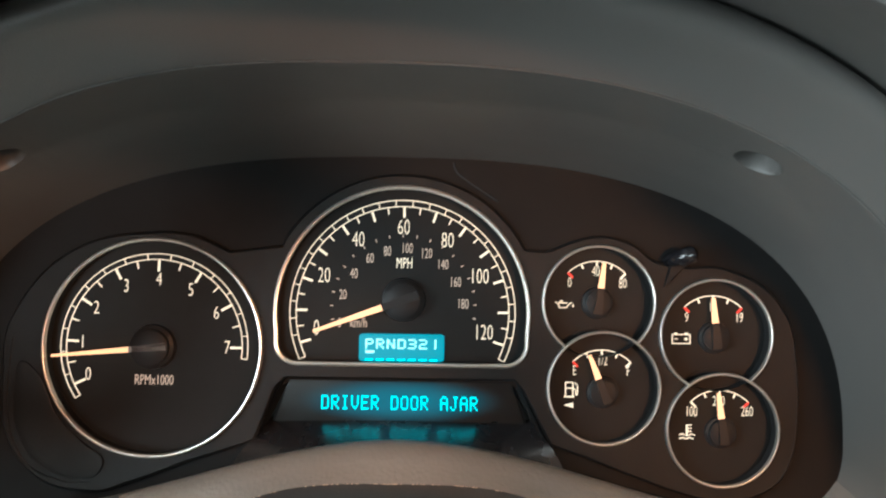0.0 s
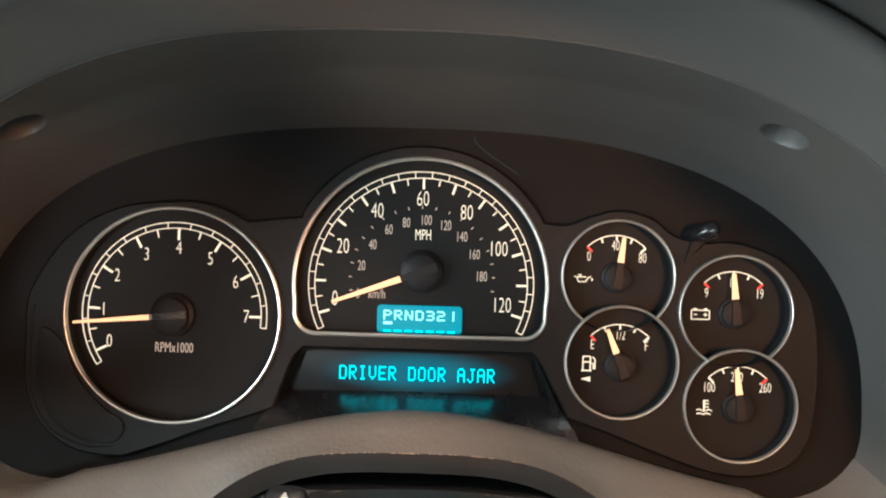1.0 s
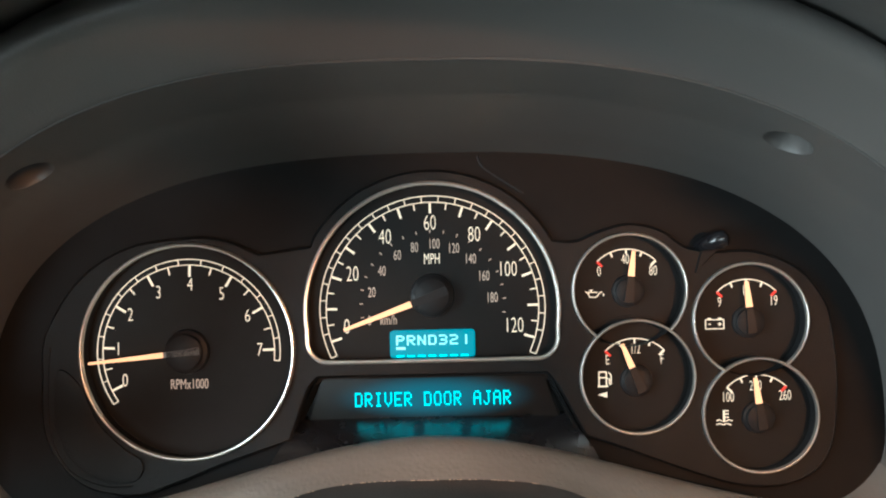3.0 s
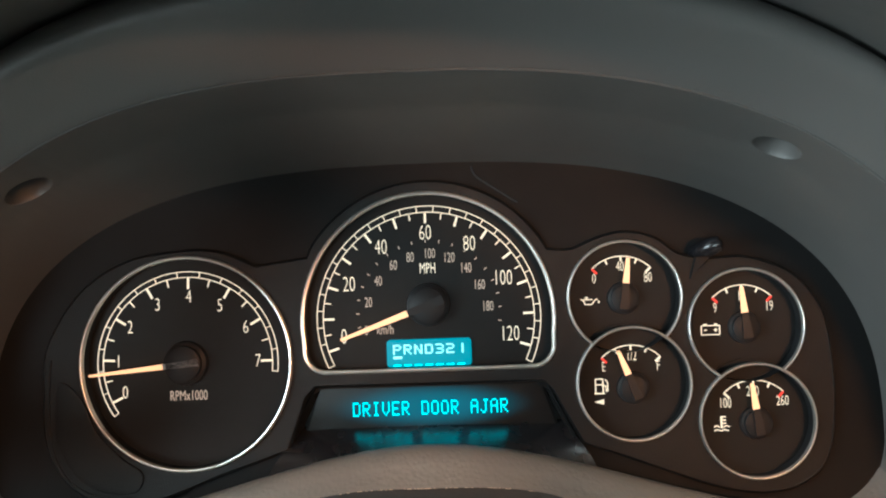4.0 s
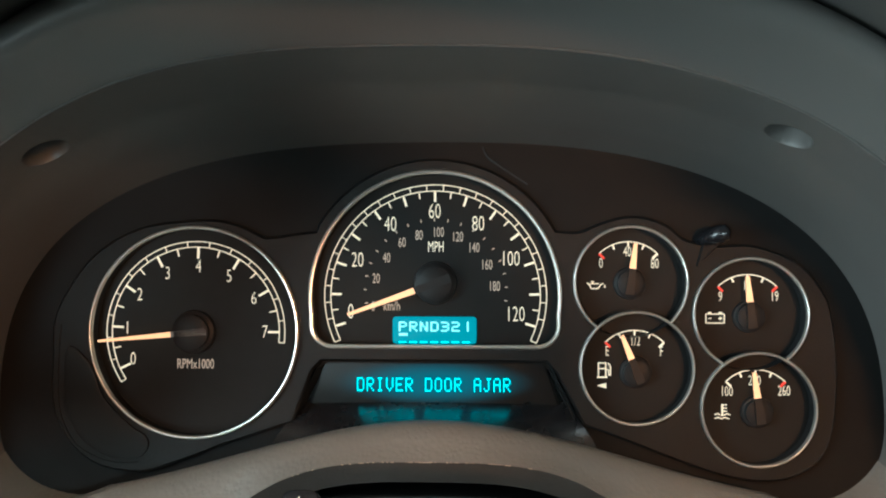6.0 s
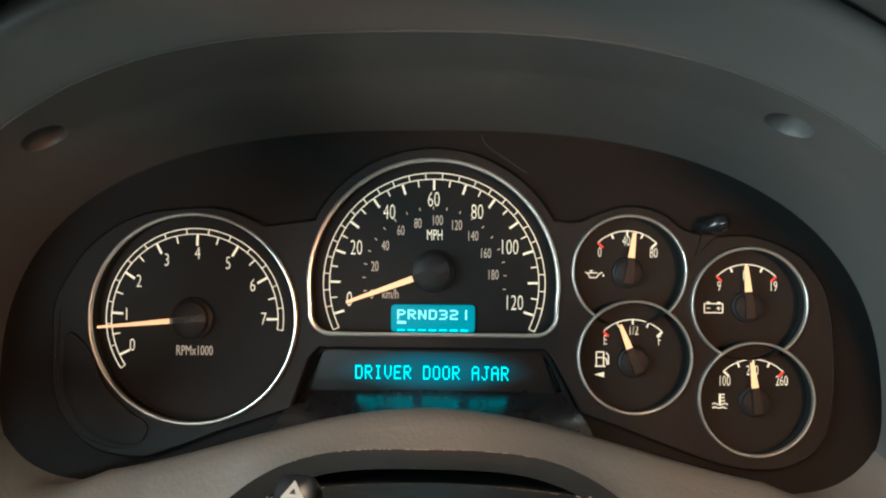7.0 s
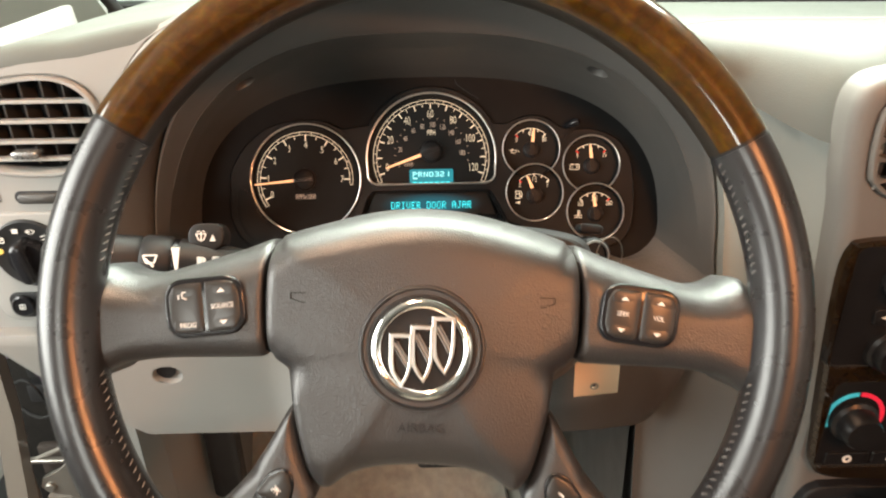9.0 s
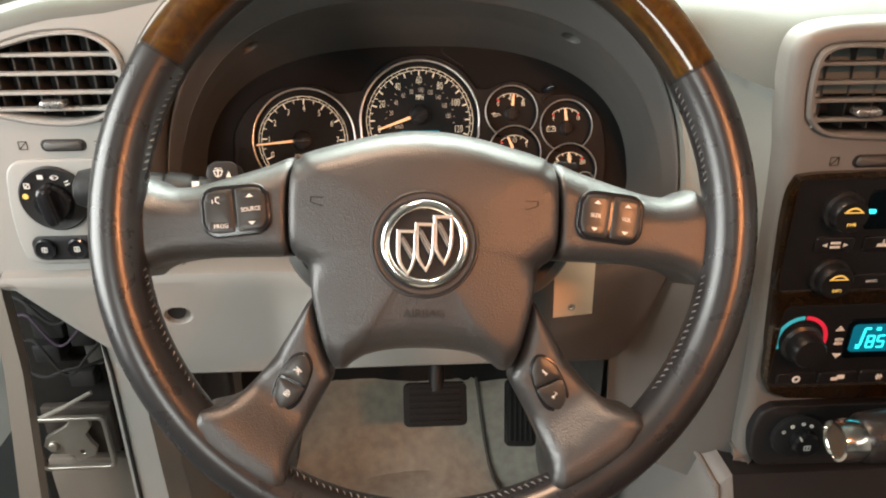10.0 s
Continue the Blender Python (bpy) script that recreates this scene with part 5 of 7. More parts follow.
# switches on the spokes
for sgn, (cx, cz), names in ((-1, (-0.1070, 0.0028), ("", "PROG", "SOURCE")), (1, (0.1075, 0.0028), ("SEEK", "", "VOL"))):
    m = HUB @ pose(cx, -0.0038, cz, 0, 7 * sgn, 0) @ Matrix.Scale(0.95, 4)
    sw = part("switch", pillow(rounded(-0.0205, -0.0155, 0.0205, 0.0155, 0.0098, 8), 0.004, -0.0004, 0.0, 0.0012, steps=2), M_BLACKGLOSS, steering, "black four-way audio switch", m)
    for side in (-1, 1):
        x0, x1 = (-0.0180, -0.0008) if side < 0 else (0.0008, 0.0180)
        k = 0.008
        lp = rounded(x0, -0.0130, x1, 0.0130, 0.0025, 5)
        lp = []
        for px_, pz_, r_, a_ in ((x1, 0.0130, k if side > 0 else 0.0015, 0), (x0, 0.0130, k if side < 0 else 0.0015, 90), (x0, -0.0130, k if side < 0 else 0.0015, 180), (x1, -0.0130, k if side > 0 else 0.0015, 270)):
            ox = px_ - r_ if a_ in (0, 270) else px_ + r_
            oz = pz_ - r_ if a_ in (0, 90) else pz_ + r_
            lp += [Vector((ox + r_ * math.cos(radians(a_ + 90 * i / 6)), oz + r_ * math.sin(radians(a_ + 90 * i / 6)))) for i in range(7)]
        btn = part("button", pillow(lp, 0.0, -0.0014, 0.0006, 0.0009, steps=3), M_SWITCH, sw, "dark rocker button", m)
        for z0, z1 in ((0.0046, 0.0122), (-0.0122, -0.0046)):
            part("rocker_end", pillow(rounded(x0 + 0.0012, z0, x1 - 0.0012, z1, 0.0034, 6), 0.0, -0.0014, 0.0002, 0.0012, steps=3), M_SWITCH, btn, "", m)
        mx = (x0 + x1) / 2
        arrows = lambda z, up: bar(mx, z, mx, z + (0.0020 if up else -0.0020), 0.0042, -0.0031, 0.0004, 0.0002)
        if sgn < 0 and side < 0:
            part("legend", strokes([(mx - 0.001, 0.0085, mx + 0.001, 0.0085, 0.0005), (mx - 0.001, 0.0085, mx - 0.0012, 0.0060, 0.0005), (mx - 0.0012, 0.006, mx + 0.001, 0.0048, 0.0005), (mx - 0.003, 0.0075, mx - 0.003, 0.0050, 0.0005)], -0.0031, 0.0004), M_WHITE, sw, "", m, smooth=False)
            part("legend", letters("PROG", 0.0026, mx + 0.0006, -0.0085, -0.0031, 0.85), M_WHITE, sw, "", m, smooth=False)
        else:
            part("arrow", arrows(0.0070, True), M_WHITE, sw, "", m, smooth=False)
            part("arrow", arrows(-0.0075, False), M_WHITE, sw, "", m, smooth=False)
            part("legend", letters("SOURCE" if sgn < 0 else ("SEEK" if side < 0 else "VOL"), 0.0025, mx, 0.0, -0.0028, 0.85), M_WHITE, sw, "", m, smooth=False)
for sgn, (cx, cz) in ((-1, (-0.0737, -0.0938)), (1, (0.0737, -0.0938))):
    m = HUB @ pose(cx, -0.0002, cz, 0, sgn * -24, 0) @ Matrix.Scale(0.90, 4)
    body = fit([(0.0, 0.0200), (0.0075, 0.0140), (0.0100, 0.0), (0.0085, -0.0140), (0.0, -0.0205), (-0.0085, -0.0140), (-0.0100, 0.0), (-0.0075, 0.0140)], 48)
    sw = part("switch", pillow(body, 0.008, 0.0000, 0.0, 0.0008, steps=2), M_BLACKGLOSS, steering, "black two-way information switch", m)
    for up in (-1, 1):
        lp = [(0.0, 0.0182 * up), (0.0062, 0.0130 * up), (0.0085, 0.0012 * up), (-0.0085, 0.0012 * up), (-0.0062, 0.0130 * up)]
        lp = fit([lp[0], lp[1], ((lp[1][0] + lp[2][0]) / 2 + 0.0008, (lp[1][1] + lp[2][1]) / 2), lp[2], (0, 0.0010 * up), lp[3], (-(lp[1][0] + lp[2][0]) / 2 - 0.0008, (lp[1][1] + lp[2][1]) / 2), lp[4]], 48)
        part("button", pillow(lp, 0.0, -0.0010, 0.0006, 0.0008, steps=3), M_SWITCH, sw, "dark half-oval button", m)
    t = sgn * 22
    c, s = math.cos(radians(t)), math.sin(radians(t))

    def mark(pieces, oz):
        out = []
        for x0, z0, x1, z1, w in [[0.78 * v for v in piece] for piece in pieces]:
            out.append((x0 * c - z0 * s, oz + x0 * s + z0 * c, x1 * c - z1 * s, oz + x1 * s + z1 * c, w))
        return strokes(out, -0.0022, 0.0005)
    if sgn < 0:
        part("symbol", mark([(-0.003, 0.0018, 0.003, 0.0018, 0.0007), (-0.0005, 0.0012, -0.0028, -0.0018, 0.0008), (0, 0.0012, 0, -0.002, 0.0007), (0.0005, 0.0012, 0.0028, -0.0018, 0.0008)], 0.0075), M_WHITE, sw, "", m, smooth=False)
        part("symbol", mark([(-0.0018, 0.0022, 0.0010, 0.0022, 0.0006), (-0.0018, 0.0022, -0.0018, -0.0022, 0.0006), (0.0010, 0.0022, 0.0010, -0.0022, 0.0006), (-0.0018, -0.0022, 0.0010, -0.0022, 0.0006), (-0.0004, 0.0014, -0.0004, -0.0014, 0.0008), (0.0022, 0.0014, 0.0022, -0.0018, 0.0006)], -0.0080), M_WHITE, sw, "", m, smooth=False)
    else:
        part("symbol", mark([(0, 0.0024, 0, 0.0016, 0.0012), (0, 0.0008, 0, -0.0022, 0.0012), (-0.0012, -0.0022, 0.0012, -0.0022, 0.0007), (-0.001, 0.0008, 0, 0.0008, 0.0007)], 0.0080), M_WHITE, sw, "", m, smooth=False)
        part("symbol", mark([(0.0024, 0.0016, 0.0024, -0.0006, 0.0007), (0.0024, -0.0006, -0.0012, -0.0006, 0.0007), (-0.0010, -0.0006, -0.0026, -0.0006, 0.0024)], -0.0080), M_WHITE, sw, "", m, smooth=False)

# ---- steering column, stalk, lock, key tag ----
column = thing("steering_column", (0, 0.14, -0.02), "dark plastic steering column cover behind the wheel", "steering column", m=WHEEL)
up = [(-0.090, 0.0), (-0.087, 0.020), (-0.074, 0.035), (-0.046, 0.0450), (0.0, 0.0485), (0.045, 0.0470), (0.078, 0.0425), (0.0930, 0.0370), (0.0985, 0.027), (0.0995, 0.013), (0.0995, -0.004)]
prof = [Vector(p) for p in spline(up, 44, closed=False)]
rows = []
for y, s in ((0.062, 0.90), (0.066, 0.97), (0.074, 1.0), (0.13, 1.0), (0.20, 0.97), (0.245, 0.92)):
    rows.append([(p[0] * s, y, (p[1] + 0.06) * s - 0.06) for p in prof])
part("upper_cover", loft(rows, closed=False), M_BLACK, column, "black upper cover", WHEEL)
lowp = [Vector(p) for p in spline([(-0.098, 0.002), (-0.092, -0.025), (-0.07, -0.048), (-0.03, -0.062), (0.03, -0.062), (0.075, -0.048), (0.098, -0.025), (0.103, 0.0)], 40, closed=False)]
rows = []
for y, s in ((0.062, 0.88), (0.068, 0.97), (0.078, 1.0), (0.15, 1.0), (0.25, 0.95)):
    rows.append([(p[0] * s, y, p[1] * s) for p in lowp])
part("lower_cover", loft(rows, closed=False), M_SHROUD, column, "grey lower cover", WHEEL)
part("collar", lathe([(0.05, -0.10), (0.05, -0.03), (0.06, -0.02), (0.03, -0.015)], 40), M_BLACK, column, "", WHEEL @ pose(0, 0, -0.01))
part("front_cover", plate([Vector((p[0] * 0.92, p[1] * 0.92)) for p in prof] + [Vector((p[0] * 0.9, p[1] * 0.9)) for p in lowp[::-1]], [], 0.0615, 0.064), M_BLACK, column, "", WHEEL)

rng = random.Random(11)
crumbs = []
for _ in range(260):
    x = rng.gauss(0.005, 0.032)
    if abs(x) < 0.07:
        r_ = rng.uniform(0.00008, 0.00024)
        y_, z_ = 0.242 - abs(rng.gauss(0, 0.003)), 0.92 * (np.interp(x, [p[0] for p in prof], [p[1] for p in prof]) + 0.06) - 0.06
        crumbs.append(box(x - r_ * rng.uniform(1, 4), y_ - r_, z_ - 0.0006, x + r_ * rng.uniform(1, 4), y_ + r_, z_ + r_ * 1.6, 0))
crumbs.append(box(-0.0026, 0.2385, 0.0390, -0.0014, 0.2396, 0.0406, 0.0003, 1))
part("dust", join(*crumbs), M_DUST, column, "brown dust along the cover's edge", WHEEL, smooth=False, kind="stuff")

hazard = thing("hazard_switch", (-0.032, 0.175, 0.049), "black hazard switch with pale triangle on the column", "switch", m=WHEEL)
m = WHEEL @ pose(-0.0300, 0.178, 0.0522, -34, 0, -4) @ Matrix.Scale(0.62, 4)
part("button", pillow(fit([(-0.0105, -0.002), (-0.0085, 0.0085), (0.0, 0.0105), (0.0085, 0.0085), (0.0105, -0.002), (0.0115, -0.008), (-0.0115, -0.008)], 40), 0.014, 0.0, 0.0008, 0.002, steps=3), M_BLACKGLOSS, hazard, "", m)
tri = [Vector(p) for p in ((-0.0056, -0.0020), (0.0056, -0.0020), (0.0, 0.0064))]
ctr = Vector((0, 0.0008))
part("triangle", plate(tri, [[ctr + (p - ctr) * 0.32 for p in tri]], -0.0036, -0.0020), M_DASH, hazard, "pale grey triangle", m, smooth=False)

stalk = thing("turn_signal_stalk", (-0.10, 0.13, 0.02), "black multifunction stalk with white symbols", "stalk", m=WHEEL)
S0, S1 = Vector((-0.094, 0.140, 0.021)), Vector((-0.264, 0.118, 0.0365))
along = (S1 - S0).normalized()


def on_stalk(d, up=0.0, out=0.0):
    return S0 + along * d + Vector((0, out, up))


part("lever", tube([on_stalk(0.0), on_stalk(0.018), on_stalk(0.040), on_stalk(0.060), on_stalk(0.074)], [0.0055, 0.0085, 0.0125, 0.0150, 0.0158], 28), M_BLACK, stalk, "tapered black lever", WHEEL)
part("lever_band", tube([on_stalk(0.0745), on_stalk(0.078)], 0.0150, 28), M_BLACKGLOSS, stalk, "", WHEEL)
part("twist_ring", tube([on_stalk(0.0785), on_stalk(0.081), on_stalk(0.096), on_stalk(0.098)], [0.0150, 0.0168, 0.0168, 0.0155], 28), M_BLACK, stalk, "black twist ring", WHEEL)
part("end_knob", tube([on_stalk(0.0985), on_stalk(0.101), on_stalk(0.150), on_stalk(0.158), on_stalk(0.161)], [0.0140, 0.0158, 0.0150, 0.0125, 0.006], 28), M_BLACK, stalk, "black end knob", WHEEL)
wb = on_stalk(0.055, 0.0150, -0.004)
mw = WHEEL @ pose(wb[0], wb[1], wb[2])
part("washer_button", pillow(rounded(-0.0120, -0.0060, 0.0120, 0.0120, 0.008, 8), 0.012, -0.004, 0.0005, 0.0015, steps=2), M_BLACK, stalk, "black washer button", mw)
for piece in [(-0.0062, 0.0050, 0.0004, 0.0050, 0.0007), (-0.0062, 0.0050, -0.0045, 0.0010, 0.0007), (0.0004, 0.0050, -0.0012, 0.0010, 0.0007), (-0.0045, 0.0010, -0.0012, 0.0010, 0.0007), (-0.0029, 0.0066, -0.0029, 0.0, 0.0008), (-0.0055, 0.0062, -0.0038, 0.0070, 0.0006), (-0.0002, 0.0062, -0.0019, 0.0070, 0.0006), (0.0048, 0.0, 0.0048, 0.0042, 0.0040, 0.0003)]:
    part("symbol", strokes([piece], -0.0060, 0.0004), M_WHITE, stalk, "", mw, smooth=False)
ms = WHEEL @ pose(*on_stalk(0.048, 0.0, -0.0160))
for piece in [(-0.0095, 0.0055, -0.0095, 0.0010, 0.0030), (-0.0075, 0.0032, -0.0055, 0.0032, 0.0045, 0.0020), (0.0005, 0.0055, 0.0005, 0.0010, 0.0030), (0.0025, 0.0032, 0.0045, 0.0032, 0.0045, 0.0020), (-0.0075, -0.0025, -0.0075, -0.0060, 0.0028), (-0.0030, -0.0025, -0.0030, -0.0060, 0.0028)]:
    part("symbol", strokes([piece], 0.0006, 0.0014), M_WHITE, stalk, "", ms, smooth=False)
ms = WHEEL @ pose(*on_stalk(0.0715, 0.0, -0.0152))
for piece in [(-0.001, 0.010, -0.0005, -0.009, 0.0055, 0.0008)]:
    part("symbol", strokes([piece], 0.0, 0.0010), M_WHITE, stalk, "", ms, smooth=False)
ms = WHEEL @ pose(*on_stalk(0.088, 0.0, -0.0165))
for piece in [(-0.0045, 0.0035, 0.0045, 0.0035, 0.0010), (-0.0045, 0.0035, -0.0025, -0.0015, 0.0010), (0.0045, 0.0035, 0.0025, -0.0015, 0.0010), (-0.0025, -0.0015, 0.0025, -0.0015, 0.0010), (-0.0030, 0.0015, 0.0020, -0.0040, 0.0010)]:
    part("symbol", strokes([piece], 0.0, 0.0014), M_WHITE, stalk, "", ms, smooth=False)
ms = WHEEL @ pose(*on_stalk(0.120, 0.0, -0.0155))
for piece in [(-0.012, 0.005, -0.008, 0.005, 0.001), (-0.012, 0.005, -0.012, 0.001, 0.001), (-0.008, 0.005, -0.008, 0.001, 0.001), (-0.012, 0.001, -0.008, 0.001, 0.001), (-0.002, 0.006, -0.002, 0.0, 0.0010), (0.003, 0.003, 0.009, 0.003, 0.001), (0.006, 0.006, 0.006, 0.0, 0.001), (-0.012, -0.006, 0.008, -0.006, 0.003, 0.0006)]:
    part("symbol", strokes([piece], 0.0, 0.0010), M_WHITE, stalk, "", ms, smooth=False)

lock = thing("ignition_lock", (0.11, 0.13, 0.015), "black ignition lock with a key on the column", "ignition lock", m=WHEEL)
ml = WHEEL @ pose(0.1095, 0.118, 0.0270, 0, 0, 14) @ Matrix.Scale(0.72, 4)
part("barrel", lathe([(0.0170, -0.045), (0.0170, -0.004), (0.0160, 0.0), (0.0135, 0.0022), (0.0118, 0.0020), (0.0112, 0.0), (0.0005, 0.0)], 36), M_BLACK, lock, "black lock barrel", ml)
part("bezel", ring(0, 0, -0.0036, 0.0126, 0.0022, 0.003, 40), M_SILVER, lock, "satin lock bezel", ml)
part("key_slot", box(-0.0045, -0.0012, -0.0012, 0.0045, 0.001, 0.0012, 0.0004, 1), M_METAL, lock, "key in its slot", ml)
part("shackle", tube([(0.012 + 0.013 * math.cos(radians(a)), -0.006 - 0.004 * math.sin(radians(a)), 0.0 + 0.016 * math.sin(radians(a))) for a in range(0, 360, 12)], 0.0006, 8, closed=True), M_METAL, lock, "thin wire key ring", ml)
part("lug", pillow(rounded(-0.009, -0.003, 0.009, 0.004, 0.003, 5), 0.016, 0.0, 0.0005, 0.002, steps=2), M_BLACK, lock, "", WHEEL @ pose(0.109, 0.125, 0.0440, 0, 8, 0) @ Matrix.Scale(0.9, 4))

tag = thing("key_tag", (0.11, 0.086, 0.60), "blank tan paper key tag hanging below the lock", "tag")
mt = pose(0.1085, 0.0865, 0.6035, 6, -3.5, 3)
part("card", plate([Vector(p) for p in ((-0.0150, 0.036), (0.0155, 0.036), (0.0155, -0.0258), (-0.0150, -0.0258))], [circle(-0.001, -0.0175, 0.0017, 16)], -0.0004, 0.0004), M_TAG, tag, "", mt, smooth=False)
part("eyelet", ring(-0.001, -0.0175, -0.0008, 0.0024, 0.0014, 0.0014, 24), M_METAL, tag, "", mt)


# ---- air vents ----
def vent(name, outline, y, bars, vanes, tab, label, tint):
    """A moulded vent in the dash: frame, dark duct, level bars in front of upright vanes, and a tab."""
    xs_ = [p[0] for p in outline]
    zs_ = [p[1] for p in outline]
    c = Vector(((min(xs_) + max(xs_)) / 2, (min(zs_) + max(zs_)) / 2))
    v = thing(name, (c[0], y, c[1]), label, "air vent", "dash air vents")
    inner = [c + (Vector(p) - c) * (1 - 0.0062 / (Vector(p) - c).length) for p in outline]
    rim = [c + (Vector(p) - c) * (1 - 0.0022 / (Vector(p) - c).length) for p in outline]
    loops = []
    for src, off, dy in ((rim, 0.0, 0.010), (rim, 0.0, -0.001), (rim, 0.0012, -0.0035), (rim, 0.0034, -0.0035), (inner, 0.0, -0.001), (inner, 0.0, 0.008)):
        loops.append([((p[0] - c[0]) * (1 - off / 0.06) + c[0], y + dy, (p[1] - c[1]) * (1 - off / 0.05) + c[1]) for p in src])
    part("frame_moulding", loft(loops), tint, v, "grey moulded frame")
    part("gap", loft([[(p[0], y + 0.004, p[1]) for p in grown_loop(outline, 0.003)], [(p[0], y + 0.004, p[1]) for p in inner]]), M_BLACK, v, "dark gap round the vent")
    part("duct", loft([[(p[0], y + 0.010, p[1]) for p in inner], [(p[0], y + 0.05, p[1]) for p in inner]], cap1=True), M_BLACK, v, "dark duct")

    def chord(z):
        hits = []
        for p, q in zip(inner, inner[1:] + inner[:1]):
            if (p[1] - z) * (q[1] - z) < 0:
                hits.append(p[0] + (q[0] - p[0]) * (z - p[1]) / (q[1] - p[1]))
        return min(hits), max(hits)
    for z in bars:
        x0, x1 = chord(z)
        xs2 = [x0 - 0.002 + (x1 - x0 + 0.004) * i / 40 for i in range(41)]
        half = [0.0013 + 0.0034 * max(0.0, 1 - min(x - x0 + 0.001, x1 + 0.001 - x) / 0.006) ** 2 for x in xs2]
        lp = [Vector((x, z + h)) for x, h in zip(xs2, half)] + [Vector((x, z - h)) for x, h in zip(xs2[::-1], half[::-1])]
        part("bar", plate(grown_loop(lp, -0.0007), [], y - 0.0012, y + 0.006, 0.0007), tint, v, "grey level bar")
    lo, hi = min(zs_), max(zs_)
    x = vanes[0]
    while x < vanes[1]:
        hits = []
        for p, q in zip(inner, inner[1:] + inner[:1]):
            if (p[0] - x) * (q[0] - x) < 0:
                hits.append(p[1] + (q[1] - p[1]) * (x - p[0]) / (q[0] - p[0]))
        if len(hits) > 1 and max(hits) - min(hits) > 0.006:
            part("vane", box(x - 0.0008, y + 0.013, min(hits), x + 0.0008, y + 0.034, max(hits), 0.0004, 1), M_TRIMDARK, v, "dark grey upright vane")
        x += vanes[2]
    tx, tz = tab
    part("tab", pillow(rounded(tx - 0.0098, tz - 0.0029, tx + 0.0098, tz + 0.0029, 0.0028, 6), y + 0.004, y - 0.0045, 0.0006, 0.0018, steps=3), M_PEWTER, v, "bright thumb tab")
    return v


vent("air_vent", LVENT, 0.198, (0.7590, 0.7445, 0.7295, 0.7165), (-0.352, -0.232, 0.0150), (-0.292, 0.7215), "oval grey air vent beside the steering wheel", M_DASH)
vent("air_vent", RVENT, STACK_Y + 0.004, (0.7625, 0.7490, 0.7360, 0.7217), (0.292, 0.39, 0.0200), (0.3200, 0.7280), "rounded grey air vent over the radio", M_STACK)
for x, z, y in ((-0.2925, 0.6868, 0.198), (0.338, 0.6895, STACK_Y + 0.004)):
    b = thing("vent_dial", (x, y, z), "flat oval black vent shut-off dial", "dial", "vent dials")
    part("surround", pillow(rounded(x - 0.0185, z - 0.0052, x + 0.0185, z + 0.0052, 0.0051, 6), y + 0.004, y + 0.0005, 0.0, 0.0010, steps=2), M_BLACK, b)
    part("thumbwheel", pillow(rounded(x - 0.0155, z - 0.0036, x + 0.0155, z + 0.0036, 0.0035, 6), y + 0.002, y - 0.001, 0.0020, 0.0016, steps=4), M_TRIMDARK, b, "dark grey thumbwheel")
    part("symbol", strokes([(x - 0.029, z - 0.003, x - 0.029, z + 0.0035, 0.0005), (x - 0.0355, z - 0.003, x - 0.0355, z + 0.0035, 0.0005), (x - 0.0355, z - 0.003, x - 0.029, z - 0.003, 0.0005), (x - 0.0355, z + 0.0035, x - 0.029, z + 0.0035, 0.0005), (x - 0.0355, z - 0.003, x - 0.029, z + 0.0035, 0.0005)], y, 0.0004), M_BLACK, b, "", smooth=False)
    if x < 0:
        part("symbol", strokes([(x + 0.025, z - 0.003, x + 0.030, z - 0.003, 0.0005), (x + 0.025, z, x + 0.030, z, 0.0005), (x + 0.025, z + 0.003, x + 0.030, z + 0.003, 0.0005)], y, 0.0004), M_BLACK, b, "", smooth=False)

# ---- lamp switch and dimmer panel ----
lamps = thing("lamp_switch", (-0.308, 0.19, 0.642), "round black headlamp switch with white symbols", "switch")
body = fit([(-0.345, 0.655), (-0.341, 0.668), (-0.330, 0.6745), (-0.300, 0.6755), (-0.262, 0.6755), (-0.252, 0.668), (-0.250, 0.64), (-0.252, 0.59), (-0.262, 0.5815), (-0.300, 0.5805), (-0.334, 0.581), (-0.3455, 0.589), (-0.348, 0.62)], 80)
part("panel", pillow(body, 0.203, 0.1975, 0.0002, 0.0025, steps=2), M_DASH, lamps, "raised grey panel")
part("bezel", lathe([(0.0285, -0.004), (0.0285, 0.0022), (0.0270, 0.0034), (0.0255, 0.0028), (0.0005, 0.0028)], 56), M_BLACK, lamps, "black round bezel", pose(-0.3085, 0.1955, 0.6420))
part("knob_base", lathe([(0.0150, 0.0), (0.0148, 0.006), (0.0135, 0.009), (0.0005, 0.0095)], 40), M_BLACKGLOSS, lamps, "black knob", pose(-0.3075, 0.1930, 0.6405))
part("knob_grip", pillow(fit([(-0.0042, -0.0150), (0.0042, -0.0150), (0.0058, 0.0), (0.0040, 0.0150), (-0.0040, 0.0150), (-0.0058, 0.0)], 40), 0.004, -0.011, 0.001, 0.003, steps=3), M_BLACKGLOSS, lamps, "ridged grip", pose(-0.3075, 0.1885, 0.6405, 0, -8, 0))
ml = pose(-0.3085, 0.1925, 0.6420)
part("symbol", lathe([(0.0024, 0.0), (0.0024, 0.0006), (0.0005, 0.0006)], 16), M_AMBER, lamps, "lit amber dot", ml @ pose(-0.0220, 0, 0.0030))
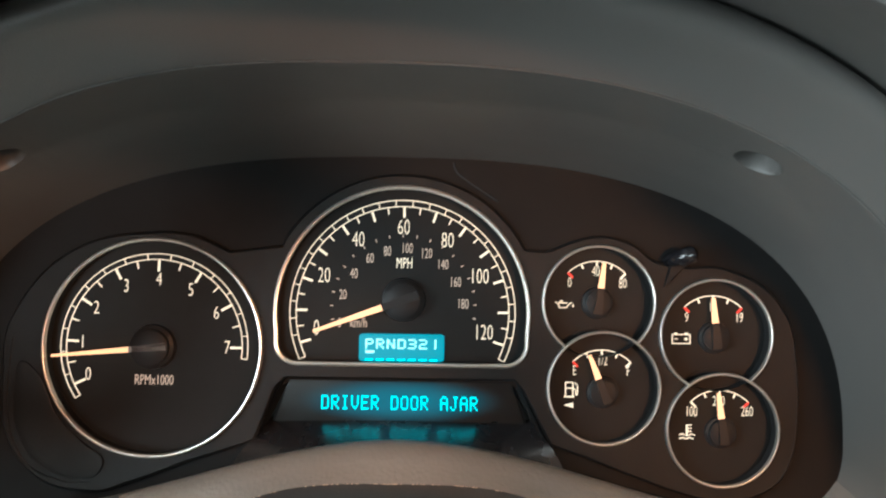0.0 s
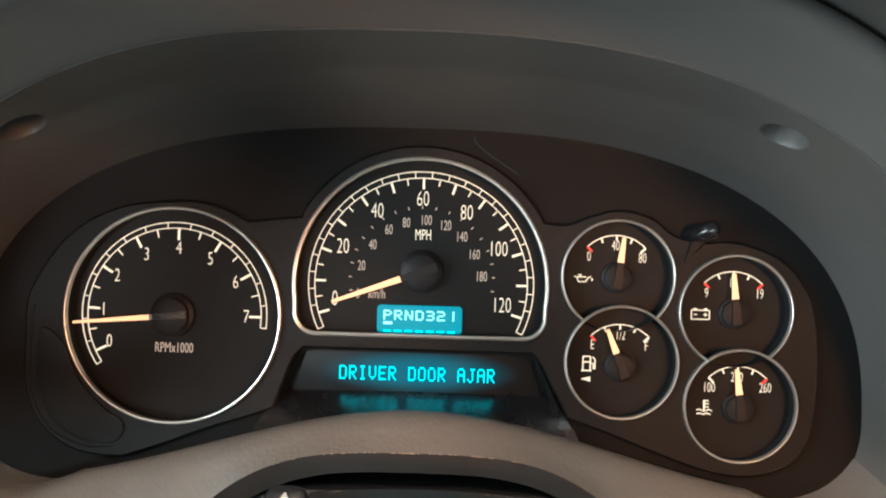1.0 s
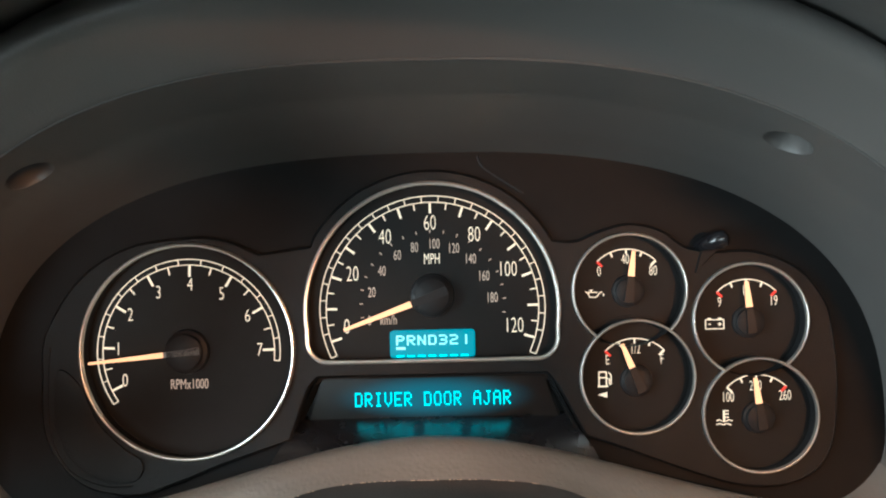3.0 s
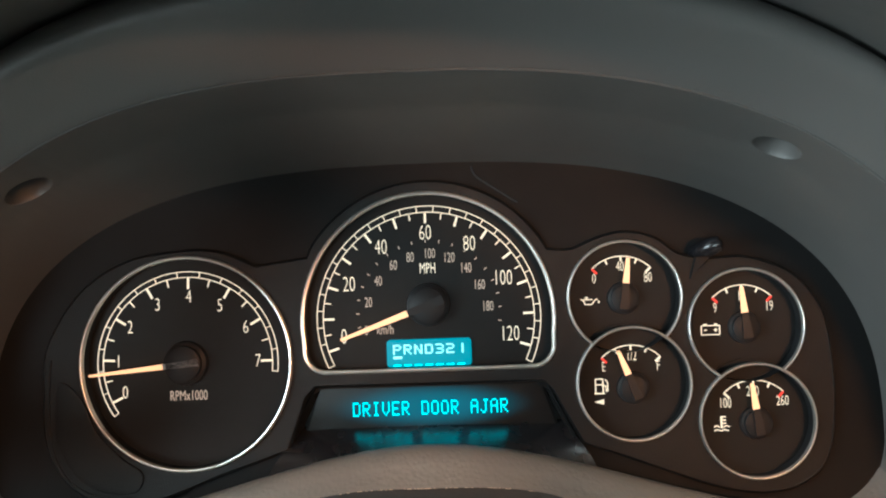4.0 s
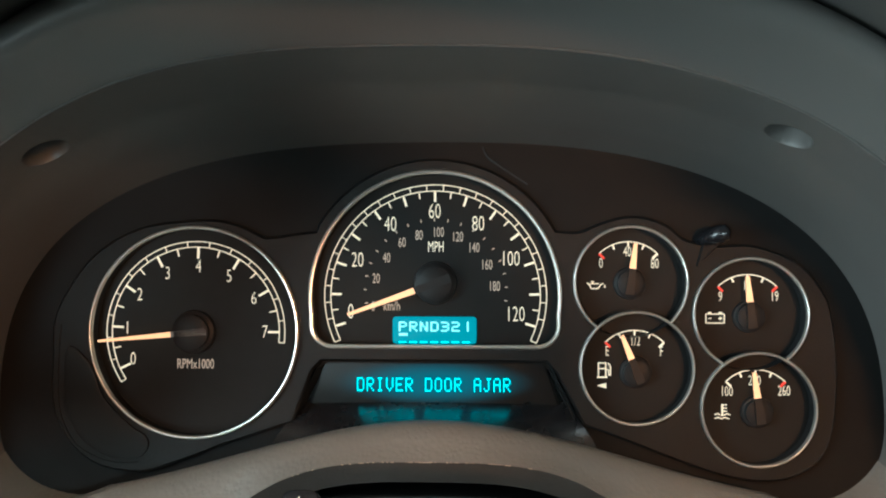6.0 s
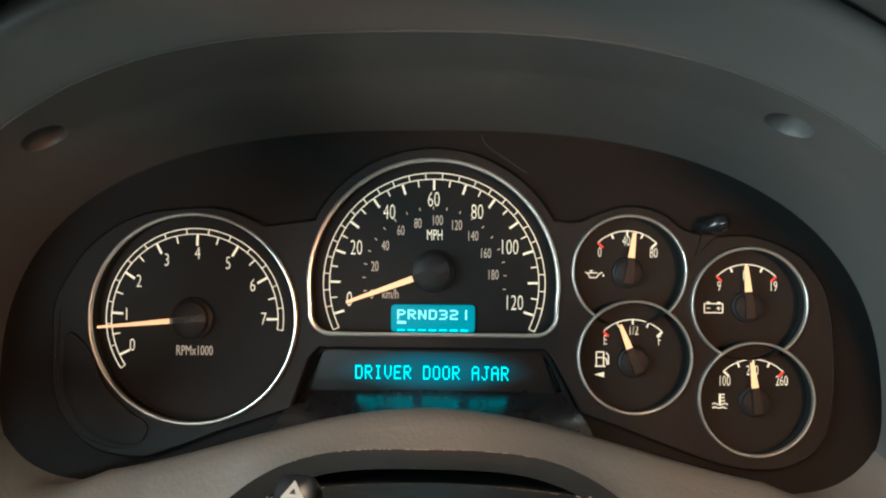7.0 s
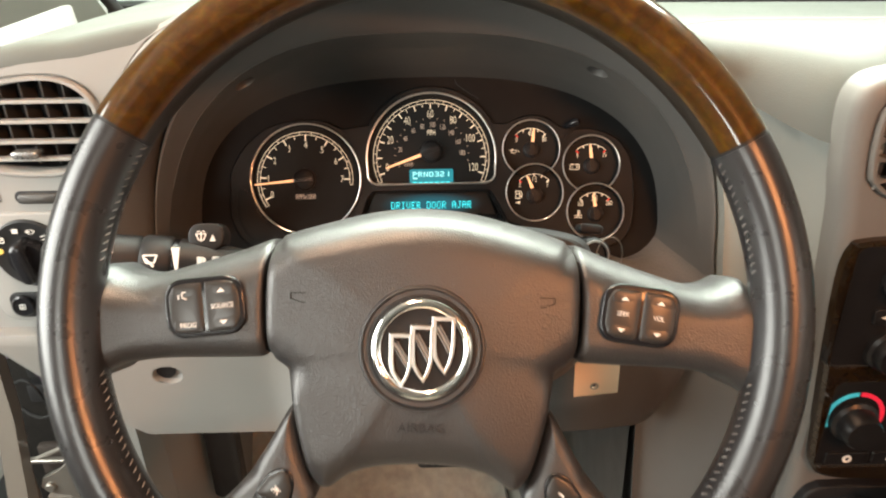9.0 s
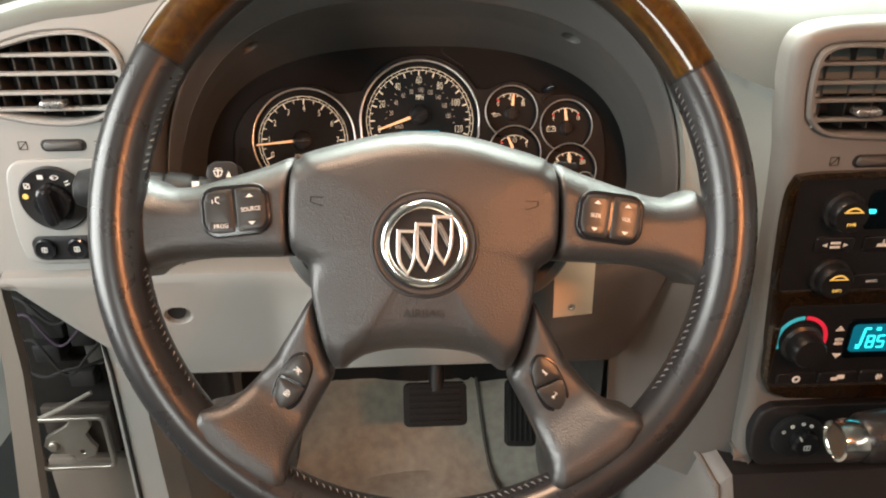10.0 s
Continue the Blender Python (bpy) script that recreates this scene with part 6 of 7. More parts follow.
for pcs in ([(-0.0205, 0.0105, -0.0165, 0.0145, 0.0007), (-0.0205, 0.0145, -0.0165, 0.0145, 0.0006), (-0.0205, 0.0105, -0.0165, 0.0105, 0.0006), (-0.0205, 0.0105, -0.0205, 0.0145, 0.0006), (-0.0165, 0.0105, -0.0165, 0.0145, 0.0006)],
            [(-0.0085, 0.0200, -0.0040, 0.0200, 0.0036)], [(0.0015, 0.0195, 0.0050, 0.0195, 0.0008), (0.0015, 0.0195, 0.0045, 0.0215, 0.0006), (0.0015, 0.0195, 0.0045, 0.0175, 0.0006), (0.0085, 0.0195, 0.0055, 0.0215, 0.0006), (0.0085, 0.0195, 0.0055, 0.0175, 0.0006)],
            [(0.0120, 0.0150, 0.0155, 0.0165, 0.0010), (0.0125, 0.0125, 0.0165, 0.0140, 0.0010)], [(0.0190, 0.0, 0.0240, 0.0, 0.0007), (0.0215, -0.0028, 0.0215, 0.0028, 0.0007), (0.0197, -0.0018, 0.0233, 0.0018, 0.0007), (0.0197, 0.0018, 0.0233, -0.0018, 0.0007)]):
    part("symbol", strokes(pcs, -0.0008, 0.0004), M_WHITE, lamps, "", ml, smooth=False)
dim = part("dimmer_panel", pillow(rounded(-0.337, 0.585, -0.256, 0.6075, 0.008, 6), 0.198, 0.1945, 0.0, 0.001, steps=2), M_BLACK, lamps, "black dimmer panel")
for x in (-0.3255, -0.2985, -0.272):
    part("button", lathe([(0.0090, -0.002), (0.0090, 0.002), (0.0078, 0.0035), (0.0055, 0.0030), (0.0005, 0.0032)], 28), M_BLACKGLOSS, dim, "round black button", pose(x, 0.1935, 0.5965))
    part("symbol", strokes([(x - 0.002, 0.5985, x + 0.002, 0.5985, 0.0006), (x + 0.002, 0.5985, x + 0.002, 0.5945, 0.0006), (x + 0.002, 0.5945, x - 0.002, 0.5945, 0.0006), (x - 0.002, 0.5945, x - 0.002, 0.5985, 0.0006), (x, 0.599, x, 0.594, 0.0008)], 0.1903, 0.0005), M_WHITE, dim, "", smooth=False)

# ---- knee panel ----
knee = thing("knee_panel", (-0.1, 0.2, 0.52), "smooth grey knee panel under the steering column", "panel")


def knee_bulge(x):
    """How far the panel swells towards the driver round the column, 0 to 1."""
    b = max(0.0, 1 - ((x - 0.03) / 0.17) ** 2)
    return b * b * (3 - 2 * b)


def knee_edge(x):
    """Bottom of the panel at x."""
    low = 0.460 + 0.036 * knee_bulge(x)
    if x < -0.25:
        low += 0.105 * ((-0.25 - x) / 0.12) ** 1.15
    if x > 0.17:
        low += 0.095 * min(1.0, (x - 0.17) / 0.052) ** 2.2
    return min(low, 0.555)


xs = [-0.369 + 0.591 * i / 120 for i in range(121)]
rows = []
for k in range(16):
    row = []
    for x in xs:
        bulge = knee_bulge(x)
        top, low = 0.571, knee_edge(x)
        w = k / 15
        if k == 0:
            y, z = 0.225, top + 0.004
        elif k < 4:
            a = radians(90 * (k - 1) / 2)
            y, z = 0.195 - 0.009 * math.sin(a), top - 0.009 * (1 - math.cos(a)) + 0.002
        elif k < 13:
            q = (k - 3) / 10
            y, z = 0.186, top - 0.008 + (low + 0.012 - top + 0.008) * q
        else:
            a = radians(90 * (k - 12) / 3)
            y, z = 0.186 + 0.014 * (1 - math.cos(a)), low + 0.012 - 0.012 * math.sin(a)
        y += -0.050 * bulge * min(1.0, w * 1.6)
        row.append((x, y, z))
    rows.append(row)
split = next(i for i, x in enumerate(xs) if x > 0.070)
knee_skin = loft([row[:split + 1] for row in rows], closed=False)
dent(knee_skin, Vector((-0.2225, 0.186 - 0.050 * knee_bulge(-0.2225), 0.5300)), Vector((0, 1, 0)), 0.0085, 0.008, Vector((1, 0, 0)), 1.5)
part("cover", knee_skin, M_KNEE, knee, "smooth grey moulded cover")
# right of the split the same cover goes on, its shade painted as darker plastic
part("column_filler", loft([row[split:] for row in rows], closed=False), M_TRIMDARK, knee, "cover's right side, coloured darker for shade")
part("filler_gap", tube([(x + 0.0015, p[1] + 0.003, p[2] - 0.0012) for x, p in zip(xs, rows[-1]) if x > 0.165], 0.0022, 8), M_BLACK, knee, "dark gap and shadow line along the cover's side")
part("cover_edge", loft([[(x, p[1], p[2]) for x, p in zip(xs, rows[-1])], [(x, p[1] + 0.05, p[2] + 0.02) for x, p in zip(xs, rows[-1])]], closed=False), M_BLACK, knee)
# black disc paints the shade at the bottom of the knee panel's recess
part("screw_head", lathe([(0.0075, -0.001), (0.0075, 0.0006), (0.0005, 0.0008)], 28), M_BLACK, knee, "black disc darkening the recess floor", pose(-0.2255, 0.1925, 0.5300) @ Matrix.Diagonal((1.1, 1, 0.9, 1)))

# ---- centre stack: wood surround, radio, climate panel ----
PX = STACK_Y
surround = thing("stack_surround", (0.43, PX, 0.58), "glossy burl wood surround of the centre controls", "trim panel")
out_ = [Vector(p) for p in spline([(0.2735, 0.64), (0.2755, 0.674), (0.285, 0.6815), (0.33, 0.683), (0.44, 0.683), (0.56, 0.682), (0.583, 0.672), (0.59, 0.64), (0.585, 0.52), (0.578, 0.486), (0.555, 0.4735), (0.44, 0.470), (0.34, 0.4715), (0.303, 0.476), (0.2885, 0.490), (0.283, 0.53)], 120)]
out_ = grown_loop(out_, -0.0028)
part("wood_frame", plate(out_, [rounded(0.2785, 0.5805, 0.584, 0.6790, 0.008), rounded(0.2895, 0.4865, 0.575, 0.569, 0.008)], PX - 0.004, PX + 0.006, 0.0025), M_WOODDARK, surround, "glossy burl wood frame")
part("radio_gasket", plate(rounded(0.2780, 0.5800, 0.5845, 0.6795, 0.0085), [rounded(0.2800, 0.5820, 0.5825, 0.6775, 0.007)], PX - 0.0030, PX + 0.003, 0.0005), M_RUBBER, surround, "dark gasket round the radio")
part("climate_gasket", plate(rounded(0.2890, 0.4860, 0.5755, 0.5695, 0.0085), [rounded(0.2910, 0.4880, 0.5735, 0.5675, 0.007)], PX - 0.0030, PX + 0.003, 0.0005), M_RUBBER, surround, "dark gasket round the climate panel")

radio = thing("radio", (0.43, PX, 0.63), "black car radio with two knobs and lit display", "radio")
part("fascia", plate(rounded(0.278, 0.580, 0.5845, 0.6795, 0.008), [], PX - 0.002, PX + 0.004, 0.001), M_FASCIA, radio, "black fascia")
for x, z in ((0.3175, 0.6525), (0.3200, 0.5955), (0.5430, 0.6525), (0.5430, 0.5955)):
    k = part("knob", lathe([(0.0165, -0.001), (0.0162, 0.004), (0.0140, 0.006), (0.0136, 0.013), (0.0122, 0.0148), (0.0005, 0.0150)], 44), M_FASCIA, radio, "black ridged knob", pose(x, PX - 0.002, z))
    seg = circle(x, z, 0.0075, 8, 35, 145, ends=True)
    part("symbol", strokes([(p[0], p[1], q[0], q[1], 0.0013) for p, q in zip(seg, seg[1:])] + [(x - 0.0075, z + 0.004, x + 0.0075, z + 0.004, 0.0008)], PX - 0.0171, 0.0005), M_AMBER, radio, "", smooth=False)
    part("legend", letters("PWR" if z > 0.62 else "INFO", 0.0026, x + 0.0006, z - 0.0060, PX - 0.0171, 0.9), M_AMBER, radio, "", smooth=False)
part("display", plate(rounded(0.338, 0.636, 0.522, 0.668, 0.004), [], PX - 0.0032, PX, 0.0006), M_VFDDARK, radio, "dark radio display")
part("lit_segment", plate(rounded(0.3360, 0.6495, 0.3440, 0.6530, 0.001), [], PX - 0.0040, PX - 0.003), M_VFD, radio, "lit cyan segment", smooth=False)
part("lit_digit", strokes([(0.3550, 0.6555, 0.3550, 0.6510, 0.0018), (0.3550, 0.6505, 0.3615, 0.6505, 0.0018), (0.3615, 0.6560, 0.3615, 0.6450, 0.0018)], PX - 0.0032, 0.0008), M_VFD, radio, "lit cyan digit", smooth=False)
for k in range(4):
    part("lit_segment", plate(rounded(0.3655 + 0.011 * k, 0.6455, 0.3730 + 0.011 * k, 0.6555, 0.001), [], PX - 0.0040, PX - 0.003), M_VFD, radio, "lit cyan segment", smooth=False)
for z in (0.6235, 0.5905):
    for k in range(5):
        x = 0.318 + 0.0385 * k if z > 0.6 else 0.356 + 0.036 * k
        bt = part("button", pillow(rounded(x - 0.0155, z - 0.0065, x + 0.0155, z + 0.0065, 0.003, 4), PX, PX - 0.003, 0.0003, 0.001, steps=2), M_FASCIA, radio, "black button")
        if z > 0.6 and k == 0:
            part("symbol", strokes([(x - 0.0105, z, x - 0.0065, z, 0.0001, 0.0034), (x + 0.0105, z, x + 0.0065, z, 0.0001, 0.0034), (x - 0.004, z + 0.0018, x + 0.004, z + 0.0018, 0.0020), (x - 0.004, z - 0.0018, x + 0.004, z - 0.0018, 0.0020)], PX - 0.0042, 0.0004), M_WHITE, radio, "", smooth=False)
        elif z < 0.6 and k == 0:
            part("legend", letters("BAND", 0.0026, x, z, PX - 0.0044, 0.95), M_WHITE, radio, "", smooth=False)
        else:
            part("symbol", strokes([(x - 0.005, z - 0.0008, x + 0.005, z - 0.0008, 0.0026), (x, z - 0.001, x, z + 0.0040, 0.0010)], PX - 0.0044, 0.0004), M_WHITE, radio, "", smooth=False)

climate = thing("climate_panel", (0.43, PX, 0.525), "black climate control panel with lit cyan display", "control panel")
part("fascia", plate(rounded(0.289, 0.486, 0.5755, 0.5695, 0.008), [], PX - 0.002, PX + 0.004, 0.001), M_FASCIA, climate, "black fascia")
KX, KZ = 0.3115, 0.5315
for a0, a1, mt_, lab in ((92, 205, M_BLUE, "blue cold scale"), (88, -22, M_REDARC, "red warm scale")):
    part("scale", arc_band(KX - 0.0005, KZ + 0.0035, 0.0208, 0.0034, a0, a1, PX - 0.002), mt_, climate, lab, smooth=False)
part("knob", lathe([(0.0180, -0.001), (0.0178, 0.003), (0.0150, 0.005), (0.0140, 0.016), (0.0125, 0.018), (0.0005, 0.0182)], 48), M_FASCIA, climate, "black temperature knob", pose(KX, PX - 0.002, KZ))
part("symbol", bar(0.3428, 0.5425, 0.3428, 0.5470, 0.0080, PX - 0.002, 0.0008, 0.0004), M_WHITE, climate, "", smooth=False)
part("symbol", bar(0.3455, 0.5195, 0.3455, 0.5150, 0.0080, PX - 0.002, 0.0008, 0.0004), M_WHITE, climate, "", smooth=False)
part("symbol", strokes([(0.3408, 0.5335, 0.3478, 0.5335, 0.0026), (0.3408, 0.5298, 0.3478, 0.5298, 0.0026), (0.3443, 0.5355, 0.3443, 0.5278, 0.001)], PX - 0.002, 0.0006), M_WHITE, climate, "", smooth=False)
disp = part("display", plate(rounded(0.350, 0.5150, 0.460, 0.5530, 0.004), [], PX - 0.0030, PX, 0.0006), M_VFDDARK, climate, "lit cyan climate display")
# glowing plate stands in for the halo round the climate digits
part("lit_field", plate(rounded(0.3535, 0.5215, 0.4010, 0.5485, 0.004), [], PX - 0.0034, PX - 0.003), M_VFDHALO, disp, "soft glow halo put behind the digits")
part("lit_segment", strokes([(0.3625, 0.5280, 0.3640, 0.5445, 0.0020), (0.3640, 0.5445, 0.3690, 0.5445, 0.0020), (0.3590, 0.5270, 0.3625, 0.5270, 0.0040), (0.3735, 0.5440, 0.3775, 0.5440, 0.0030), (0.3890, 0.5320, 0.3970, 0.5390, 0.0030, 0.0050)], PX - 0.0034, 0.0006), M_VFD, disp, "", smooth=False)
for k, ch in enumerate("85"):
    x, z, q = 0.3680 + 0.0090 * k, 0.5260, 0.0056
    segs = [(x, z, x + q, z, 0.0015), (x, z + q, x + q, z + q, 0.0015), (x, z + 2 * q, x + q, z + 2 * q, 0.0015), (x, z + q, x, z + 2 * q, 0.0015), (x + q, z, x + q, z + q, 0.0015)]
    if ch == "8":
        segs += [(x, z, x, z + q, 0.0015), (x + q, z + q, x + q, z + 2 * q, 0.0015)]
    part("lit_digit", strokes(segs, PX - 0.0034, 0.0006), M_VFD, disp, "", smooth=False)
for k in range(5):
    x, z = 0.3145 + 0.0365 * k, 0.4955
    part("button", pillow(rounded(x - 0.0170, z - 0.0058, x + 0.0170, z + 0.0058, 0.0025, 4), PX, PX - 0.003, 0.0003, 0.001, steps=2), M_FASCIA, climate, "black button")
    if k == 0:
        part("symbol", ring(x, z, PX - 0.0050, 0.0026, 0.0020, 0.0008, 20), M_WHITE, climate, "")
    elif k == 1:
        part("symbol", strokes([(x - 0.006, z - 0.0006, x, z - 0.0006, 0.0030), (x - 0.001, z + 0.0012, x + 0.0055, z + 0.0012, 0.0040)], PX - 0.0044, 0.0005), M_WHITE, climate, "", smooth=False)
    else:
        part("symbol", strokes([(x - 0.003, z, x + 0.003, z, 0.0014), (x - 0.0018, z - 0.0026, x + 0.0018, z + 0.0026, 0.0014), (x - 0.0018, z + 0.0026, x + 0.0018, z - 0.0026, 0.0014)], PX - 0.0044, 0.0005), M_WHITE, climate, "", smooth=False)

# ---- lower stack, wiper dial, gear lever, console ----
lower = thing("lower_switch_panel", (0.36, 0.105, 0.435), "black lower switch panel with a round dial", "switch panel")
lowl = [Vector(p) for p in spline([(0.2865, 0.432), (0.289, 0.454), (0.298, 0.4645), (0.32, 0.467), (0.45, 0.466), (0.585, 0.466), (0.59, 0.43), (0.585, 0.402), (0.45, 0.400), (0.32, 0.400), (0.294, 0.405)], 70)]
part("tray", pillow(lowl, 0.125, 0.110, -0.0015, 0.003, steps=2), M_BLACK, lower, "black recessed tray")
md = pose(0.3270, 0.106, 0.4350) @ Matrix.Scale(0.86, 4)
part("dial_bezel", lathe([(0.0270, -0.004), (0.0268, 0.003), (0.0250, 0.0042), (0.0005, 0.0042)], 48), M_BLACK, lower, "round black dial", md)
part("dial_knob", lathe([(0.0145, 0.003), (0.0142, 0.012), (0.0120, 0.0145), (0.0005, 0.0145)], 36), M_BLACKGLOSS, lower, "black knob", md @ pose(0.005, 0, -0.003))
part("pointer", bar(-0.0055, 0.0100, -0.0020, 0.0050, 0.0016, -0.0147, 0.0005), M_WHITE, lower, "", md, smooth=False)
for x, z in ((-0.0170, 0.0085), (-0.0090, 0.0150), (0.0020, 0.0180), (0.0110, 0.0150)):
    part("symbol", ring(x, z, -0.0050, 0.0016, 0.0010, 0.0008, 16), M_WHITE, lower, "", md)
part("symbol", strokes([(0.002, -0.002, 0.008, -0.002, 0.0008), (0.002, -0.007, 0.008, -0.007, 0.0008), (0.002, -0.002, 0.002, -0.007, 0.0008), (0.008, -0.002, 0.008, -0.007, 0.0008), (0.005, -0.003, 0.005, -0.006, 0.0008)], -0.0147, 0.0004), M_WHITE, lower, "", md, smooth=False)

lever = thing("gear_lever", (0.45, -0.02, 0.30), "dark leather gear lever with a chrome collar", "gear lever")
ga = pose(0.3165, 0.040, 0.4865, 0, 0, 4)
part("release_button", lathe([(0.0125, -0.004), (0.0125, 0.0035), (0.0115, 0.005), (0.0005, 0.0052)], 40, "y"), M_LEATHER, lever, "dark end button", ga @ pose(0.0075, 0, 0, 0, 0, -90))
part("collar", lathe([(0.0152, -0.0185), (0.0168, -0.015), (0.0172, -0.008), (0.0165, 0.0), (0.0158, 0.003), (0.0135, 0.0036), (0.0128, 0.002)], 48, "y"), M_CHROME, lever, "polished chrome collar", ga @ pose(0, 0, 0, 0, 0, -90))
part("grip", tube([(0.3330, 0.042, 0.4865), (0.337, 0.042, 0.487), (0.39, 0.043, 0.489), (0.425, 0.042, 0.487), (0.450, 0.038, 0.476), (0.460, 0.034, 0.455)], [0.0160, 0.0195, 0.0235, 0.0250, 0.0245, 0.018], 32), M_LEATHER, lever, "dark leather grip")
part("stem", tube([(0.458, 0.034, 0.46), (0.452, 0.01, 0.36), (0.448, 0.0, 0.24)], 0.012, 16), M_BLACK, lever, "black stem")

console = thing("centre_console", (0.45, -0.2, 0.0), "grey centre console between the seats", "console")
rows = []
for y, x0, z1 in ((-0.7, 0.262, 0.235), (-0.1, 0.262, 0.235), (0.02, 0.262, 0.25), (0.08, 0.266, 0.33), (0.105, 0.262, 0.392), (0.16, 0.256, 0.398), (0.30, 0.240, 0.400), (0.60, 0.215, 0.40)):
    rows.append([(x0 - 0.03, y, -0.02), (x0 - 0.022, y, 0.05), (x0 - 0.006, y, z1 - 0.05), (x0 + 0.002, y, z1 - 0.012), (x0 + 0.014, y, z1), (x0 + 0.06, y, z1), (x0 + 0.34, y, z1)])
part("side", loft([row[:5] for row in rows], closed=False), M_STACK, console, "grey console side")
part("top_plate", loft([row[4:] for row in rows], closed=False), M_BLACK, console, "black shift plate")
part("seam", tube([(0.2562, 0.155, 0.405), (0.2556, 0.1545, 0.30), (0.245, 0.1545, 0.08)], 0.0012, 6), M_BLACK, console, "dark panel joint")
part("edge_bead", tube([(row[3][0] - 0.001, row[3][1], row[3][2]) for row in rows[2:]], 0.003, 8), M_STACK, console, "rounded edge bead")

# carpeted side of the tunnel, closing the footwell beside the accelerator
rows = []
for y in (0.235, 0.34, 0.46, 0.60, 0.75, 0.88):
    rows.append([(0.196 - 0.012 * w + 0.10 * max(0.0, 0.25 - w) ** 2, y, 0.02 + 0.50 * w) for w in [i / 10 for i in range(11)]])
tunnel = thing("tunnel_trim", (0.19, 0.5, 0.0), "dark grey tunnel trim beside the accelerator", "trim panel")
part("side", loft(rows, closed=False), M_TRIMDARK, tunnel, "dark grey side trim")

# dark sheet added over the toe board to darken the strip behind the pedals
rows = [[(x, y, floor_height(x, y) + 0.022) for x in [-0.34 + 0.53 * i / 30 for i in range(31)]] for y in [0.635 + 0.245 * k / 14 for k in range(15)]]
rows.insert(0, [(p[0], p[1] - 0.002, p[2] - 0.022) for p in rows[0]])
tagged(part("toe_board", loft(rows, closed=False), M_RUBBER, None), "dark sheet added over the toe board", "toe board", kind="structure")

# ---- pedals ----
brake = thing("brake_pedal", (0.017, 0.43, 0.23), "black ribbed rubber brake pedal", "pedal")
mp = pose(0.0175, 0.425, 0.231, -28, 0, 0)
part("pad_plate", pillow(rounded(-0.0440, -0.0300, 0.0440, 0.0300, 0.008, 5), 0.012, 0.002, 0.001, 0.003, steps=2), M_RUBBER, brake, "black rubber pad", mp)
for k in range(6):
    z = -0.022 + 0.0088 * k
    part("rib", box(-0.036, -0.0045, z - 0.0022, 0.036, 0.002, z + 0.0022, 0.0012, 1), M_RUBBER, brake, "", mp)
part("arm", tube([(0.02, 0.437, 0.245), (0.022, 0.50, 0.33), (0.024, 0.53, 0.48)], 0.011, 12), M_BLACK, brake, "dark steel arm")
gas = thing("accelerator_pedal", (0.142, 0.45, 0.17), "black ribbed accelerator pedal", "pedal")
mg = pose(0.1435, 0.455, 0.187, -32, 3, 0)
part("pad_plate", pillow(rounded(-0.0225, -0.0480, 0.0225, 0.0480, 0.007, 5), 0.012, 0.002, 0.001, 0.003, steps=2), M_RUBBER, gas, "black rubber pad", mg)
for k in range(5):
    x = -0.015 + 0.0075 * k
    part("rib", box(x - 0.0018, -0.0040, -0.040, x + 0.0018, 0.002, 0.040, 0.001, 1), M_RUBBER, gas, "", mg)
part("arm", tube([(0.145, 0.475, 0.21), (0.147, 0.54, 0.29), (0.148, 0.57, 0.42)], 0.008, 12), M_BLACK, gas, "dark steel arm")
mat_ = thing("floor_mat", (-0.05, 0.3, 0.01), "grey carpet floor mat with a dark bound edge", "floor mat")
out_ = [Vector(p) for p in spline([(-0.24, -0.2), (-0.235, 0.3), (-0.20, 0.60), (-0.16, 0.70), (0.02, 0.72), (0.085, 0.68), (0.12, 0.50), (0.17, 0.40), (0.19, 0.2), (0.19, -0.2)], 70)]
ctr = Vector((-0.03, 0.25))
loops = []
for s in (1.0, 0.985, 0.9, 0.75, 0.6, 0.45, 0.3, 0.15, 0.03):
    loops.append([((p[0] - ctr[0]) * s + ctr[0], (p[1] - ctr[1]) * s + ctr[1], floor_height((p[0] - ctr[0]) * s + ctr[0], (p[1] - ctr[1]) * s + ctr[1]) + (0.004 if s == 1.0 else 0.009)) for p in out_])
part("carpet_face", loft(loops, cap1=True), M_CARPET, mat_, "worn grey pile")
part("binding", tube([(p[0], p[1], floor_height(p[0], p[1]) + 0.007) for p in out_], 0.0032, 8, closed=True), M_CARPETDARK, mat_, "dark bound edge")

# ---- door opening on the driver's side ----
pillar = thing("hinge_pillar", (-0.43, 0.35, 0.2), "bare hinge pillar with door check in the open doorway", "door pillar")
part("inner_post", loft([[(-0.352, 0.30, 0.60), (-0.345, 0.285, 0.60), (-0.315, 0.285, 0.60), (-0.308, 0.31, 0.60)], [(-0.352, 0.30, 0.40), (-0.345, 0.285, 0.40), (-0.312, 0.285, 0.40), (-0.300, 0.31, 0.40)], [(-0.345, 0.28, 0.20), (-0.338, 0.265, 0.20), (-0.300, 0.265, 0.20), (-0.288, 0.30, 0.20)], [(-0.325, 0.22, 0.0), (-0.318, 0.205, 0.0), (-0.270, 0.205, 0.0), (-0.255, 0.25, 0.0)]]), M_KNEE, pillar, "grey kick panel edge")
part("panel_joint", tube([(-0.3435, 0.2845, 0.46), (-0.3395, 0.2845, 0.40), (-0.3320, 0.2640, 0.20), (-0.3100, 0.2040, 0.0)], 0.0022, 8), M_RUBBER, pillar, "dark joint in the panel edge")
part("kick_panel", box(-0.318, 0.30, -0.02, -0.300, 0.80, 0.52, 0.004), M_DASH, pillar, "grey kick panel")
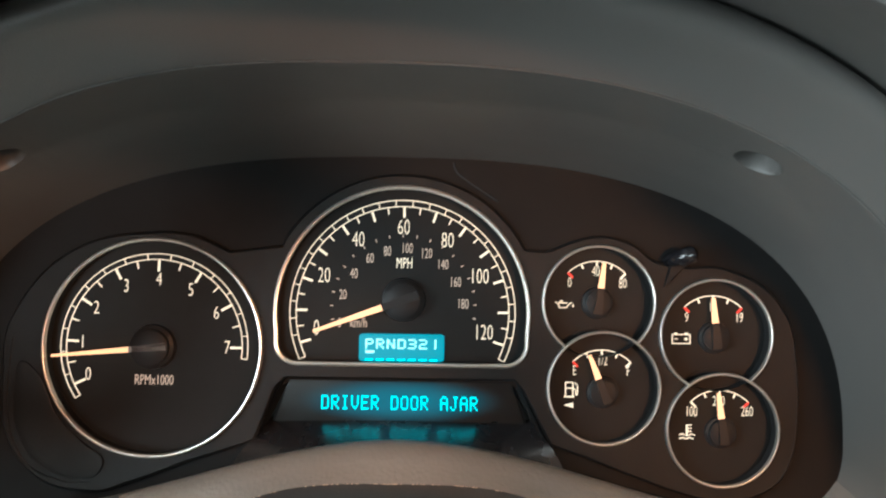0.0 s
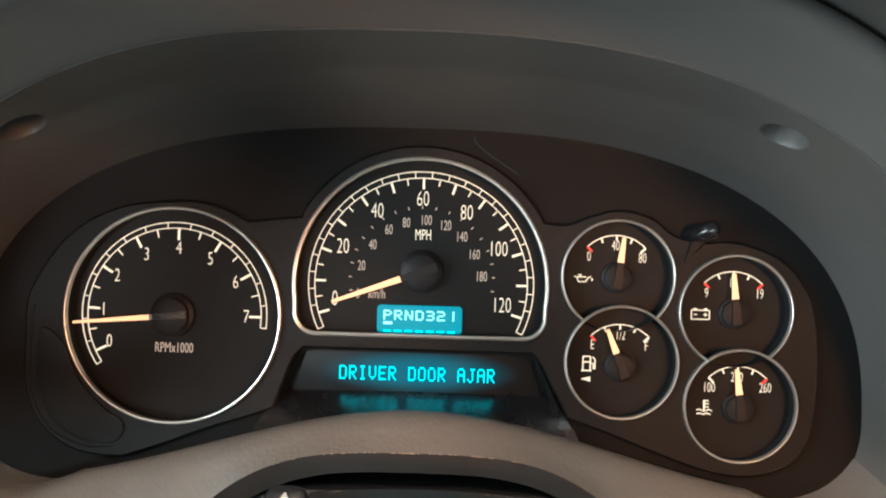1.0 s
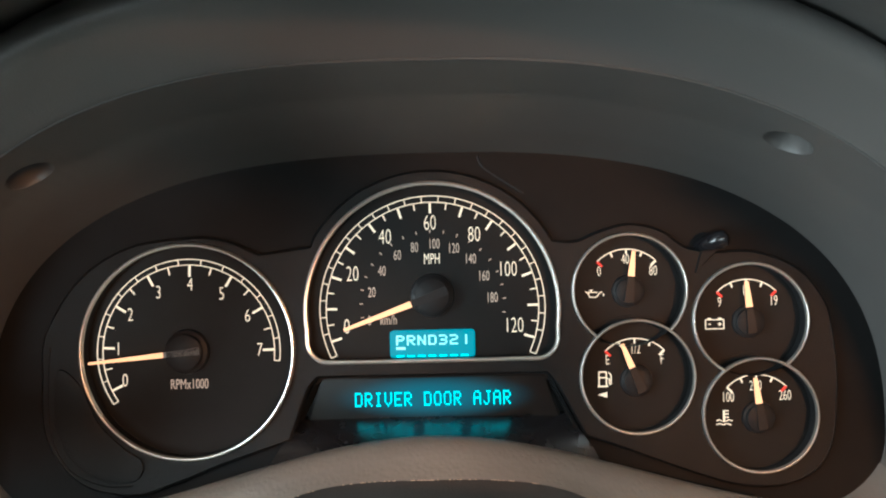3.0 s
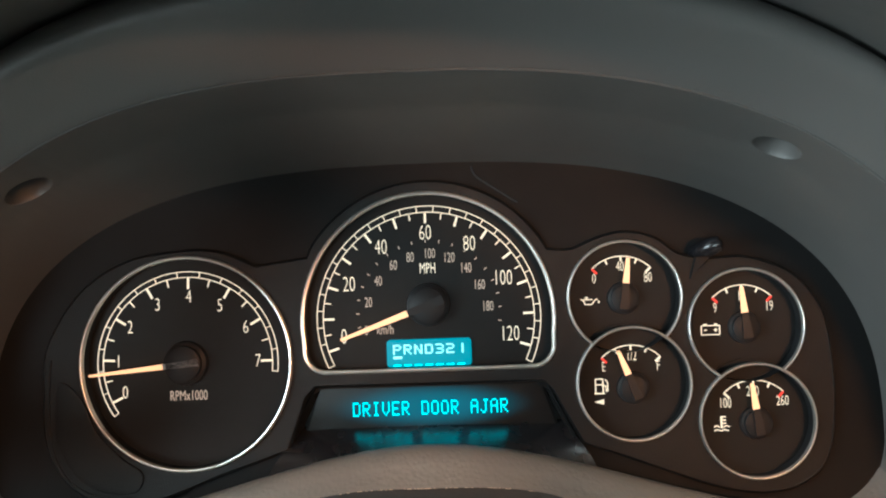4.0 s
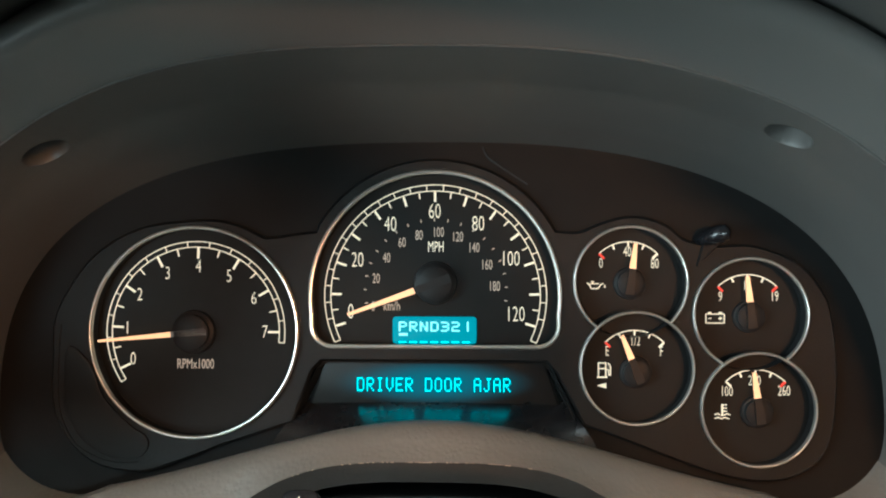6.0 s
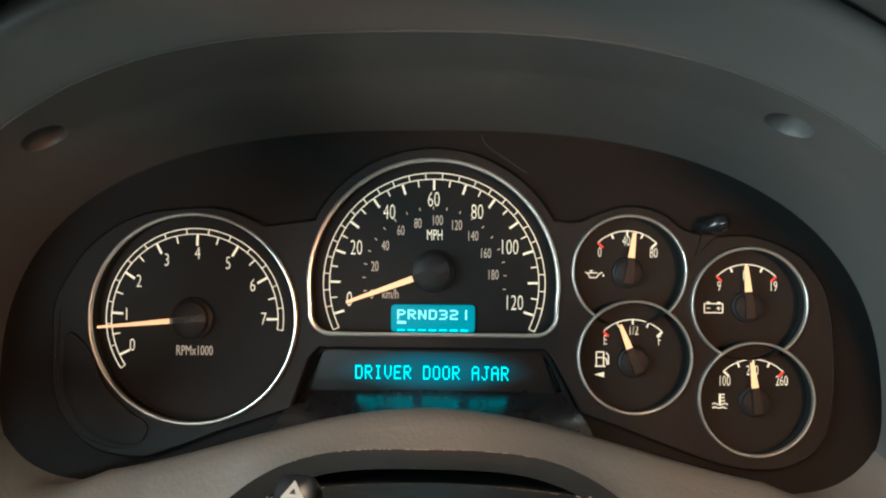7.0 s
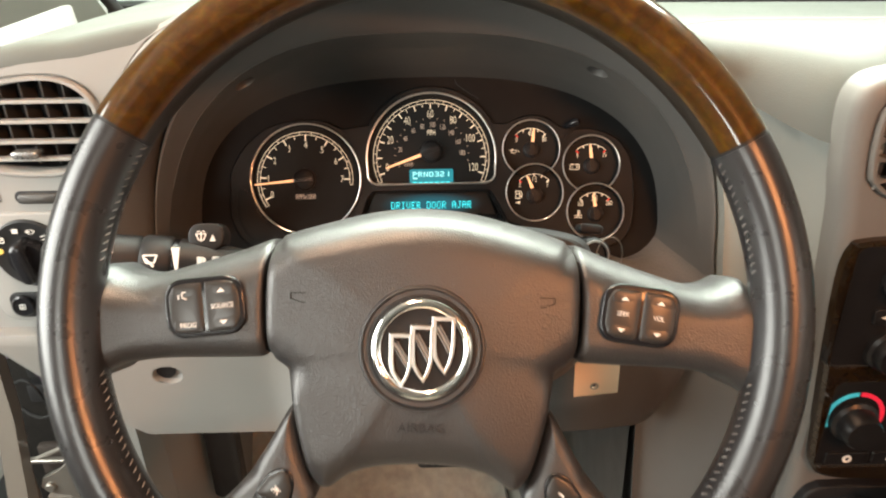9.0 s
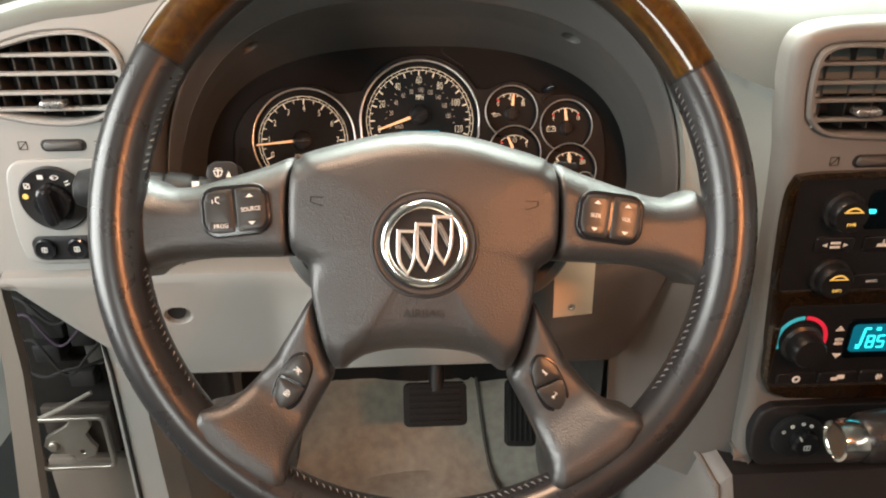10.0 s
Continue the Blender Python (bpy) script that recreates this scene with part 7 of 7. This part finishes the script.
part("pillar_sheet", box(-0.520, 0.40, -0.05, -0.345, 0.42, 0.60, 0.004), M_PILLARSHADE, pillar, "pillar sheet, coloured dark for shade")
part("outer_flange", loft([[(-0.452, 0.30, 0.62), (-0.432, 0.295, 0.62), (-0.434, 0.312, 0.62)], [(-0.462, 0.30, 0.40), (-0.438, 0.292, 0.40), (-0.440, 0.312, 0.40)], [(-0.510, 0.30, 0.10), (-0.476, 0.29, 0.10), (-0.478, 0.312, 0.10)], [(-0.560, 0.30, -0.2), (-0.520, 0.29, -0.2), (-0.522, 0.312, -0.2)]], closed=False), M_BODY, pillar, "painted outer flange")
part("lower_sheet", box(-0.500, 0.385, -0.05, -0.36, 0.40, 0.195, 0.004), M_BODY, pillar, "beige painted lower sheet")
frame_pts = rounded(-0.4840, 0.212, -0.3930, 0.292, 0.008, 5)
frame_in = rounded(-0.4812, 0.2148, -0.3958, 0.2892, 0.006, 5)
part("check_box", plate(frame_pts, [frame_in], 0.345, 0.352, 0.001), M_METAL, pillar, "bright steel box edge")
part("check_tray", box(-0.482, 0.372, 0.214, -0.395, 0.384, 0.290, 0.003), M_TRAY, pillar, "rusty brown tray")
link = [Vector(p) for p in ((-0.4720, 0.2580), (-0.4480, 0.2720), (-0.4340, 0.2860), (-0.4180, 0.2870), (-0.4150, 0.2740), (-0.4240, 0.2610), (-0.4200, 0.2500), (-0.4140, 0.2400), (-0.4180, 0.2280), (-0.4400, 0.2200), (-0.4440, 0.2300), (-0.4700, 0.2360), (-0.4770, 0.2450))]
part("check_link", plate(link, [circle(-0.4320, 0.2345, 0.0036, 16)], 0.352, 0.358, 0.0008), M_METAL, pillar, "pale steel check link")
part("rivet", lathe([(0.0062, -0.002), (0.0062, 0.003), (0.0045, 0.0045), (0.0005, 0.0046)], 24), M_METAL, pillar, "round rivet", pose(-0.4650, 0.352, 0.2465))
part("check_strap", tube([(-0.482, 0.35, 0.286), (-0.44, 0.352, 0.305), (-0.405, 0.356, 0.323)], 0.0028, 8), M_METAL, pillar, "steel strap")
for k, (x, z, w, h, mt_) in enumerate(((-0.440, 0.425, 0.018, 0.028, M_RUBBER), (-0.405, 0.405, 0.014, 0.022, M_RUBBER), (-0.452, 0.372, 0.016, 0.013, M_BLACK), (-0.398, 0.372, 0.010, 0.020, M_TRIMDARK), (-0.425, 0.48, 0.02, 0.02, M_RUBBER), (-0.440, 0.466, 0.016, 0.006, M_BROWN), (-0.425, 0.325, 0.016, 0.012, M_RUBBER), (-0.382, 0.345, 0.008, 0.012, M_PURPLE), (-0.430, 0.345, 0.022, 0.005, M_PILLARSHADE), (-0.4380, 0.4080, 0.0120, 0.0085, M_BROWN), (-0.4150, 0.3880, 0.0085, 0.0150, M_TRIMDARK), (-0.3960, 0.3640, 0.0070, 0.0110, M_PURPLE))):
    part("connector", box(x - w, 0.362 + 0.003 * k, z - h, x + w, 0.402, z + h, 0.004), mt_, pillar, "wiring connector")
rng = random.Random(5)
for k in range(4):
    z = 0.345 + 0.036 * k
    pts_ = [(-0.485, 0.376, z), (-0.455, 0.358, z + rng.uniform(-0.03, 0.02)), (-0.425, 0.352, z + rng.uniform(-0.03, 0.03)), (-0.395, 0.360, z + rng.uniform(-0.03, 0.03)), (-0.370, 0.385, z + rng.uniform(-0.02, 0.02))]
    part("cable", tube(spline(pts_, 20, closed=False), rng.uniform(0.0012, 0.0022), 8), M_PURPLE if k == 2 else M_RUBBER, pillar, "thin wiring cable")
part("sill", box(-0.52, -1.2, -0.12, -0.345, 0.40, -0.03, 0.02, 3), M_BODY, pillar, "painted door sill")
part("harness", tube(spline([(-0.29, 0.36, 0.50), (-0.285, 0.37, 0.40), (-0.28, 0.40, 0.25), (-0.285, 0.45, 0.10)], 20, closed=False), 0.006, 10), M_RUBBER, pillar, "black cable harness")
release = thing("hood_release", (-0.262, 0.33, 0.30), "black bonnet release handle in the footwell", "handle")
part("handle", pillow(rounded(-0.283, 0.19, -0.245, 0.38, 0.008, 5), 0.40, 0.385, 0.001, 0.004, steps=2), M_BLACK, release, "black handle bracket")
part("label_plate", plate(rounded(-0.276, 0.335, -0.252, 0.350, 0.003), [], 0.378, 0.382), M_METAL, release, "worn pale plate")

# ---- windscreen, its pillar and the view beyond ----
glass = bpy.data.materials.new("clear glass")
glass.use_nodes = True
gb = glass.node_tree.nodes["Principled BSDF"]
gb.inputs["Base Color"].default_value = (0.93, 1.0, 0.96, 1)
gb.inputs["Transmission Weight"].default_value = 1.0
gb.inputs["Roughness"].default_value = 0.0
gb.inputs["IOR"].default_value = 1.05
screen = tagged(part("windscreen", loft([[(-0.62, 0.70, 0.735), (0.4, 0.78, 0.735), (1.40, 0.70, 0.735)], [(-0.55, 0.30, 1.33), (0.4, 0.36, 1.36), (1.35, 0.30, 1.33)]], closed=False), glass, None), "clear curved windscreen over the dashboard", "windscreen", kind="structure")
screen.visible_shadow = False
cowl = thing("cowl", (0.4, 0.75, 0.70), "black cowl strip at the foot of the windscreen", "cowl")
part("strip", box(-0.62, 0.70, 0.70, 1.40, 0.735, 0.748, 0.005), M_RUBBER, cowl)
part("bonnet", loft([[(-0.7, 0.73, 0.732), (0.4, 0.735, 0.734), (1.5, 0.73, 0.732)], [(-0.7, 1.3, 0.74), (0.4, 1.4, 0.76), (1.5, 1.3, 0.74)], [(-0.65, 2.0, 0.62), (0.4, 2.1, 0.66), (1.45, 2.0, 0.62)]], closed=False), M_BONNET, cowl, "pale painted bonnet")
apost = thing("windscreen_pillar", (-0.5, 0.6, 0.8), "pale trimmed windscreen pillar with black seal", "pillar")
part("trim_cover", loft([[(-0.50, 0.46, 0.72), (-0.374, 0.615, 0.72), (-0.42, 0.68, 0.72), (-0.58, 0.55, 0.72)], [(-0.58, 0.16, 1.34), (-0.51, 0.28, 1.34), (-0.54, 0.33, 1.34), (-0.64, 0.25, 1.34)]]), M_PAD, apost, "pale pillar trim")
part("seal", tube([(-0.366, 0.612, 0.742), (-0.388, 0.600, 0.785), (-0.50, 0.285, 1.34)], 0.008, 10), M_RUBBER, apost, "black rubber seal")
